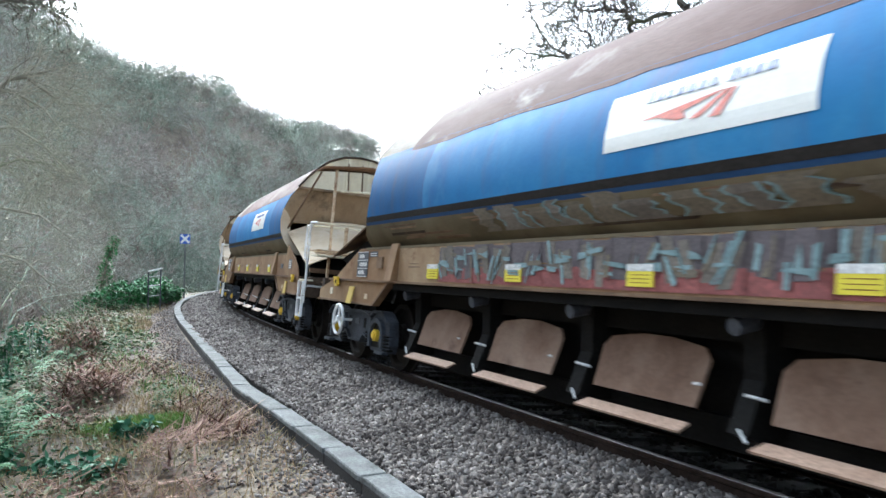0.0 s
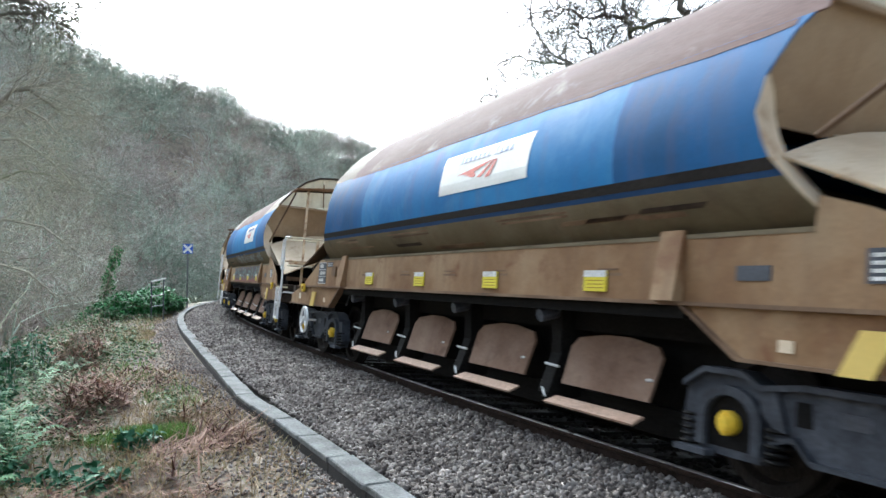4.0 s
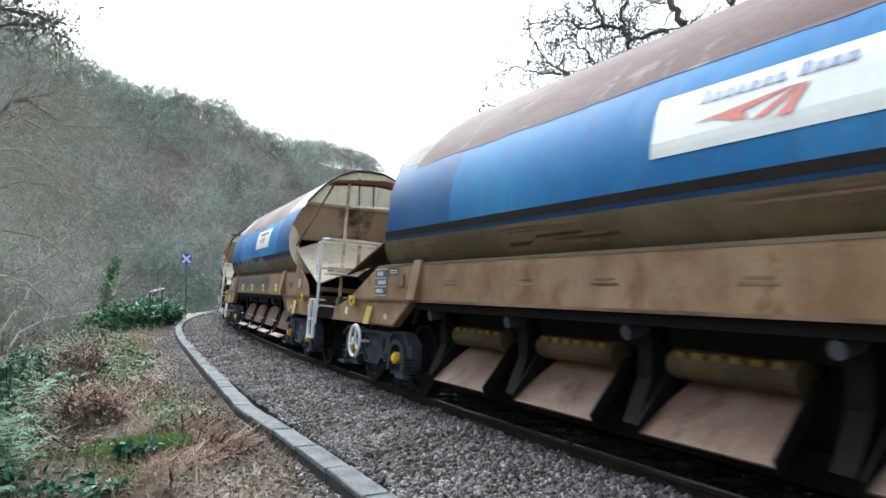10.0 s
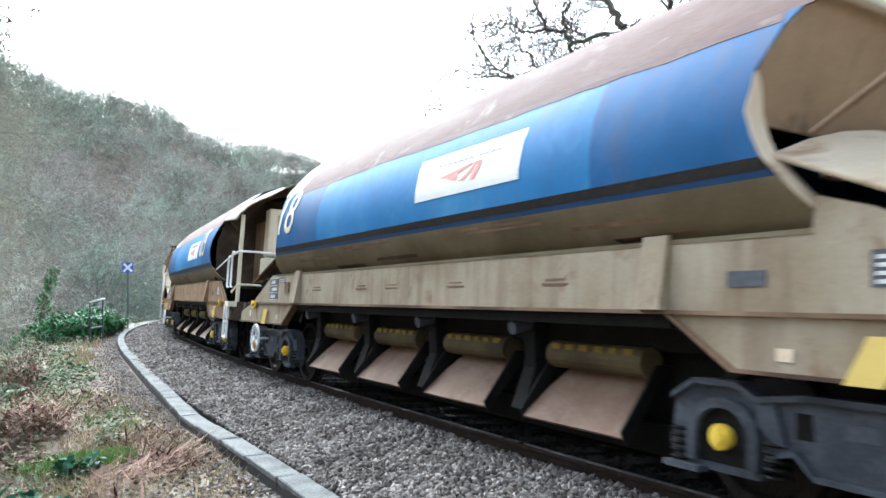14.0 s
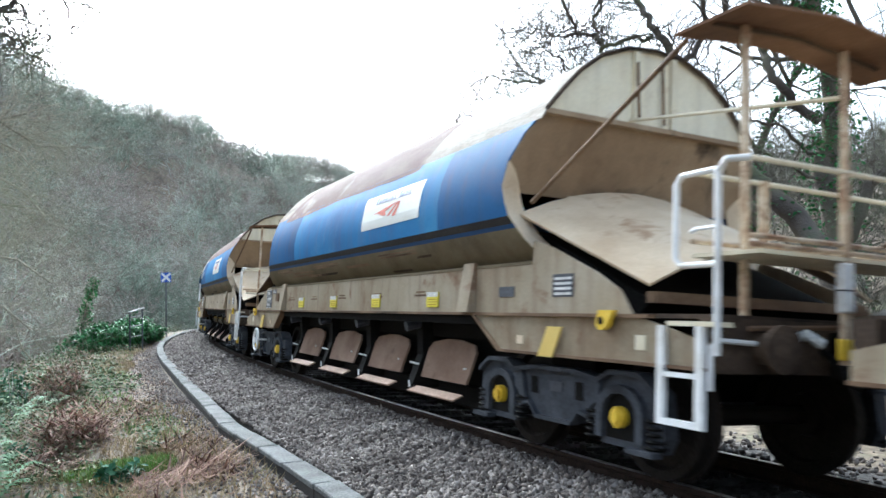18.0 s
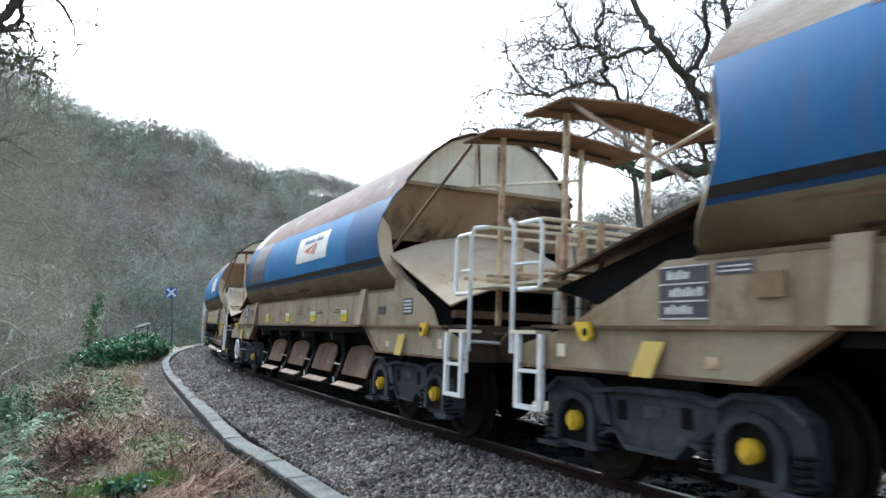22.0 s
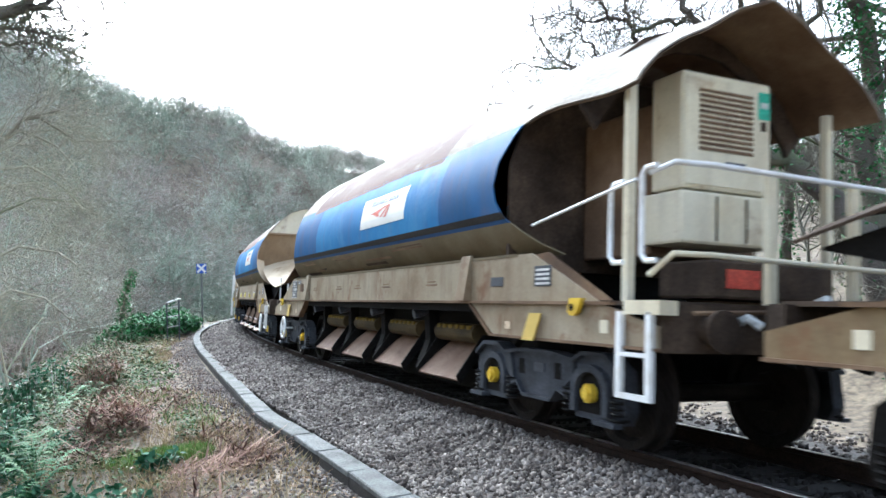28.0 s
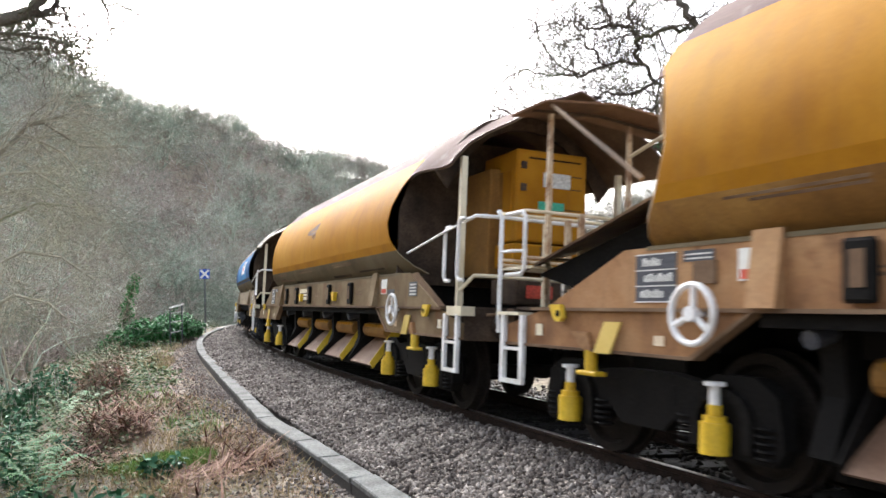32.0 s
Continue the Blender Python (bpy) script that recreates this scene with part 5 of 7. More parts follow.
def number_marks(w, text, x):
    cu = bpy.data.curves.new("number_marks", "FONT")
    cu.body, cu.size, cu.align_x, cu.extrude = text, 0.92, "CENTER", 0.002
    tmp = new("tmp_marks", cu)
    bpy.context.view_layer.update()
    me = bpy.data.meshes.new_from_object(tmp.evaluated_get(bpy.context.evaluated_depsgraph_get()))
    bpy.data.objects.remove(tmp)
    bm = bmesh.new()
    bm.from_mesh(me)
    for k in range(1, 12):
        bmesh.ops.bisect_plane(bm, geom=bm.verts[:] + bm.edges[:] + bm.faces[:], plane_co=(0, 0.06 * k, 0), plane_no=(0, 1, 0))
    bm.to_mesh(me)
    bm.free()
    for v in me.vertices:
        z = 2.22 + v.co.y * 1.0
        v.co = (x - v.co.x * 0.95, surf(UPPER, z) + 0.012 + v.co.z, z)
    me.materials.clear()
    me.materials.append(M_CREAM)
    ob = new("number_marks", me)
    ob.parent = w
    ob["label"] = "large faded cream painted number " + text


WAGONS = []
EMBLEM_X = {0: -0.70, 1: 0.01, 2: -0.18, 3: -0.53, 4: -0.34, 5: -0.74, 6: -0.25, 7: -0.51, 8: -0.09}


def wagon(no, kind="platform", style="flat", paint="blue", marks=None, wheel_end=1):
    """One ballast hopper wagon; kind tells its rear end, or both ends when turned."""
    yellow = paint == "yellow"
    label = {"blue": "blue and beige ballast hopper wagon with a rusty roof",
             "yellow": "amber yellow ballast hopper wagon with a rusty roof"}[paint]
    w = hollow("hopper_wagon", label, "hopper wagon", "wagons of the ballast train")
    rnd = random.Random(100 + no)
    rear = "hood" if kind == "generator" else "bare"
    if yellow:
        hopper_body(w, M_AMBER, M_AMBER, [(0.07 - HALF, HALF - 0.07, M_ROOF)], True, rear)
    else:
        cut = {0: -2.8, 5: -2.2, 7: -2.0, 8: -2.8, 2: -3.0}.get(no)
        front = 3.35 + rnd.uniform(0, 0.6)
        lengths = [(front + 0.002, HALF - 0.07, M_ROOFPALE), (0.07 - HALF if cut is None else cut, front, M_ROOF)] + ([] if cut is None else [(0.07 - HALF, cut - 0.002, M_ROOFPALE)])
        hopper_body(w, M_BLUE, M_DKBLUE, lengths, False, rear)
        roof_stain(w, rnd, cut, front, 0.16 if no == 2 else 0.055)
    underframe(w, (M_SIDEDULL if no == 9 else M_SIDEBROWN) if yellow else M_BEIGE2 if no >= 4 else M_BEIGE, kind == "platform")
    sets = bogie(w, 1, "damper" if yellow else "cast") + bogie(w, -1, "damper" if yellow else "cast")
    doors(w, style, yellow)
    if kind == "platform":
        end_sheets(w, 1, flap=M_BROWN)
        end_sheets(w, -1, steep=True)
        platform(w, -1)
    elif kind == "turned":
        end_sheets(w, 1, flap=M_BROWN)
        end_sheets(w, -1)
        platform(w, 1)
        ladder(w, -1, tall=False)
        part("grab_post", Shape().tube([(-6.5, 1.02, 1.18), (-6.5, 1.02, 1.72)], 0.022, 8).tube([(-6.62, 0.86, 1.18), (-6.62, 0.86, 1.72)], 0.022, 8), M_WHITE, w, "white upright grab post")
    elif kind == "generator":
        end_sheets(w, 1, flap=M_GRIME if yellow else M_BROWN)
        generator(w, M_AMBER if yellow else M_CREAM, M_ROOF if yellow else M_ROOFPALE)
    if yellow:
        for x in (5.35, -5.28):
            hb = part("hook_bracket", Shape().disc((x, 1.30, 0.0), 0.05, 0.70, 0.86, 12, 2).box(x - 0.13, x + 0.13, 1.24, 1.36, 0.665, 0.70, 0.012), M_YELLOW, w, "yellow hook bracket under the solebar", True)
            part("bracket_arm", Shape().prism([(x - 0.06, 0.86), (x + 0.05, 0.86), (x + 0.22, 1.0), (x + 0.0, 1.0)], 1, 1.25, 1.35), M_SIDEBROWN, hb)
        hand_wheel(w, 4.12 if no == 10 else -4.68, 1.15, 1.42, 0.19)
        for x in (3.0, 1.9, 0.7, -0.9, -2.3):
            part("stake_pocket", Shape().box(x - 0.1, x + 0.1, 1.305, 1.36, 1.22, 1.56, 0.02), M_BLACK, w, "black stake pocket")
            part("pocket_face", Shape().box(x - 0.045, x + 0.045, 1.36, 1.365, 1.30, 1.50), M_BROWN, w)
        for x in (1.4, -1.3):
            part("lashing_hook", Shape().prism([(x - 0.1, 1.42), (x + 0.12, 1.42), (x + 0.04, 1.28), (x - 0.05, 1.27)], 1, 1.31, 1.37), M_YELLOW, w, "yellow lashing ring")
        pl = flat_plate(w, "notice_panel", 0.9, 1.7, 1.30, 1.52, M_CREAM, "cream notice panel with bars")
        flat_plate(pl, "panel_bar", 1.0, 1.6, 1.36, 1.38, M_BROWN, "", 1.311, 0.003)
        flat_plate(pl, "panel_bar", 1.0, 1.6, 1.42, 1.44, M_BROWN, "", 1.311, 0.003)
        fx = 3.72 if no == 10 else -3.98
        sgn = flat_plate(w, "brake_notice", fx - 0.12, fx + 0.12, 1.36, 1.56, M_LOGOW, "white and red brake notice")
        flat_plate(sgn, "notice_red", fx - 0.1, fx + 0.1, 1.37, 1.43, M_REDM, "", 1.311, 0.003)
    else:
        hand_wheel(w, 5.51 * wheel_end, R=0.212)
    side_plates(w, rnd, style == "flat" and not yellow, -0.2 if no == 10 else 0.0)
    if no != 10:
        logo(w, EMBLEM_X.get(no, -0.4), yellow)
    if marks:
        number_marks(w, marks[0], marks[1])
    if no == 0:
        graffiti(w, 3, -3.45, 2.3, [M_G1, M_G4, M_G3, M_G2, M_G4, M_G5, M_G3], 1.21, 1.6)
        barrel_tags(w, 4, -3.6, 1.4, 1.95, [M_G5, M_G3, M_G5])
    if no == 2:
        graffiti(w, 9, -1.5, 3.2, [M_G3, M_G5, M_G3, M_G4, M_G5], 1.21, 1.6)
        barrel_tags(w, 10, -1.7, 3.2, 2.06, [M_G5, M_G3, M_G3, M_G5])
    if no == 6:
        part("rubbed_patch", patch(2.3, 3.7, 2.06, 2.86, 0.009, 0.2, 14), M_PATCH, w, "brown rubbed patch of paint", True)
    WAGONS.append((no, w, sets))


SPEC = {-3: ("generator", "chute"), -2: ("platform", "flat"), -1: ("platform", "flat"), 0: ("platform", "flat"), 1: ("platform", "flat"), 2: ("platform", "flat"),
        3: ("generator", "chute"), 4: ("platform", "chute"), 5: ("platform", "flat"), 6: ("platform", "flat"), 7: ("turned", "flat"), 8: ("generator", "chute"),
        9: ("generator", "chute"), 10: ("turned", "chute")}
MARKS = {3: ("05", -3.17), 4: ("18", 4.06)}
for no, (kind, style) in SPEC.items():
    wagon(no, kind, style, "yellow" if no > 8 else "blue", MARKS.get(no), -1 if no == 7 else 1)

# ======== growing things ========
def island_mat(name, cols, rough=0.8, specular=0.3, scale=2.0, spread=0.45, bump=0.0):
    """Colour varies from piece to piece and, more slowly, from place to place."""
    m = bpy.data.materials.new(name)
    m.use_nodes = True
    n, l = m.node_tree.nodes, m.node_tree.links
    b = n["Principled BSDF"]
    b.inputs["Roughness"].default_value, b.inputs["Specular IOR Level"].default_value = rough, specular
    g = n.new("ShaderNodeNewGeometry")
    tc = n.new("ShaderNodeTexCoord")
    no = n.new("ShaderNodeTexNoise")
    no.inputs["Scale"].default_value, no.inputs["Detail"].default_value = scale, 3.0
    l.new(tc.outputs["Object"], no.inputs["Vector"])
    mx = n.new("ShaderNodeMix")
    mx.inputs["Factor"].default_value = spread
    l.new(g.outputs["Random Per Island"], mx.inputs["A"])
    wide = n.new("ShaderNodeMapRange")
    wide.inputs[1].default_value, wide.inputs[2].default_value = 0.36, 0.64
    l.new(no.outputs[0], wide.inputs[0])
    l.new(wide.outputs[0], mx.inputs["B"])
    r = n.new("ShaderNodeValToRGB")
    while len(r.color_ramp.elements) < len(cols):
        r.color_ramp.elements.new(0.5)
    for i, c in enumerate(cols):
        r.color_ramp.elements[i].position = 0.15 + 0.7 * i / (len(cols) - 1)
        r.color_ramp.elements[i].color = (*c, 1)
    l.new(mx.outputs["Result"], r.inputs[0])
    l.new(r.outputs[0], b.inputs["Base Color"])
    if bump:
        n2 = n.new("ShaderNodeTexNoise")
        n2.inputs["Scale"].default_value = 30
        l.new(tc.outputs["Object"], n2.inputs["Vector"])
        bp = n.new("ShaderNodeBump")
        bp.inputs["Strength"].default_value, bp.inputs["Distance"].default_value = bump, 0.03
        l.new(n2.outputs[0], bp.inputs["Height"])
        l.new(bp.outputs[0], b.inputs["Normal"])
    return m


M_STONES = island_mat("crushed_stone", [(0.0444, 0.0345, 0.0291), (0.0864, 0.0701, 0.0594), (0.1248, 0.1046, 0.0896), (0.168, 0.1449, 0.1254), (0.252, 0.2242, 0.1994)], 0.85, 0.3, 1.5, 0.25)
# Stone darkened to hold the train's shade between the rails.
M_SHADESTONES = island_mat("shade_dark_stone", [(0.012, 0.010, 0.009), (0.03, 0.026, 0.023), (0.055, 0.048, 0.042)], 0.8, 0.3, 1.5, 0.25)
# These barks are lightened to put the far hill's haze into the colour.
M_TWIG = island_mat("hazed_twig_bark", [(0.2208, 0.2162, 0.1932), (0.3864, 0.3864, 0.345), (0.5704, 0.575, 0.5244), (0.4784, 0.5152, 0.4232)], 0.9, 0.2, 0.16, 0.86)
M_TWIG2 = island_mat("hazed_brown_bark", [(0.2057, 0.1625, 0.1381), (0.3402, 0.2873, 0.2503), (0.4905, 0.4309, 0.3884)], 0.9, 0.2, 0.16, 0.86)
M_TWIG3 = island_mat("hazed_mossy_bark", [(0.1767, 0.2185, 0.1692), (0.3441, 0.3999, 0.3196), (0.5394, 0.5952, 0.4888)], 0.9, 0.2, 0.16, 0.86)
M_PALETWIG = island_mat("pale_branch_bark", [(0.19, 0.175, 0.135), (0.31, 0.29, 0.225), (0.47, 0.445, 0.35), (0.27, 0.285, 0.19)], 0.9, 0.2, 0.3, 0.5)
M_SCRUB = island_mat("scrub_bark", [(0.07, 0.064, 0.05), (0.13, 0.12, 0.095), (0.20, 0.19, 0.15), (0.12, 0.135, 0.08)], 0.9, 0.2, 0.5, 0.5)
M_OAK = island_mat("oak_bark", [(0.075, 0.062, 0.052), (0.115, 0.098, 0.082), (0.15, 0.135, 0.105), (0.115, 0.13, 0.075)], 0.95, 0.15, 0.9, 0.6, 0.6)
M_IVY = island_mat("ivy_leaf", [(0.0292, 0.107, 0.0351), (0.0546, 0.195, 0.0585), (0.0975, 0.293, 0.0975)], 0.6, 0.25, 1.0, 0.3)
# Far leaves greyed and paled along with the hazed bark.
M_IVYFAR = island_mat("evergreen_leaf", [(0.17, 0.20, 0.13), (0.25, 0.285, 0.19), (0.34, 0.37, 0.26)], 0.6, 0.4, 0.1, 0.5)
M_LAUREL = island_mat("laurel_leaf", [(0.0256, 0.08, 0.0366), (0.0439, 0.1248, 0.0625), (0.08, 0.176, 0.0952)], 0.65, 0.12, 1.0, 0.3)
M_FERN = island_mat("fern_frond", [(0.0307, 0.0966, 0.0307), (0.0525, 0.1491, 0.0482), (0.0875, 0.1925, 0.07)], 0.7, 0.2, 1.0, 0.3)
M_BRACKEN = island_mat("dead_bracken", [(0.0475, 0.0213, 0.0148), (0.1162, 0.056, 0.0367), (0.2112, 0.1159, 0.0803), (0.3802, 0.2608, 0.1878)], 0.9, 0.2, 2.5, 0.12)
M_GRASS = island_mat("grass_blade", [(0.08, 0.16, 0.025), (0.14, 0.26, 0.04), (0.22, 0.33, 0.08)], 0.6, 0.4, 1.0, 0.3)
M_DRY = island_mat("dry_grass_blade", [(0.22, 0.154, 0.077), (0.363, 0.264, 0.132), (0.462, 0.363, 0.209), (0.22, 0.22, 0.088)], 0.85, 0.2, 1.0, 0.4)
M_LITTER = island_mat("fallen_leaf", [(0.078, 0.0468, 0.0312), (0.156, 0.091, 0.0559), (0.26, 0.169, 0.1079), (0.117, 0.1105, 0.0585)], 0.85, 0.2, 1.2, 0.4)
M_BRAMBLE = island_mat("bramble_leaf", [(0.0414, 0.0816, 0.03), (0.0736, 0.1296, 0.05), (0.1288, 0.1632, 0.07), (0.2024, 0.144, 0.085)], 0.7, 0.2, 1.0, 0.3)
RNG = np.random.default_rng(11)


def fast_mesh(name, verts, faces, material, smooth=False):
    """A mesh from arrays; all faces have the same number of corners."""
    verts, faces = np.asarray(verts, np.float32), np.asarray(faces, np.int32)
    me = bpy.data.meshes.new(name)
    m, k = faces.shape
    me.vertices.add(len(verts))
    me.vertices.foreach_set("co", verts.ravel())
    me.loops.add(m * k)
    me.loops.foreach_set("vertex_index", faces.ravel())
    me.polygons.add(m)
    me.polygons.foreach_set("loop_start", np.arange(0, m * k, k, dtype=np.int32))
    if smooth:
        me.polygons.foreach_set("use_smooth", np.ones(m, bool))
    me.materials.append(material)
    me.update(calc_edges=True)
    me.validate()
    return me


def spread_mesh(name, tv, tf, mats4, material, smooth=False):
    """Template vertices and faces laid down by every 4 x 4 matrix, joined in one mesh."""
    tv, tf = np.asarray(tv, float), np.asarray(tf)
    n = len(tv)
    h = np.concatenate([tv, np.ones((n, 1))], 1)
    vs = np.einsum("kij,nj->kni", np.asarray(mats4)[:, :3, :], h).reshape(-1, 3)
    fs = (tf[None] + (np.arange(len(mats4)) * n)[:, None, None]).reshape(-1, tf.shape[1])
    return fast_mesh(name, vs, fs, material, smooth)


def turns(n, rng, tilt=math.pi, least=0.0):
    """Random rotation matrices; tilt limits the lean from upright."""
    a, b, c = rng.uniform(0, 2 * math.pi, n), rng.uniform(least, tilt, n) * rng.choice([-1, 1], n), rng.uniform(0, 2 * math.pi, n)

    def rz(q):
        m = np.zeros((n, 3, 3))
        m[:, 0, 0] = m[:, 1, 1] = np.cos(q)
        m[:, 0, 1], m[:, 1, 0], m[:, 2, 2] = -np.sin(q), np.sin(q), 1
        return m
    rx = np.zeros((n, 3, 3))
    rx[:, 1, 1] = rx[:, 2, 2] = np.cos(b)
    rx[:, 1, 2], rx[:, 2, 1], rx[:, 0, 0] = -np.sin(b), np.sin(b), 1
    return rz(a) @ rx @ rz(c)


def placed(rot, size, pos):
    m = np.zeros((len(rot), 4, 4))
    m[:, :3, :3] = rot * np.asarray(size).reshape(len(rot), 1, -1)
    m[:, :3, 3] = pos
    m[:, 3, 3] = 1
    return m


def line_points(s, off):
    h = np.interp(s, LS, LINE[:, 2])
    return np.interp(s, LS, LINE[:, 0]) - off * np.cos(h), np.interp(s, LS, LINE[:, 1]) + off * np.sin(h)


CUBE_F = [(3, 2, 1, 0), (4, 5, 6, 7), (0, 1, 5, 4), (1, 2, 6, 5), (2, 3, 7, 6), (3, 0, 4, 7)]


def stone_mats(n, s, off, z, lo, hi, rng):
    x, y = line_points(s, off)
    size = rng.uniform(lo, hi, (n, 1)) * rng.uniform(0.6, 1.3, (n, 3)) * [[1.1, 0.9, 0.62]]
    return placed(turns(n, rng), size, np.stack([x, y, z], 1))


def stones(name, label, mats4, rng, m=None):
    tv = np.array([(x, y, z) for z in (-0.5, 0.5) for x, y in ((-0.5, -0.5), (0.5, -0.5), (0.5, 0.5), (-0.5, 0.5))])
    n = len(mats4)
    h = np.concatenate([tv, np.ones((8, 1))], 1)
    jit = rng.uniform(-0.26, 0.26, (n, 8, 3))
    hv = np.repeat(h[None], n, 0)
    hv[:, :, :3] += jit
    vs = np.einsum("kij,knj->kni", mats4[:, :3, :], hv).reshape(-1, 3)
    fs = (np.array(CUBE_F)[None] + (np.arange(n) * 8)[:, None, None]).reshape(-1, 4)
    return tagged(new(name, fast_mesh(name, vs, fs, m or M_STONES)), label, "ballast", kind="stuff")


def build_stones():
    rng = np.random.default_rng(4)
    sets = []
    bed_o, bed_z = [-3.1, -1.9, -1.3, -0.9, 0.66, 0.82, 0.92, 1.2, 1.55, 2.0, 2.44], [-0.62, -0.27, -0.24, -0.28, -0.14, -0.10, -0.02, -0.03, -0.065, -0.115, -0.165]
    for n, s0, s1, o0, o1, lo, hi in ((50000, -1, 14, 0.84, 2.5, 0.018, 0.05), (20000, 14, 38, 0.84, 2.5, 0.03, 0.06), (2500, 40, 66, 0.9, 2.42, 0.07, 0.12),
                                      (9000, -10, 24, -1.5, 0.7, 0.04, 0.07), (8000, -10, 24, -4.6, -1.5, 0.035, 0.06)):
        s, off = rng.uniform(s0, s1, n), rng.uniform(o0, o1, n)
        z = np.interp(off, bed_o, bed_z) + rng.uniform(-0.012, 0.02, n) + 0.018 * waves(*line_points(s, off), 0.22, 2)
        sets.append(stone_mats(n, s, off, z, lo, hi, rng))
    stones("ballast_stones", "grey-brown crushed stone ballast lying on the shoulder", np.concatenate(sets[:3] + sets[4:]), rng)
    stones("track_stones", "ballast between the rails, darkened for shade under the train", sets[3], rng, M_SHADESTONES)
    n = 26000
    s = 1 + 36 * rng.uniform(0, 1, n) ** 1.2
    off = 2.72 + rng.exponential(0.36, n)
    keep = (off < 4.6) & (rng.uniform(0, 1, n) < 0.6 + 0.5 * waves(s, off * 2.0, 0.8, 7))
    s, off = s[keep], off[keep]
    x, y = line_points(s, off)
    z = height(x, y) + rng.uniform(-0.008, 0.012, len(s))
    stones("verge_gravel", "scattered grey gravel along the verge beside the trough", stone_mats(len(s), s, off, z, 0.012, 0.042, rng), rng)


# ---- leaves, blades and fronds
LEAF_V = [(0, 0, 0), (0.28, 0.32, 0.06), (0.3, 0.65, 0.04), (0, 1.0, -0.08), (-0.3, 0.65, 0.04), (-0.28, 0.32, 0.06), (0, 0.5, -0.03)]
LEAF_F = [(0, 1, 6), (1, 2, 6), (2, 3, 6), (3, 4, 6), (4, 5, 6), (5, 0, 6)]
BLADE_V = [(-0.02, 0, 0), (0.02, 0, 0), (0.018, 0.10, 0.5), (-0.018, 0.10, 0.5), (0.0, 0.32, 1.0)]
BLADE_F = [(0, 1, 2), (0, 2, 3), (3, 2, 4)]


def frond_template(n=13):
    """A fern frond bending over, with paired leaflets."""
    v, f = [], []
    for k in range(n):
        q = k / (n - 1)
        y, z = q * 0.8, 0.75 * math.sin(q * 2.0)
        w = 0.22 * math.sin(math.pi * (0.12 + 0.86 * q)) + 0.01
        for sd in (-1, 1):
            o = len(v)
            v += [(0, y - 0.015, z), (0, y + 0.03, z), (sd * w, y + 0.10, z - 0.02), (sd * w * 0.6, y + 0.02, z - 0.005)]
            f += [(o, o + 3, o + 2), (o, o + 2, o + 1)]
    for k in range(n - 1):
        o = len(v)
        q0, q1 = k / (n - 1), (k + 1) / (n - 1)
        v += [(-0.008, q0 * 0.8, 0.75 * math.sin(q0 * 2)), (0.008, q0 * 0.8, 0.75 * math.sin(q0 * 2)), (0.005, q1 * 0.8, 0.75 * math.sin(q1 * 2))]
        f.append((o, o + 1, o + 2))
    return v, f


FROND = frond_template()


def upright(n, rng, lean=0.35):
    """Turned about the vertical with a small lean."""
    return turns(n, rng, lean)


def patch_points(n, s, off, rs, ro, rng):
    a, q = rng.uniform(0, 2 * math.pi, n), np.sqrt(rng.uniform(0, 1, n))
    x, y = line_points(s + rs * q * np.cos(a), off + ro * q * np.sin(a))
    return x, y, height(x, y)


def stuff(name, label, cat, me):
    return tagged(new(name, me), label, cat, kind="stuff")


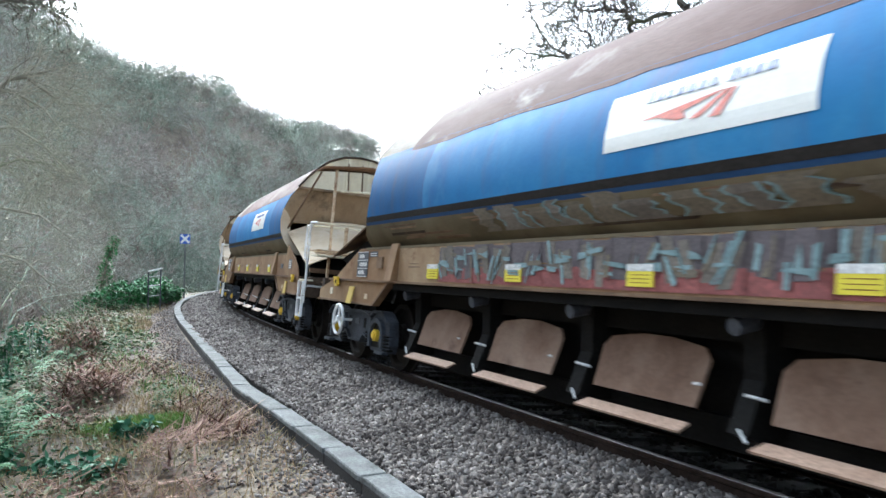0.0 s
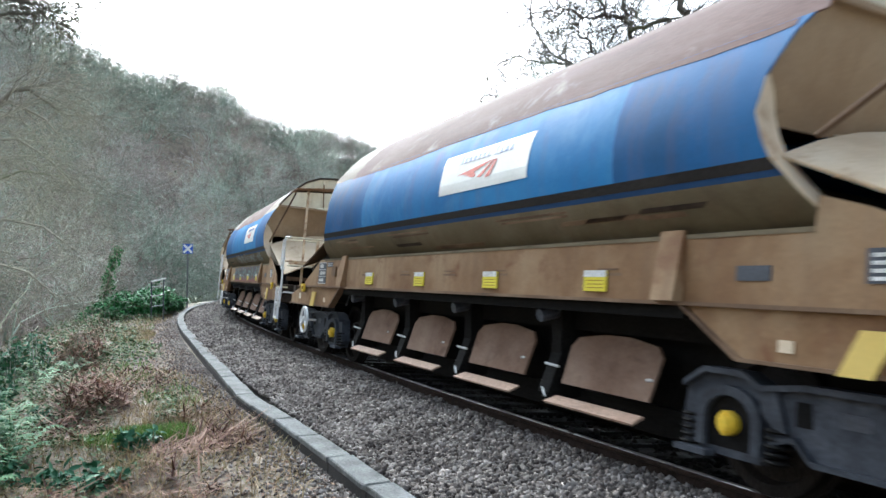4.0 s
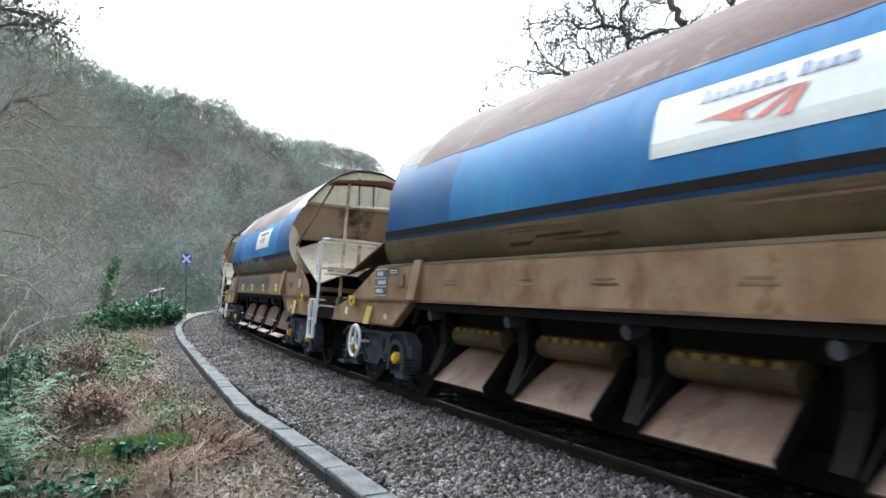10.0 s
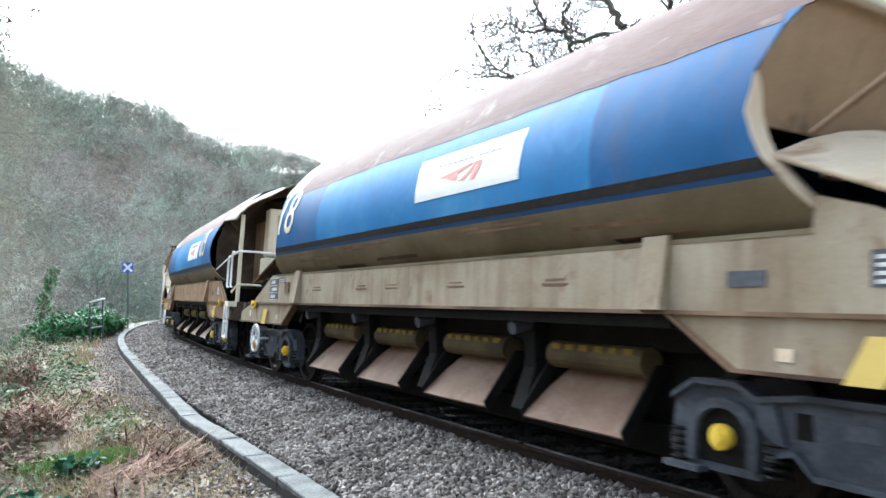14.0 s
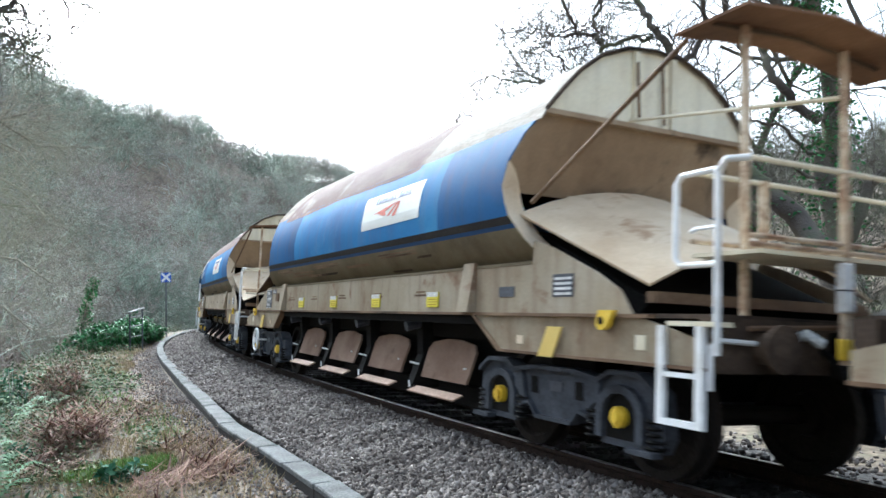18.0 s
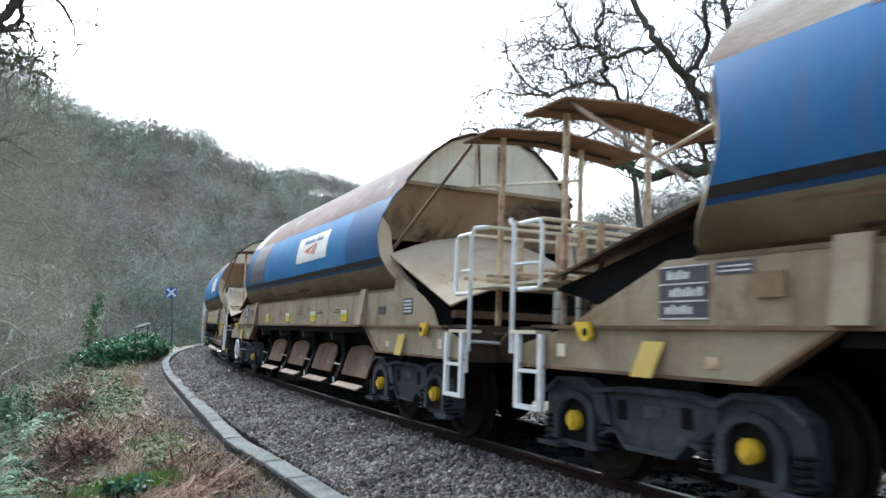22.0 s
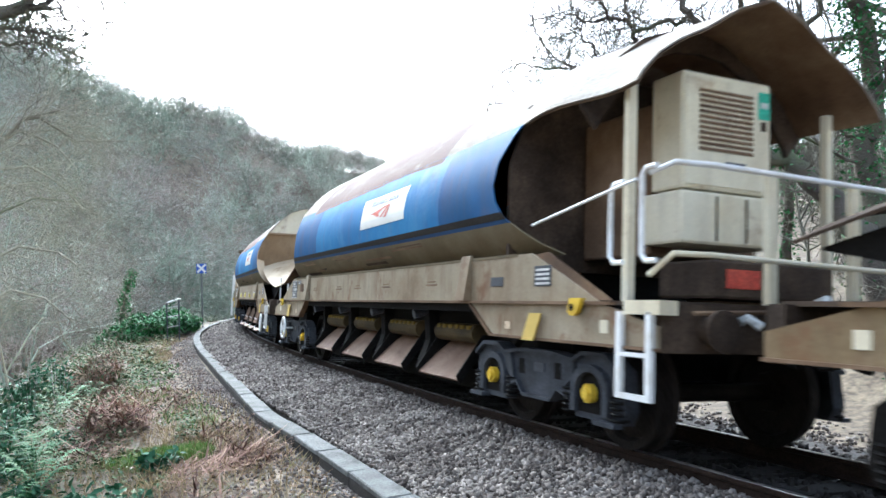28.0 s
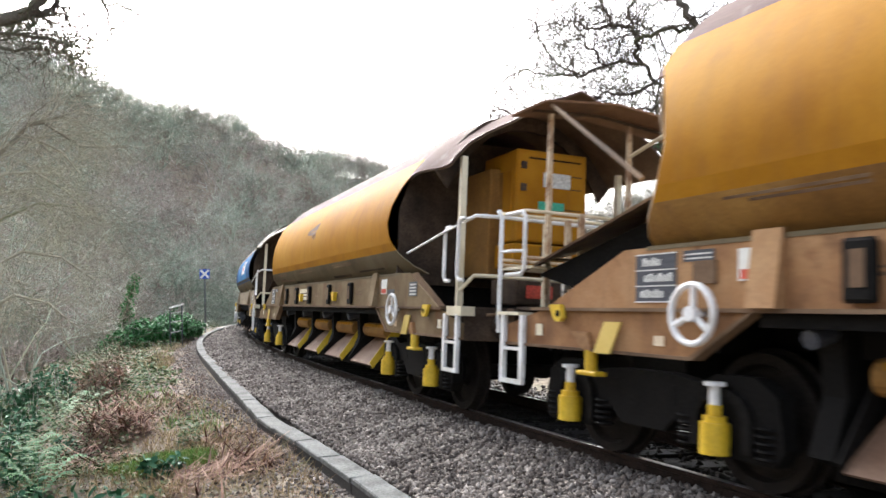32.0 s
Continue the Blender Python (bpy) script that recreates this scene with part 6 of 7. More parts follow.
def build_verge():
    rng = np.random.default_rng(21)
    # fresh grass
    ms = []
    for n, s, o, rs, ro in ((4200, 5.9, 4.35, 0.55, 0.36), (2600, 5.7, 3.85, 0.40, 0.26), (900, 12, 4.2, 2.0, 0.6), (900, 17, 4.0, 3.0, 0.5), (500, 8.4, 3.6, 1.2, 0.4), (1600, 24, 4.4, 6.0, 0.9)):
        x, y, z = patch_points(n, s, o, rs, ro, rng)
        ms.append(placed(upright(n, rng, 0.6), rng.uniform(0.05, 0.13, (n, 1)) * [[1.6, 1, 1]], np.stack([x, y, z - 0.005], 1)))
    stuff("fresh_grass", "bright green grass tuft on the verge", "grass", spread_mesh("fresh_grass", BLADE_V, BLADE_F, np.concatenate(ms), M_GRASS))
    # dry grass and stalks
    ms = []
    for n, s, o, rs, ro in ((2600, 20.5, 4.0, 2.8, 0.6), (1500, 28, 4.6, 5, 1.3), (2200, 8, 3.9, 4, 1.0), (1500, 14, 5.4, 5, 1.3), (2500, 36, 4.6, 7, 1.5), (2200, 30, 4.0, 6, 0.9), (2500, 5, 3.7, 3, 0.9), (2500, 4.5, 4.9, 2.5, 0.9)):
        x, y, z = patch_points(n, s, o, rs, ro, rng)
        ms.append(placed(upright(n, rng, 1.2), rng.uniform(0.05, 0.2, (n, 1)), np.stack([x, y, z - 0.005], 1)))
    stuff("dry_grass", "straw-coloured dead grass on the verge", "grass", spread_mesh("dry_grass", BLADE_V, BLADE_F, np.concatenate(ms), M_DRY))
    # dead bracken: heaps of fallen stalks, each heap combed one way
    ms = []
    for n, s, o, rs, ro, hh, way in ((1300, 8.2, 4.6, 1.0, 0.45, 0.22, 0.6), (700, 9.3, 4.75, 0.6, 0.35, 0.26, 1.0), (1300, 14.0, 5.0, 1.4, 0.5, 0.40, 0.3), (500, 18.5, 5.0, 2.0, 0.5, 0.30, 0.2), (220, 4.6, 3.85, 0.5, 0.36, 0.12, 2.4), (160, 5.2, 3.4, 0.4, 0.2, 0.1, 1.7),
                                     (700, 3.4, 4.6, 1.0, 0.9, 0.07, 1.4), (400, 6.6, 4.9, 0.7, 0.35, 0.2, 0.8), (500, 12.0, 4.8, 1.2, 0.4, 0.22, 0.5), (600, 25, 5.4, 3, 0.8, 0.35, 0.1), (700, 6.0, 3.35, 1.6, 0.35, 0.04, 0.9), (500, 10.5, 3.9, 1.6, 0.6, 0.08, 0.4)):
        x, y, z = patch_points(n, s, o, rs, ro, rng)
        h = hh * rng.uniform(0, 1, n) ** 1.4
        az = way + np.where(rng.uniform(0, 1, n) < 0.3, rng.uniform(-3.1, 3.1, n), rng.normal(0, 0.7, n))
        lie = rng.uniform(1.25, 1.85, n)
        c, q = np.cos(az), np.sin(az)
        cl, ql = np.cos(lie), np.sin(lie)
        rot = np.zeros((n, 3, 3))
        rot[:, 0, 0], rot[:, 1, 0] = c, q
        rot[:, 0, 1], rot[:, 1, 1], rot[:, 2, 1] = -q * cl, c * cl, ql
        rot[:, 0, 2], rot[:, 1, 2], rot[:, 2, 2] = q * ql, -c * ql, cl
        ms.append(placed(rot, rng.uniform(0.15, 0.5, (n, 1)) * [[1.1, 0.5, 1]], np.stack([x, y, z + h * 0.85], 1)))
    stuff("dead_bracken", "rust-brown flattened dead bracken stalks", "bracken", spread_mesh("dead_bracken", BLADE_V, BLADE_F, np.concatenate(ms), M_BRACKEN))
    # fallen leaves
    n = 19000
    s, off = 30 * rng.uniform(0, 1, n) ** 1.3, 2.8 + np.abs(rng.normal(0, 1.4, n))
    x, y = line_points(s, off)
    stuff("leaf_litter", "brown fallen leaves over the verge", "leaf litter", spread_mesh("leaf_litter", LEAF_V, LEAF_F, placed(turns(n, rng, 0.5), rng.uniform(0.02, 0.055, (n, 1)), np.stack([x, y, height(x, y) + 0.012], 1)), M_LITTER))
    # low bramble and ivy over the edge of the verge
    ms = []
    for n, s, o, rs, ro, hh in ((2600, 9, 5.6, 3, 0.8, 0.35), (2600, 15, 5.9, 4, 1.0, 0.5), (2600, 23, 6.2, 6, 1.2, 0.6), (2200, 34, 6.2, 7, 1.4, 0.7), (500, 8, 4.9, 2, 0.5, 0.15), (400, 14, 4.6, 3, 0.5, 0.2), (450, 6.3, 4.8, 0.8, 0.5, 0.12), (300, 21, 4.3, 3, 0.4, 0.15), (1600, 44, 5.0, 7, 1.5, 0.5), (2600, 30, 5.2, 7, 1.8, 0.3), (1800, 36, 4.2, 7, 1.0, 0.15), (1500, 20, 5.0, 5, 1.2, 0.2), (1200, 8.0, 5.2, 2.5, 0.9, 0.2), (1300, 12.0, 4.9, 3.0, 0.8, 0.2), (260, 6.9, 3.75, 0.22, 0.16, 0.3), (900, 15.5, 4.0, 2.5, 0.7, 0.12), (700, 9.5, 3.7, 2.0, 0.5, 0.08), (1500, 5.0, 4.9, 1.6, 0.8, 0.12), (1500, 17, 4.6, 4, 0.8, 0.14), (350, 6.8, 3.5, 1.5, 0.4, 0.05)):
        x, y, z = patch_points(n, s, o, rs, ro, rng)
        ms.append(placed(turns(n, rng, 0.9), rng.uniform(0.025, 0.07, (n, 1)) * (1 + 0.6 * (s > 12)), np.stack([x, y, z + hh * rng.uniform(0, 1, n) ** 1.3], 1)))
    stuff("bramble_leaves", "low green and russet bramble on the bank edge", "bramble", spread_mesh("bramble_leaves", LEAF_V, LEAF_F, np.concatenate(ms), M_BRAMBLE))


def fern(s, off, size, seed, n=11):
    rng = np.random.default_rng(seed)
    x, y = line_points(np.array([s]), np.array([off]))
    z = float(height(x, y)[0])
    a = np.arange(n) * 2 * math.pi / n + rng.uniform(-0.25, 0.25, n)
    e = hollow("fern", "green fern with arching fronds on the verge", "fern", "ferns of the verge")
    e.matrix_basis = pose(float(x[0]), float(y[0]), z - 0.01)
    sh = FERN_MESH
    for k in range(n):
        ob = new("frond", sh)
        ob.parent = e
        q = size * rng.uniform(0.75, 1.1)
        ob.matrix_basis = Matrix.Rotation(a[k], 4, "Z") @ Matrix.Rotation(rng.uniform(-0.25, 0.2), 4, "X") @ Matrix.Diagonal((q, q, q, 1))
    return e


FERN_MESH = fast_mesh("frond", FROND[0], FROND[1], M_FERN)


def laurel(s, off, high, wide, seed, n=260, name="laurel_shrub", label="bushy evergreen shrub with blue-green leaves", m=None, leaf=(0.07, 0.13)):
    """Stems that fork upward, each carrying whorls of leaves."""
    rng = np.random.default_rng(seed)
    x0, y0 = line_points(np.array([s]), np.array([off]))
    z0 = float(height(x0, y0)[0])
    e = hollow(name, label, "shrub", "shrubs of the verge")
    e.matrix_basis = pose(float(x0[0]), float(y0[0]), z0)
    st = Shape()
    ms = []
    for k in range(max(5, n // 26)):
        a, r = rng.uniform(0, 2 * math.pi), wide * math.sqrt(rng.uniform(0.02, 1))
        h = high * rng.uniform(0.45, 1.0) * (1 - 0.35 * r / wide)
        tip = np.array([r * math.cos(a), r * math.sin(a), h])
        st.tube([(0.2 * tip[0], 0.2 * tip[1], -0.03), (0.75 * tip[0], 0.75 * tip[1], h * 0.5), tuple(tip)], 0.012, 4, 0.004)
        c = 26
        q = rng.uniform(0.35, 1.05, c)
        pos = np.stack([np.interp(q, [0, 0.5, 1], [0.2 * tip[i], 0.75 * tip[i], tip[i]]) if i < 2 else q * h for i in range(3)], 1) + rng.normal(0, 0.025, (c, 3))
        ms.append(placed(turns(c, rng, 1.2), rng.uniform(*leaf, (c, 1)) * [[0.75, 1.15, 1]], pos))
    part("stem", st, M_TWIG, e)
    ob = new("foliage", spread_mesh("foliage", LEAF_V, LEAF_F, np.concatenate(ms), m or M_LAUREL))
    ob.parent = e
    return e


# ---- trees
def grow(rng, base, way, length, radius, depth, bendy, rise, kids, shrink=0.68, seg=6, out=None, level=0, droop=0.0, floor=0.0):
    """Limbs as lists of (points, radii, level)."""
    out = [] if out is None else out
    p, d = np.array(base, float), np.array(way, float) / np.linalg.norm(way)
    pts, rad = [p.copy()], [radius]
    nodes = []
    for k in range(seg):
        d = d + rng.normal(0, bendy, 3) + np.array([0, 0, rise - droop * level])
        d /= np.linalg.norm(d)
        p = p + d * length / seg
        q = (k + 1) / seg
        pts.append(p.copy())
        rad.append(max(floor * (1 - 0.4 * q), radius * (1 - 0.62 * q)))
        nodes.append((p.copy(), d.copy(), rad[-1], q))
    out.append((pts, rad, level))
    if depth > 0:
        for j in range(kids[level]):
            i = min(seg - 1, int(rng.uniform(0.25, 1.0) * seg))
            np_, nd, nr, q = nodes[i]
            side = rng.normal(0, 1, 3)
            side -= nd * side.dot(nd)
            side /= np.linalg.norm(side)
            w = nd * rng.uniform(0.35, 0.9) + side * rng.uniform(0.6, 1.0)
            grow(rng, np_, w, length * shrink * rng.uniform(0.65, 1.15), nr * rng.uniform(0.5, 0.75), depth - 1, bendy, rise, kids, shrink, max(3, seg - 1), out, level + 1, droop, floor)
    return out


def limbs_mesh(limbs, sides):
    """Verts and quads of tapering limbs; sides tells the corners by level."""
    vs, fs, o = [], [], 0
    for pts, rad, lv in limbs:
        n = sides[min(lv, len(sides) - 1)]
        pts = np.array(pts)
        d = np.gradient(pts, axis=0)
        d /= np.linalg.norm(d, axis=1)[:, None] + 1e-9
        ref = np.array([0.31, 0.77, 0.55])
        a = np.cross(d, ref)
        a /= np.linalg.norm(a, axis=1)[:, None] + 1e-9
        b = np.cross(d, a)
        ang = 2 * math.pi * np.arange(n) / n
        ring = pts[:, None] + (a[:, None] * np.cos(ang)[None, :, None] + b[:, None] * np.sin(ang)[None, :, None]) * np.array(rad)[:, None, None]
        vs.append(ring.reshape(-1, 3))
        m = len(pts)
        i = np.arange(m - 1)[:, None] * n + np.arange(n)[None]
        j = np.arange(m - 1)[:, None] * n + (np.arange(n)[None] + 1) % n
        fs.append(np.stack([i, j, j + n, i + n], -1).reshape(-1, 4) + o)
        o += m * n
    return np.concatenate(vs), np.concatenate(fs)


def tree(name, label, group, base, limbs, bark, split=1, sides=(8, 6, 4, 3, 3)):
    """A tree in two parts: trunk with limbs, and the crown of lesser branches and twigs."""
    e = hollow(name, label, "tree", group)
    e.matrix_basis = pose(*base)
    for nm, sel in (("trunk", [l for l in limbs if l[2] <= split]), ("crown", [l for l in limbs if l[2] > split])):
        if sel:
            v, f = limbs_mesh(sel, sides)
            ob = new(nm, fast_mesh(nm, v, f, bark, True))
            ob.parent = e
    return e


def ivy_on(e, limbs, rng, n, m, lo=0.05, hi=0.11, fat=0.06, upto=0):
    """Ivy leaves clothing the limbs up to a level."""
    pos = []
    sel = [l for l in limbs if l[2] <= upto]
    for k in range(n):
        pts, rad, _ = sel[rng.integers(len(sel))]
        i = rng.integers(len(pts) - 1)
        q = rng.uniform()
        c = np.array(pts[i]) * (1 - q) + np.array(pts[i + 1]) * q
        o = rng.normal(0, 1, 3)
        o /= np.linalg.norm(o)
        pos.append(c + o * (rad[i] + fat * rng.uniform(0.1, 1.3)))
    ob = new("ivy", spread_mesh("ivy", LEAF_V, LEAF_F, placed(turns(n, rng, 1.3), rng.uniform(lo, hi, (n, 1)), np.array(pos)), m))
    ob.parent = e
    ob["label"] = "dark green climbing ivy"


def aim(az, el, r):
    """A place at that bearing (degrees to the left), height angle and distance from where the film is made."""
    a, b = radians(az), radians(el)
    return np.array([-r * math.sin(a), r * math.cos(a), EYE[2] + r * math.tan(b)])


def build_oaks():
    g = "oaks behind the line"
    # two near oaks with crooked limbs: one leaning, with a mossy level limb, one upright and ivied
    def bent(pts, rg, wild=0.09):
        """The same way with more joints, each thrown a little aside."""
        out = [pts[0]]
        for a, b in zip(pts, pts[1:]):
            l = np.linalg.norm(b - a)
            for q in (0.33, 0.67):
                out.append(a + (b - a) * q + rg.normal(0, wild * min(l, 1.2), 3))
            out.append(b)
        return out

    def oak(foot, r, ways, label, ivy, leaves):
        limbs = []
        for k, (r0, r1, kids, way) in enumerate(ways):
            rg = np.random.default_rng(500 + 31 * k + int(10 * r))
            pts = bent([aim(az, el, r + (0.25 * math.sin(2.3 * k + i) if i else 0)) - foot for i, (az, el) in enumerate(way)], rg)
            if k == 0:
                pts = [np.zeros(3), (pts[0] * 0.6)] + pts
            n = len(pts)
            rad = [r0 + (r1 - r0) * (i / (n - 1)) ** 0.8 for i in range(n)]
            limbs.append((pts, rad, 0 if k == 0 else 1))
            for i in range(2, n):
                for j in range((kids + 1) // 2 + (kids > 2 and i % 2) if k or i > 8 else i % 2):
                    d = pts[i] - pts[i - 1]
                    side = rg.normal(0, 1, 3) + np.array([0, 0, 0.25])
                    w = d / np.linalg.norm(d) * 0.55 + side / np.linalg.norm(side)
                    grow(rg, pts[i - 1] + d * rg.uniform(), w, rg.uniform(0.4, 1.15), max(0.008, min(0.016, rad[i] * 0.35)), 2, 0.38, 0.02, (0, 0, 5, 4, 2), 0.6, 6, limbs, 2, 0.0, 0.0034)
        e = tree("oak_tree", label, g, tuple(foot), limbs, M_OAK, 1, (9, 7, 4, 3, 3))
        ivy_on(e, limbs, np.random.default_rng(5), leaves, M_IVY, 0.05, 0.10, ivy)

    def at_foot(az, r):
        f = aim(az, 0, r)
        f[2] = float(height(f[:1], f[1:2])[0]) - 0.1
        return f
    oak(at_foot(-28.5, 13.0), 13.0, (
        (0.21, 0.035, 2, [(-26.8, 2.7), (-24.3, 5.6), (-22.8, 7.3), (-21.2, 8.2), (-19.7, 9.2), (-17.4, 9.3), (-15.1, 9.0), (-13.1, 9.9), (-11.2, 11.4)]),
        (0.12, 0.045, 2, [(-21.2, 8.2), (-21.1, 9.6), (-21.0, 10.7), (-20.9, 12.0), (-20.3, 13.2), (-19.2, 14.2), (-18.4, 15.6), (-17.6, 16.6), (-16.8, 17.8), (-16.3, 19.1), (-15.4, 20.3), (-14.6, 22.5)]),
        (0.06, 0.04, 1, [(-20.6, 11.5), (-19.8, 12.1), (-19.1, 13.3), (-18.6, 14.9), (-18.3, 15.8)]),
        (0.055, 0.03, 2, [(-18.4, 15.8), (-19.6, 17.0), (-20.1, 18.5), (-19.9, 20.0), (-20.4, 22)]),
        (0.04, 0.022, 3, [(-16.5, 17.8), (-14.3, 17.7), (-12.7, 17.2), (-12.6, 18.4), (-12.3, 19.2), (-12.9, 20.4), (-13.1, 22)]),
        (0.032, 0.038, 2, [(-14.0, 14.3), (-13.0, 15.7), (-12.7, 17.2)]),
        (0.032, 0.016, 3, [(-12.6, 18.2), (-11.3, 18.4), (-10.7, 19.4), (-10.2, 20.5), (-9.4, 22)]),
        (0.022, 0.010, 4, [(-11.4, 18.3), (-9.6, 18.4), (-8.1, 19.0), (-6.2, 18.9), (-4.9, 19.4)]),
        (0.030, 0.012, 6, [(-12.9, 15.7), (-11.6, 16.0), (-10.6, 15.8), (-8.3, 15.3), (-6.5, 15.4), (-4.8, 16.0), (-3.6, 15.4)]),
        (0.020, 0.010, 4, [(-8.6, 15.4), (-6.7, 16.6), (-5.7, 18.0), (-5.6, 18.6)]),
        (0.020, 0.010, 4, [(-10.6, 15.8), (-9.6, 17.0), (-8.7, 18.0), (-7.4, 17.2)]),
        (0.028, 0.010, 8, [(-14.0, 14.3), (-12.2, 13.6), (-10.4, 14.0), (-8.4, 13.2), (-6.2, 13.4), (-4.0, 12.8), (-2.6, 13.2)]),
        (0.030, 0.010, 8, [(-15.3, 13.3), (-13.6, 12.4), (-11.4, 12.2), (-9.0, 11.4), (-6.6, 11.6), (-4.6, 10.8)]),
        (0.045, 0.026, 3, [(-20.5, 10.5), (-19.1, 11.2), (-17.2, 12.8), (-15.3, 13.3), (-14.0, 14.3)]),
        (0.045, 0.018, 3, [(-19.7, 9.2), (-19.1, 11.0), (-17.9, 11.7), (-16.4, 11.2), (-14.9, 11.9)]),
    ), "leaning bare oak with a mossy level limb behind the line", 0.05, 500)
    oak(at_foot(-27.7, 14.2), 14.2, (
        (0.24, 0.08, 2, [(-27.6, 3.8), (-27.8, 9.4), (-27.8, 13.0), (-27.5, 16.3), (-27.0, 19.0), (-26.6, 22.5)]),
        (0.085, 0.05, 2, [(-27.0, 10.8), (-25.9, 11.8), (-24.9, 13.2), (-24.2, 14.4), (-23.8, 15.6), (-23.4, 16.9), (-22.0, 17.5), (-21.5, 18.7), (-21.3, 19.9), (-20.8, 22)]),
        (0.05, 0.025, 3, [(-23.8, 15.8), (-25.1, 17.2), (-25.8, 19.1), (-26.4, 21)]),
        (0.07, 0.035, 3, [(-27.3, 17.8), (-25.7, 18.3), (-23.8, 19.4), (-22.6, 21)]),
        (0.11, 0.07, 2, [(-28.3, 3.0), (-29.0, 4.5), (-29.6, 6.4), (-30.7, 7.2), (-32.5, 9.5)]),
        (0.035, 0.015, 4, [(-27.0, 7.0), (-25.1, 8.2), (-23.4, 9.1), (-22.0, 8.5), (-20.6, 9.4)]),
        (0.04, 0.015, 4, [(-27.8, 8.4), (-25.6, 9.6), (-24.4, 11.0), (-22.6, 11.4), (-21.6, 12.8)]),
        (0.06, 0.02, 3, [(-27.8, 11.0), (-29.4, 13.4), (-30.8, 14.6), (-32.4, 17.5)]),
    ), "upright bare oak with a thickly ivied trunk behind the line", 0.26, 3600)
    # lesser trees behind them
    rng = np.random.default_rng(8)
    for az, r, lean, h, rad, seed in ((-22.0, 22.0, (-0.3, 0.3, 7.0), 6.5, 0.14, 33), (-14.0, 23.0, (0.3, 0, 7), 6.0, 0.13, 34), (-7.0, 26.0, (-0.4, 0, 7), 6.0, 0.13, 35), (-37.0, 17.0, (0.2, 0, 7), 9.0, 0.26, 36)):
        b = aim(az, 0, r)
        b[2] = float(height(b[:1], b[1:2])[0]) - 0.1
        rg = np.random.default_rng(seed)
        lm = grow(rg, (0, 0, 0), lean, h, rad, 4, 0.20, 0.05, (6, 5, 4, 3, 2), 0.62, 7, None, 0, 0.0, 0.008)
        t = tree("oak_tree", "bare crooked oak on the bank behind the line", g, tuple(b), lm, M_OAK)
        if seed in (33, 35):
            ivy_on(t, lm, rg, 900, M_IVY, 0.07, 0.14, 0.14)
    # oak limb over the film-maker's side
    rng = np.random.default_rng(14)
    b = aim(37.5, 0, 12.0)
    b[2] = float(height(b[:1], b[1:2])[0]) - 0.1
    lm = [([np.zeros(3), np.array([0.1, 0, 3.0]), aim(36, 17, 12) - b, aim(35.5, 25, 12) - b], [0.26, 0.22, 0.17, 0.1], 0)]
    Q = lambda az, el: aim(az, el, 11.5) - b
    for r0, r1, kids, way in ((0.10, 0.055, 1, [(36, 17), (33.6, 17.4), (31.5, 18.2), (30.2, 18.8), (29.6, 19.0), (29.1, 20.0), (28.9, 21.2), (28.8, 22.2)]), (0.045, 0.022, 2, [(29.9, 18.8), (29.3, 18.8), (28.6, 19.3), (28.5, 20.4), (28.0, 21.5), (27.6, 22.5)]),
                              (0.022, 0.008, 3, [(28.6, 19.4), (28.1, 19.4), (27.6, 18.4), (26.5, 17.4)]), (0.035, 0.008, 3, [(28.8, 22.6), (27.8, 22.2), (26.8, 21.2), (25.9, 20.6), (25.5, 19.9), (25.2, 18.5), (25.0, 17.9)]),
                              (0.014, 0.006, 2, [(25.5, 19.9), (24.6, 20.0), (23.6, 19.6), (22.2, 19.2)]), (0.018, 0.006, 2, [(27.0, 21.7), (25.2, 21.5), (24.1, 21.2), (23.1, 20.4)]),
                              (0.030, 0.010, 4, [(33.6, 17.4), (31.2, 17.4), (30.2, 17.4), (29.2, 17.3), (28.2, 17.2), (27.0, 17.0)]), (0.03, 0.02, 2, [(29.9, 18.8), (29.8, 18.1), (30.2, 17.9)]),
                              (0.026, 0.008, 4, [(33.6, 16.8), (30.8, 16.4), (29.5, 16.7), (28.2, 16.6), (26.9, 16.2)]), (0.03, 0.012, 3, [(36, 21), (33, 21.8), (31.5, 22.6), (30.2, 22.4)])):
        rg = np.random.default_rng(len(lm))
        pts = bent([Q(az, el) for az, el in way], rg)
        rad = [r0 + (r1 - r0) * i / (len(pts) - 1) for i in range(len(pts))]
        lm.append((pts, rad, 1))
        for i in range(2, len(pts)):
            for k in range(kids):
                w = (pts[i] - pts[i - 1]) / np.linalg.norm(pts[i] - pts[i - 1]) + rg.normal(0, 0.6, 3)
                grow(rg, pts[i - 1] + (pts[i] - pts[i - 1]) * rg.uniform(), w, rg.uniform(0.25, 0.7), max(0.006, rad[i] * 0.3), 2, 0.32, 0.0, (0, 0, 3, 3, 2), 0.6, 5, lm, 2, 0.0, 0.0034)
    tree("oak_tree", "bare oak reaching over the verge", "oaks by the verge", tuple(b), lm, M_OAK)


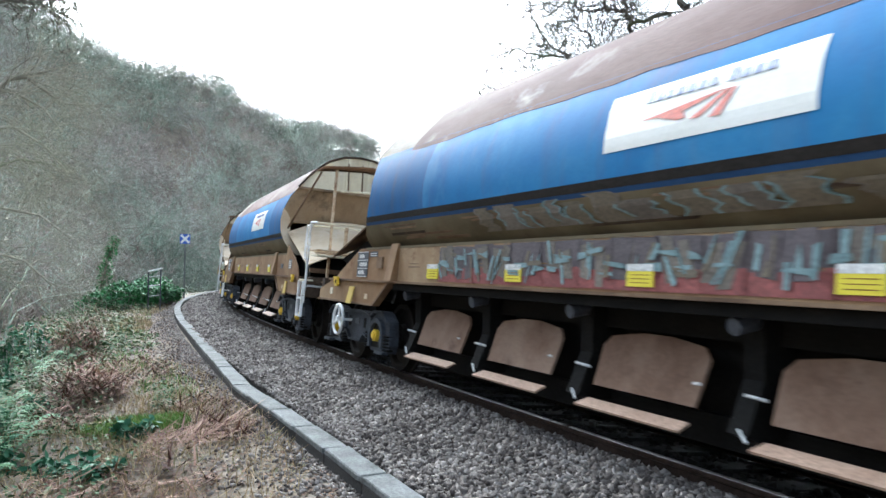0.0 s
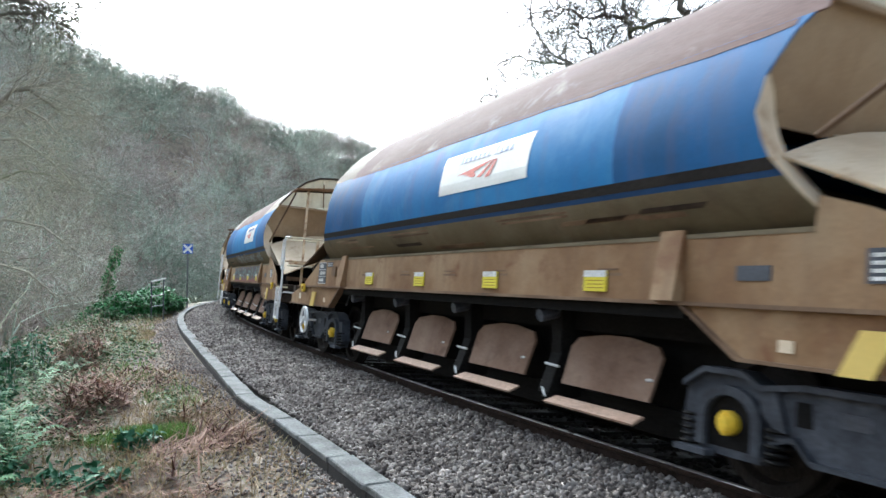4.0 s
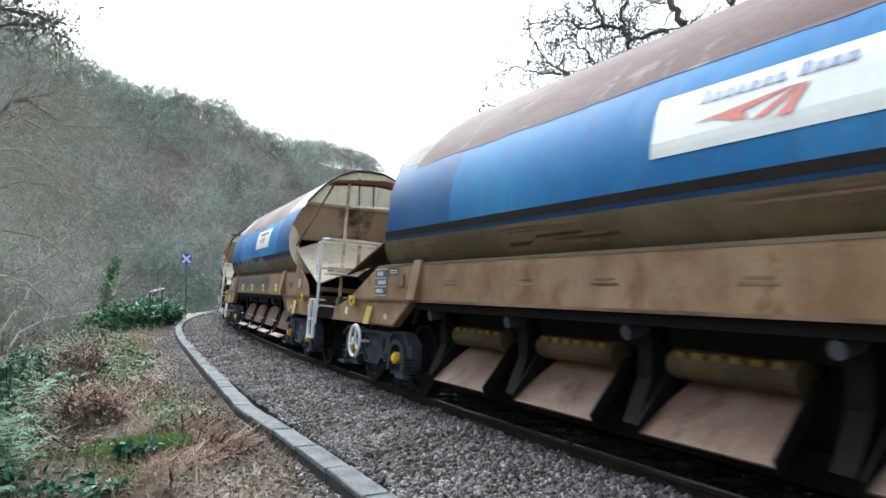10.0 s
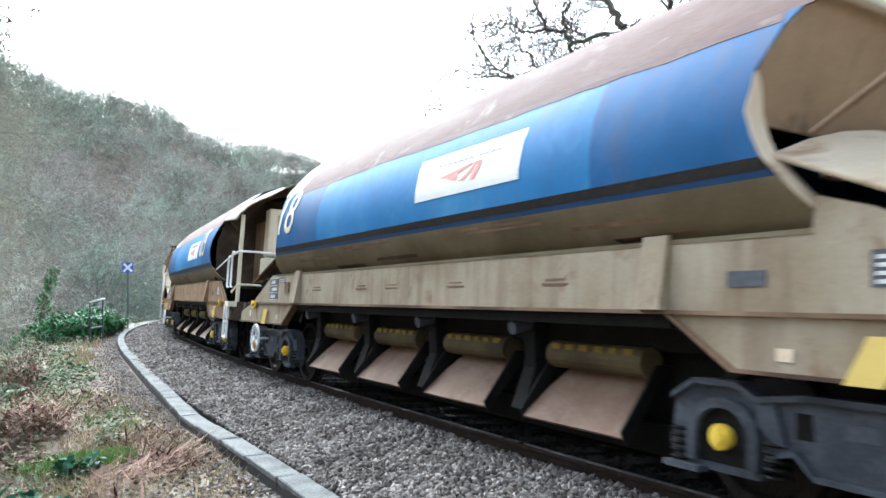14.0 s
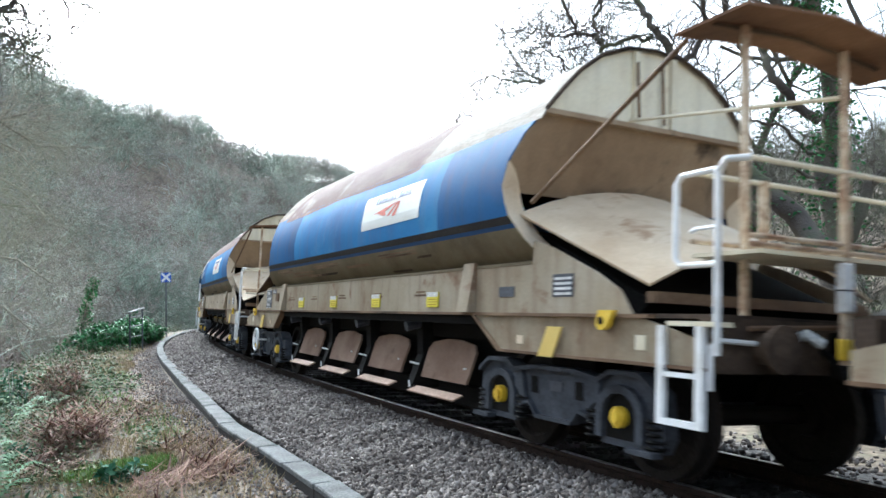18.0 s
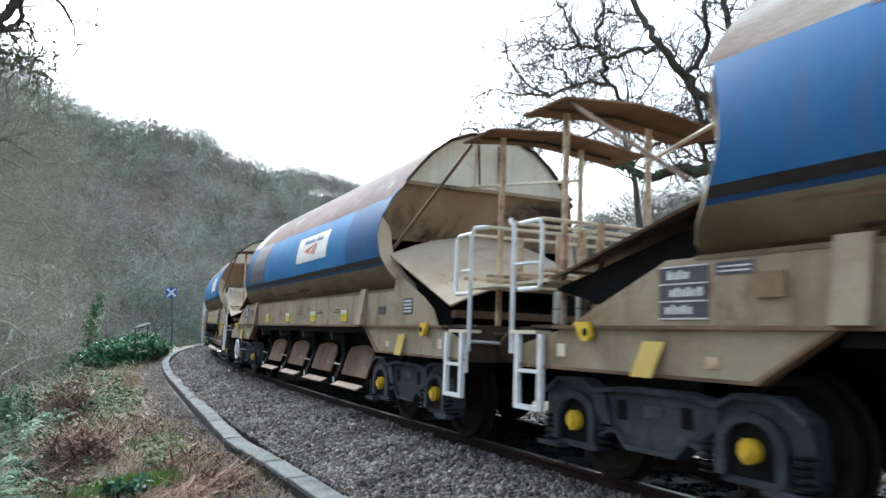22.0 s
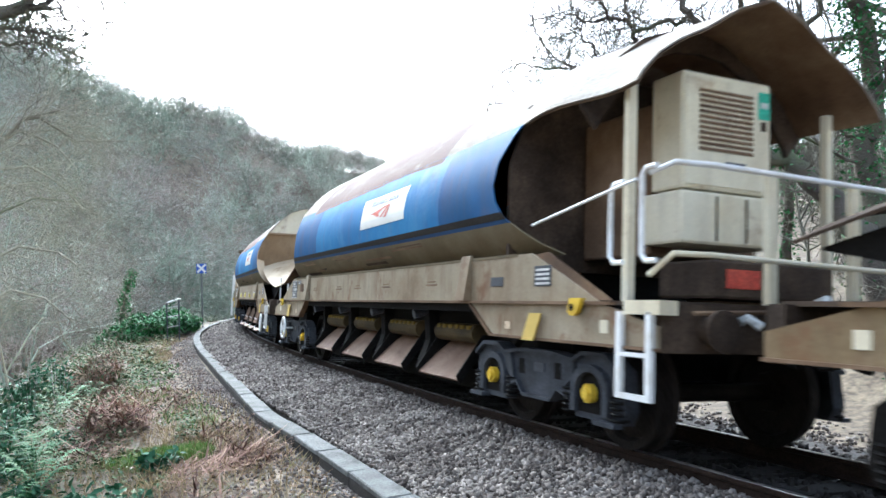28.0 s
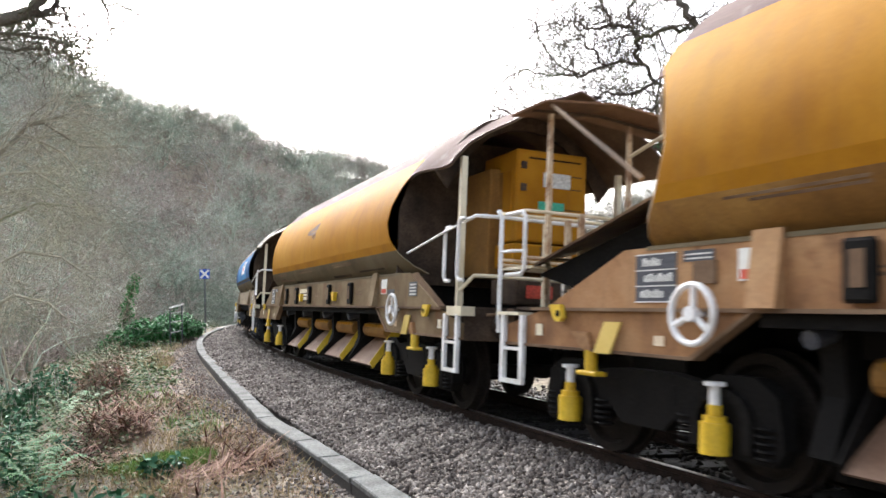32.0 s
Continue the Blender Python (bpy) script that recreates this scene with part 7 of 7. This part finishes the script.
def build_verge_trees():
    """Pale, thin, many-branched bare trees on the slope below the verge."""
    k = 0
    for az, r, h, sd in ((33.5, 16.0, 6.5, 1), (30.6, 17.5, 6.0, 2), (35.0, 20.0, 8.0, 3), (28.0, 22.0, 6.5, 4), (31.5, 25.0, 8.5, 5), (28.6, 32.0, 9.0, 8), (33.0, 34.0, 11.0, 9), (29.8, 20.0, 5.0, 11), (26.6, 42.0, 10.0, 12), (30.2, 44.0, 12.0, 14), (32.5, 14.0, 4.0, 16)):
        b = aim(az, 0, r)
        b[2] = float(height(b[:1], b[1:2])[0]) - 0.1
        rg = np.random.default_rng(60 + sd)
        lm = []
        for j in range(3):
            w = np.array([rg.uniform(-1.3, 0.7), rg.uniform(-1.0, 1.0), 0.9])
            grow(rg, rg.normal(0, 0.3, 3) * [1, 1, 0], w, h * rg.uniform(0.75, 1.1), 0.027 * h / 7, 3, 0.25, 0.0, (10, 7, 4, 2), 0.58, 7, lm, 0, 0.045, 0.0035)
        ends = np.array([np.array(l[0])[[0, -1, len(l[0]) // 2]] for l in lm]) + b
        off = to_line(ends[:, :, 0], ends[:, :, 1])[1].reshape(-1, 3).min(1)
        lm = [l for l, o in zip(lm, off) if o > 6.0]
        tree("bare_tree", "thin bare tree with pale mossy branches below the verge", "bare trees below the verge", tuple(b), lm, M_TWIG3 if k % 2 else M_PALETWIG, 0, (6, 4, 3, 3))
        k += 1


def build_arching_tree():
    b = aim(36.0, 0, 12.5)
    b[2] = float(height(b[:1], b[1:2])[0]) - 0.1
    P = lambda az, el, r=12.0: aim(az, el, r) - b
    lm = [([np.zeros(3), P(36.2, 0, 12.5), P(35.4, 5, 12.3), P(35.0, 10, 12)], [0.12, 0.10, 0.08, 0.05], 0)]
    for sd, r0, pts in ((1, 0.05, [P(35.2, 7), P(33, 8.6), P(31.5, 10.2), P(30.2, 11.8), P(28.2, 12.5), P(25.7, 13.5, 12.6)]), (2, 0.04, [P(35.4, 5), P(33, 7.8), P(31.5, 8.6), P(29.8, 8.8), P(28.0, 7.7), P(26.6, 6.0)]),
                        (3, 0.032, [P(35.4, 5), P(33, 6.6), P(31.5, 7.4), P(29.9, 7.7), P(28.7, 7.8)]), (4, 0.03, [P(31.5, 10.2), P(30.3, 11.2), P(28.2, 10.2), P(27.0, 8.7)]),
                        (5, 0.035, [P(35.6, 3), P(33.2, 4.6), P(31.5, 5.8), P(29.5, 6.8), P(27.0, 6.5)]), (6, 0.03, [P(30.2, 11.8), P(29.2, 12.0), P(27.0, 10.6), P(23.8, 10.7, 12.6)]),
                        (7, 0.03, [P(35.6, 2), P(33, 2.2), P(30.5, 3.6), P(28.2, 3.2), P(26.2, 1.6)]), (8, 0.03, [P(35.8, 1), P(33, -0.4), P(31, 0.8), P(29, 0.2), P(27.4, -1.4)])):
        rad = [r0 + (0.009 - r0) * i / (len(pts) - 1) for i in range(len(pts))]
        lm.append((pts, rad, 1))
        rg = np.random.default_rng(700 + sd)
        for i in range(1, len(pts)):
            for k in range(5):
                w = (pts[i] - pts[i - 1]) / np.linalg.norm(pts[i] - pts[i - 1]) + rg.normal(0, 0.6, 3)
                grow(rg, pts[i - 1] + (pts[i] - pts[i - 1]) * rg.uniform(), w, rg.uniform(0.5, 1.2), max(0.006, rad[i] * 0.4), 2, 0.22, -0.02, (0, 0, 5, 4, 3), 0.62, 5, lm, 2, 0.0, 0.0035)
    tree("bare_tree", "bare tree with pale arching limbs below the verge", "bare trees below the verge", tuple(b), lm, M_PALETWIG)


def build_woods():
    """The far wooded hillside: many bare crowns and some evergreen ones."""
    rng = np.random.default_rng(77)
    temps = []
    for k in range(7):
        rg = np.random.default_rng(200 + k)
        lm = []
        grow(rg, (0, 0, 0), (rg.normal(0, 0.12), rg.normal(0, 0.12), 1), 0.72 * rg.uniform(0.9, 1.1), 0.014, 3, 0.2, 0.03, (12, 8, 3, 0), 0.6, 4, lm)
        lm = [(p, q, lv) if lv < 2 else ([p[0], p[1], p[-1]], [q[0], q[1], q[-1]], lv) if lv == 2 else ([p[0], p[-1]], [0.0022, 0.0012], lv) for p, q, lv in lm]
        temps.append(limbs_mesh(lm, (3, 3, 3)))
    n = 2900
    az, r = rng.uniform(3, 50, n), 45 + 215 * rng.uniform(0, 1, n) ** 0.8
    x, y = -r * np.sin(np.radians(az)), r * np.cos(np.radians(az))
    s, off = to_line(x, y)
    keep = (off > 16) & (rng.uniform(0, 1, n) < np.where((off > 78) & (off < 120), 1.0, np.where(r > 110, 0.5, 0.8)))
    x, y, r = x[keep], y[keep], r[keep]
    z = height(x, y)
    n = len(x)
    h = rng.uniform(5.5, 10.5, n) * rng.choice([0.75, 1.0, 1.2], n)
    pickk = (np.floor((waves(x, y, 6.0, 4) + 1) * 3.5 + rng.uniform(0, 3.0, n)).astype(int)) % 7
    pickk = np.where((r < 85) & (rng.uniform(0, 1, n) < 0.55), rng.choice([2, 5], n), pickk)
    for k, (v, f) in enumerate(temps):
        sel = pickk == k
        m = int(sel.sum())
        sz = h[sel][:, None] * np.array([[1.15, 1.15, 1.0]]) * rng.uniform(0.85, 1.15, (m, 1))
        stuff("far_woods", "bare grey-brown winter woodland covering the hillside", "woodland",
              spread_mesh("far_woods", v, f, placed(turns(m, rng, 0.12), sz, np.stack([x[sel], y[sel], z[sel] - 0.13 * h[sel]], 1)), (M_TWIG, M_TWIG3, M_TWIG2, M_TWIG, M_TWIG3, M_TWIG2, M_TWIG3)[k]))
    # ivied and evergreen crowns among them
    ms = []
    pick = rng.choice(n, 520, replace=False)
    for i in pick:
        c = 46
        o = rng.normal(0, 1, (c, 3)) * [0.22 * h[i], 0.22 * h[i], 0.26 * h[i]]
        ms.append(placed(turns(c, rng, 1.5), rng.uniform(0.22, 0.5, (c, 1)), np.array([x[i], y[i], z[i] + h[i] * rng.uniform(0.2, 0.42)]) + o))
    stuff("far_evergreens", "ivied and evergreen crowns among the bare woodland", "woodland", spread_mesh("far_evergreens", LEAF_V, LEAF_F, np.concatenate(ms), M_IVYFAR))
    # scrub on the bank across the line
    ms, ms2 = [], []
    rg = np.random.default_rng(99)
    v, f = temps[0]
    m = 560
    s, off = rg.uniform(-14, 70, m), -(5.5 + 38 * rg.uniform(0, 1, m) ** 1.3)
    xx, yy = line_points(s, off)
    zz = height(xx, yy)
    stuff("bank_scrub", "bare scrub on the bank behind the line", "scrub", spread_mesh("bank_scrub", v, f, placed(turns(m, rg, 0.4), rg.uniform(1.2, 4.0, (m, 1)) * [[1.3, 1.3, 1]], np.stack([xx, yy, zz - 0.1], 1)), M_SCRUB))
    for i in range(m):
        if i % 2:
            continue
        c = 70
        ms2.append(placed(turns(c, rg, 1.4), rg.uniform(0.07, 0.16, (c, 1)), np.array([xx[i], yy[i], zz[i] + 0.3]) + np.abs(rg.normal(0, 1, (c, 3))) * [0.5, 0.5, 0.45] - [0.25, 0.25, 0]))
    stuff("bank_bramble", "green bramble and ivy on the bank behind the line", "bramble", spread_mesh("bank_bramble", LEAF_V, LEAF_F, np.concatenate(ms2), M_BRAMBLE))


def build_small():
    # white cross on a blue plate, on a post
    b = aim(19.12, 0, 44.0)
    gz = float(height(b[:1], b[1:2])[0])
    zt = float(aim(19.12, 1.9, 44.0)[2])
    e = hollow("lineside_sign", "blue square sign with a white diagonal cross on a thin post", "sign")
    e.matrix_basis = pose(b[0], b[1], gz, 0, 0, 19)
    h = zt - gz
    part("post", Shape().box(-0.045, 0.045, -0.03, 0.03, -0.2, h + 0.2), M_CONC, e)
    plate = part("plate", Shape().box(-0.26, 0.26, -0.05, -0.031, h - 0.26, h + 0.26), mat("sign_blue", [(0.02, 0.08, 0.42), (0.03, 0.1, 0.5)], 4, 0.4, bump=0), e, "blue square plate")
    for sg in (1, -1):
        part("cross_bar", Shape().prism([(-0.25, h - 0.17 * sg), (-0.17, h - 0.25 * sg), (0.25, h + 0.17 * sg), (0.17, h + 0.25 * sg)], 1, -0.056 - 0.002 * sg, -0.051), M_WHITE, plate, "white diagonal bar")
    # small step rail beside the trough
    x, y, hd = on_line(28.0, 3.55)
    gz = float(height(np.array([x]), np.array([y]))[0])
    e = hollow("metal_railing", "short galvanised railing with cross bars beside the trough", "railing")
    e.matrix_basis = pose(x, y, gz, 0, 0, 25)
    for q in (-0.22, 0.22):
        part("post", Shape().tube([(q, 0, -0.1), (q, 0, 1.5 + 0.1 * (q > 0))], 0.025, 8), M_GREY, e)
    for z in (0.55, 0.95, 1.3):
        part("bar", Shape().tube([(-0.22, 0, z), (0.22, 0, z + 0.06)], 0.016, 6), M_PALE, e)
    part("top_bar", Shape().tube([(-0.25, 0, 1.5), (0.3, 0, 1.64)], 0.028, 8), M_WHITE, e, "pale top bar")
    # ivied leaning stump and ivy thicket
    rg = np.random.default_rng(41)
    b = aim(25.3, 0, 37.0)
    b[2] = float(height(b[:1], b[1:2])[0]) - 0.2
    tp = aim(23.6, 1.85, 36.5) - b
    lm = [([np.zeros(3), tp * 0.35 + [0.2, 0, 0], tp * 0.7, tp], [0.15, 0.12, 0.09, 0.04], 0)]
    t = tree("ivy_stump", "leaning dead trunk clothed in dark green ivy", "", tuple(b), lm, M_OAK)
    ivy_on(t, lm, rg, 1100, M_IVY, 0.09, 0.17, 0.16)
    for az, r, el, ww, sd in ((20.3, 36.5, -0.9, 0.8, 1), (21.2, 35.5, -0.35, 1.0, 2), (22.1, 34.5, -0.5, 1.0, 3), (22.9, 34.0, -0.75, 1.0, 4), (23.8, 33.5, -1.2, 0.9, 5), (24.7, 33.0, -1.7, 0.8, 6)):
        p = aim(az, el, r)
        s, off = (float(q[0]) for q in to_line(p[:1], p[1:2]))
        hh = float(p[2] - height(p[:1], p[1:2])[0])
        laurel(s, off, hh * 1.05, ww, 300 + sd, 2000, "ivy_thicket", "thicket of dark green ivy on the bank edge", M_IVY, (0.11, 0.2))
    for s, off, hh, ww, sd, n in ((11.4, 5.9, 0.95, 0.45, 1, 420), (12.6, 5.6, 1.05, 0.34, 2, 360), (10.0, 6.0, 0.8, 0.45, 11, 380), (9.0, 6.1, 0.75, 0.45, 12, 340), (8.0, 6.0, 0.6, 0.4, 14, 280), (12.2, 6.5, 0.8, 0.6, 3, 380), (7.0, 5.7, 0.4, 0.4, 4, 240),
                                  (4.5, 4.85, 0.22, 0.28, 5, 90), (4.2, 4.55, 0.16, 0.25, 6, 70), (5.35, 4.15, 0.2, 0.2, 7, 46), (6.2, 5.6, 0.3, 0.4, 8, 160), (7.9, 5.2, 0.28, 0.3, 9, 120), (14.0, 6.6, 0.9, 0.6, 10, 360), (5.0, 5.5, 0.3, 0.35, 15, 140)):
        laurel(s, off, hh, ww, sd, n)
    for s, off, sz, sd in ((5.3, 5.3, 0.5, 1), (4.6, 5.5, 0.4, 2), (7.0, 5.6, 0.42, 3), (12.2, 5.0, 0.4, 4), (16.0, 5.3, 0.5, 5), (8.6, 5.7, 0.5, 6), (10.4, 5.5, 0.6, 7), (11.6, 5.4, 0.55, 8), (6.1, 5.4, 0.5, 9)):
        fern(s, off, sz, sd)


build_stones()
build_verge()
build_oaks()
build_verge_trees()
build_arching_tree()
build_woods()
build_small()


# ======== what moves ========
def motions():
    times = [0.5 * k for k in range(65)]
    for no, w, sets in WAGONS:
        walk(w, [(t, wagon_pose(travel(t) + (8 - no) * PITCH)) for t in times])
        near = [0.12 * k for k in range(268) if 0.12 * k <= 32.0 and -14 < travel(0.12 * k) + (8 - no) * PITCH < 26]
        if not near:
            continue
        rows = ([0.0] if near[0] > 0 else []) + near + ([32.0] if near[-1] < 32 else [])
        for ws in sets:
            x = ws.matrix_basis.translation.x
            walk(ws, [(t, pose(x, 0, WHEEL_R, 0, math.degrees((travel(max(near[0], min(t, near[-1]))) + x) / WHEEL_R), 0)) for t in rows])


motions()
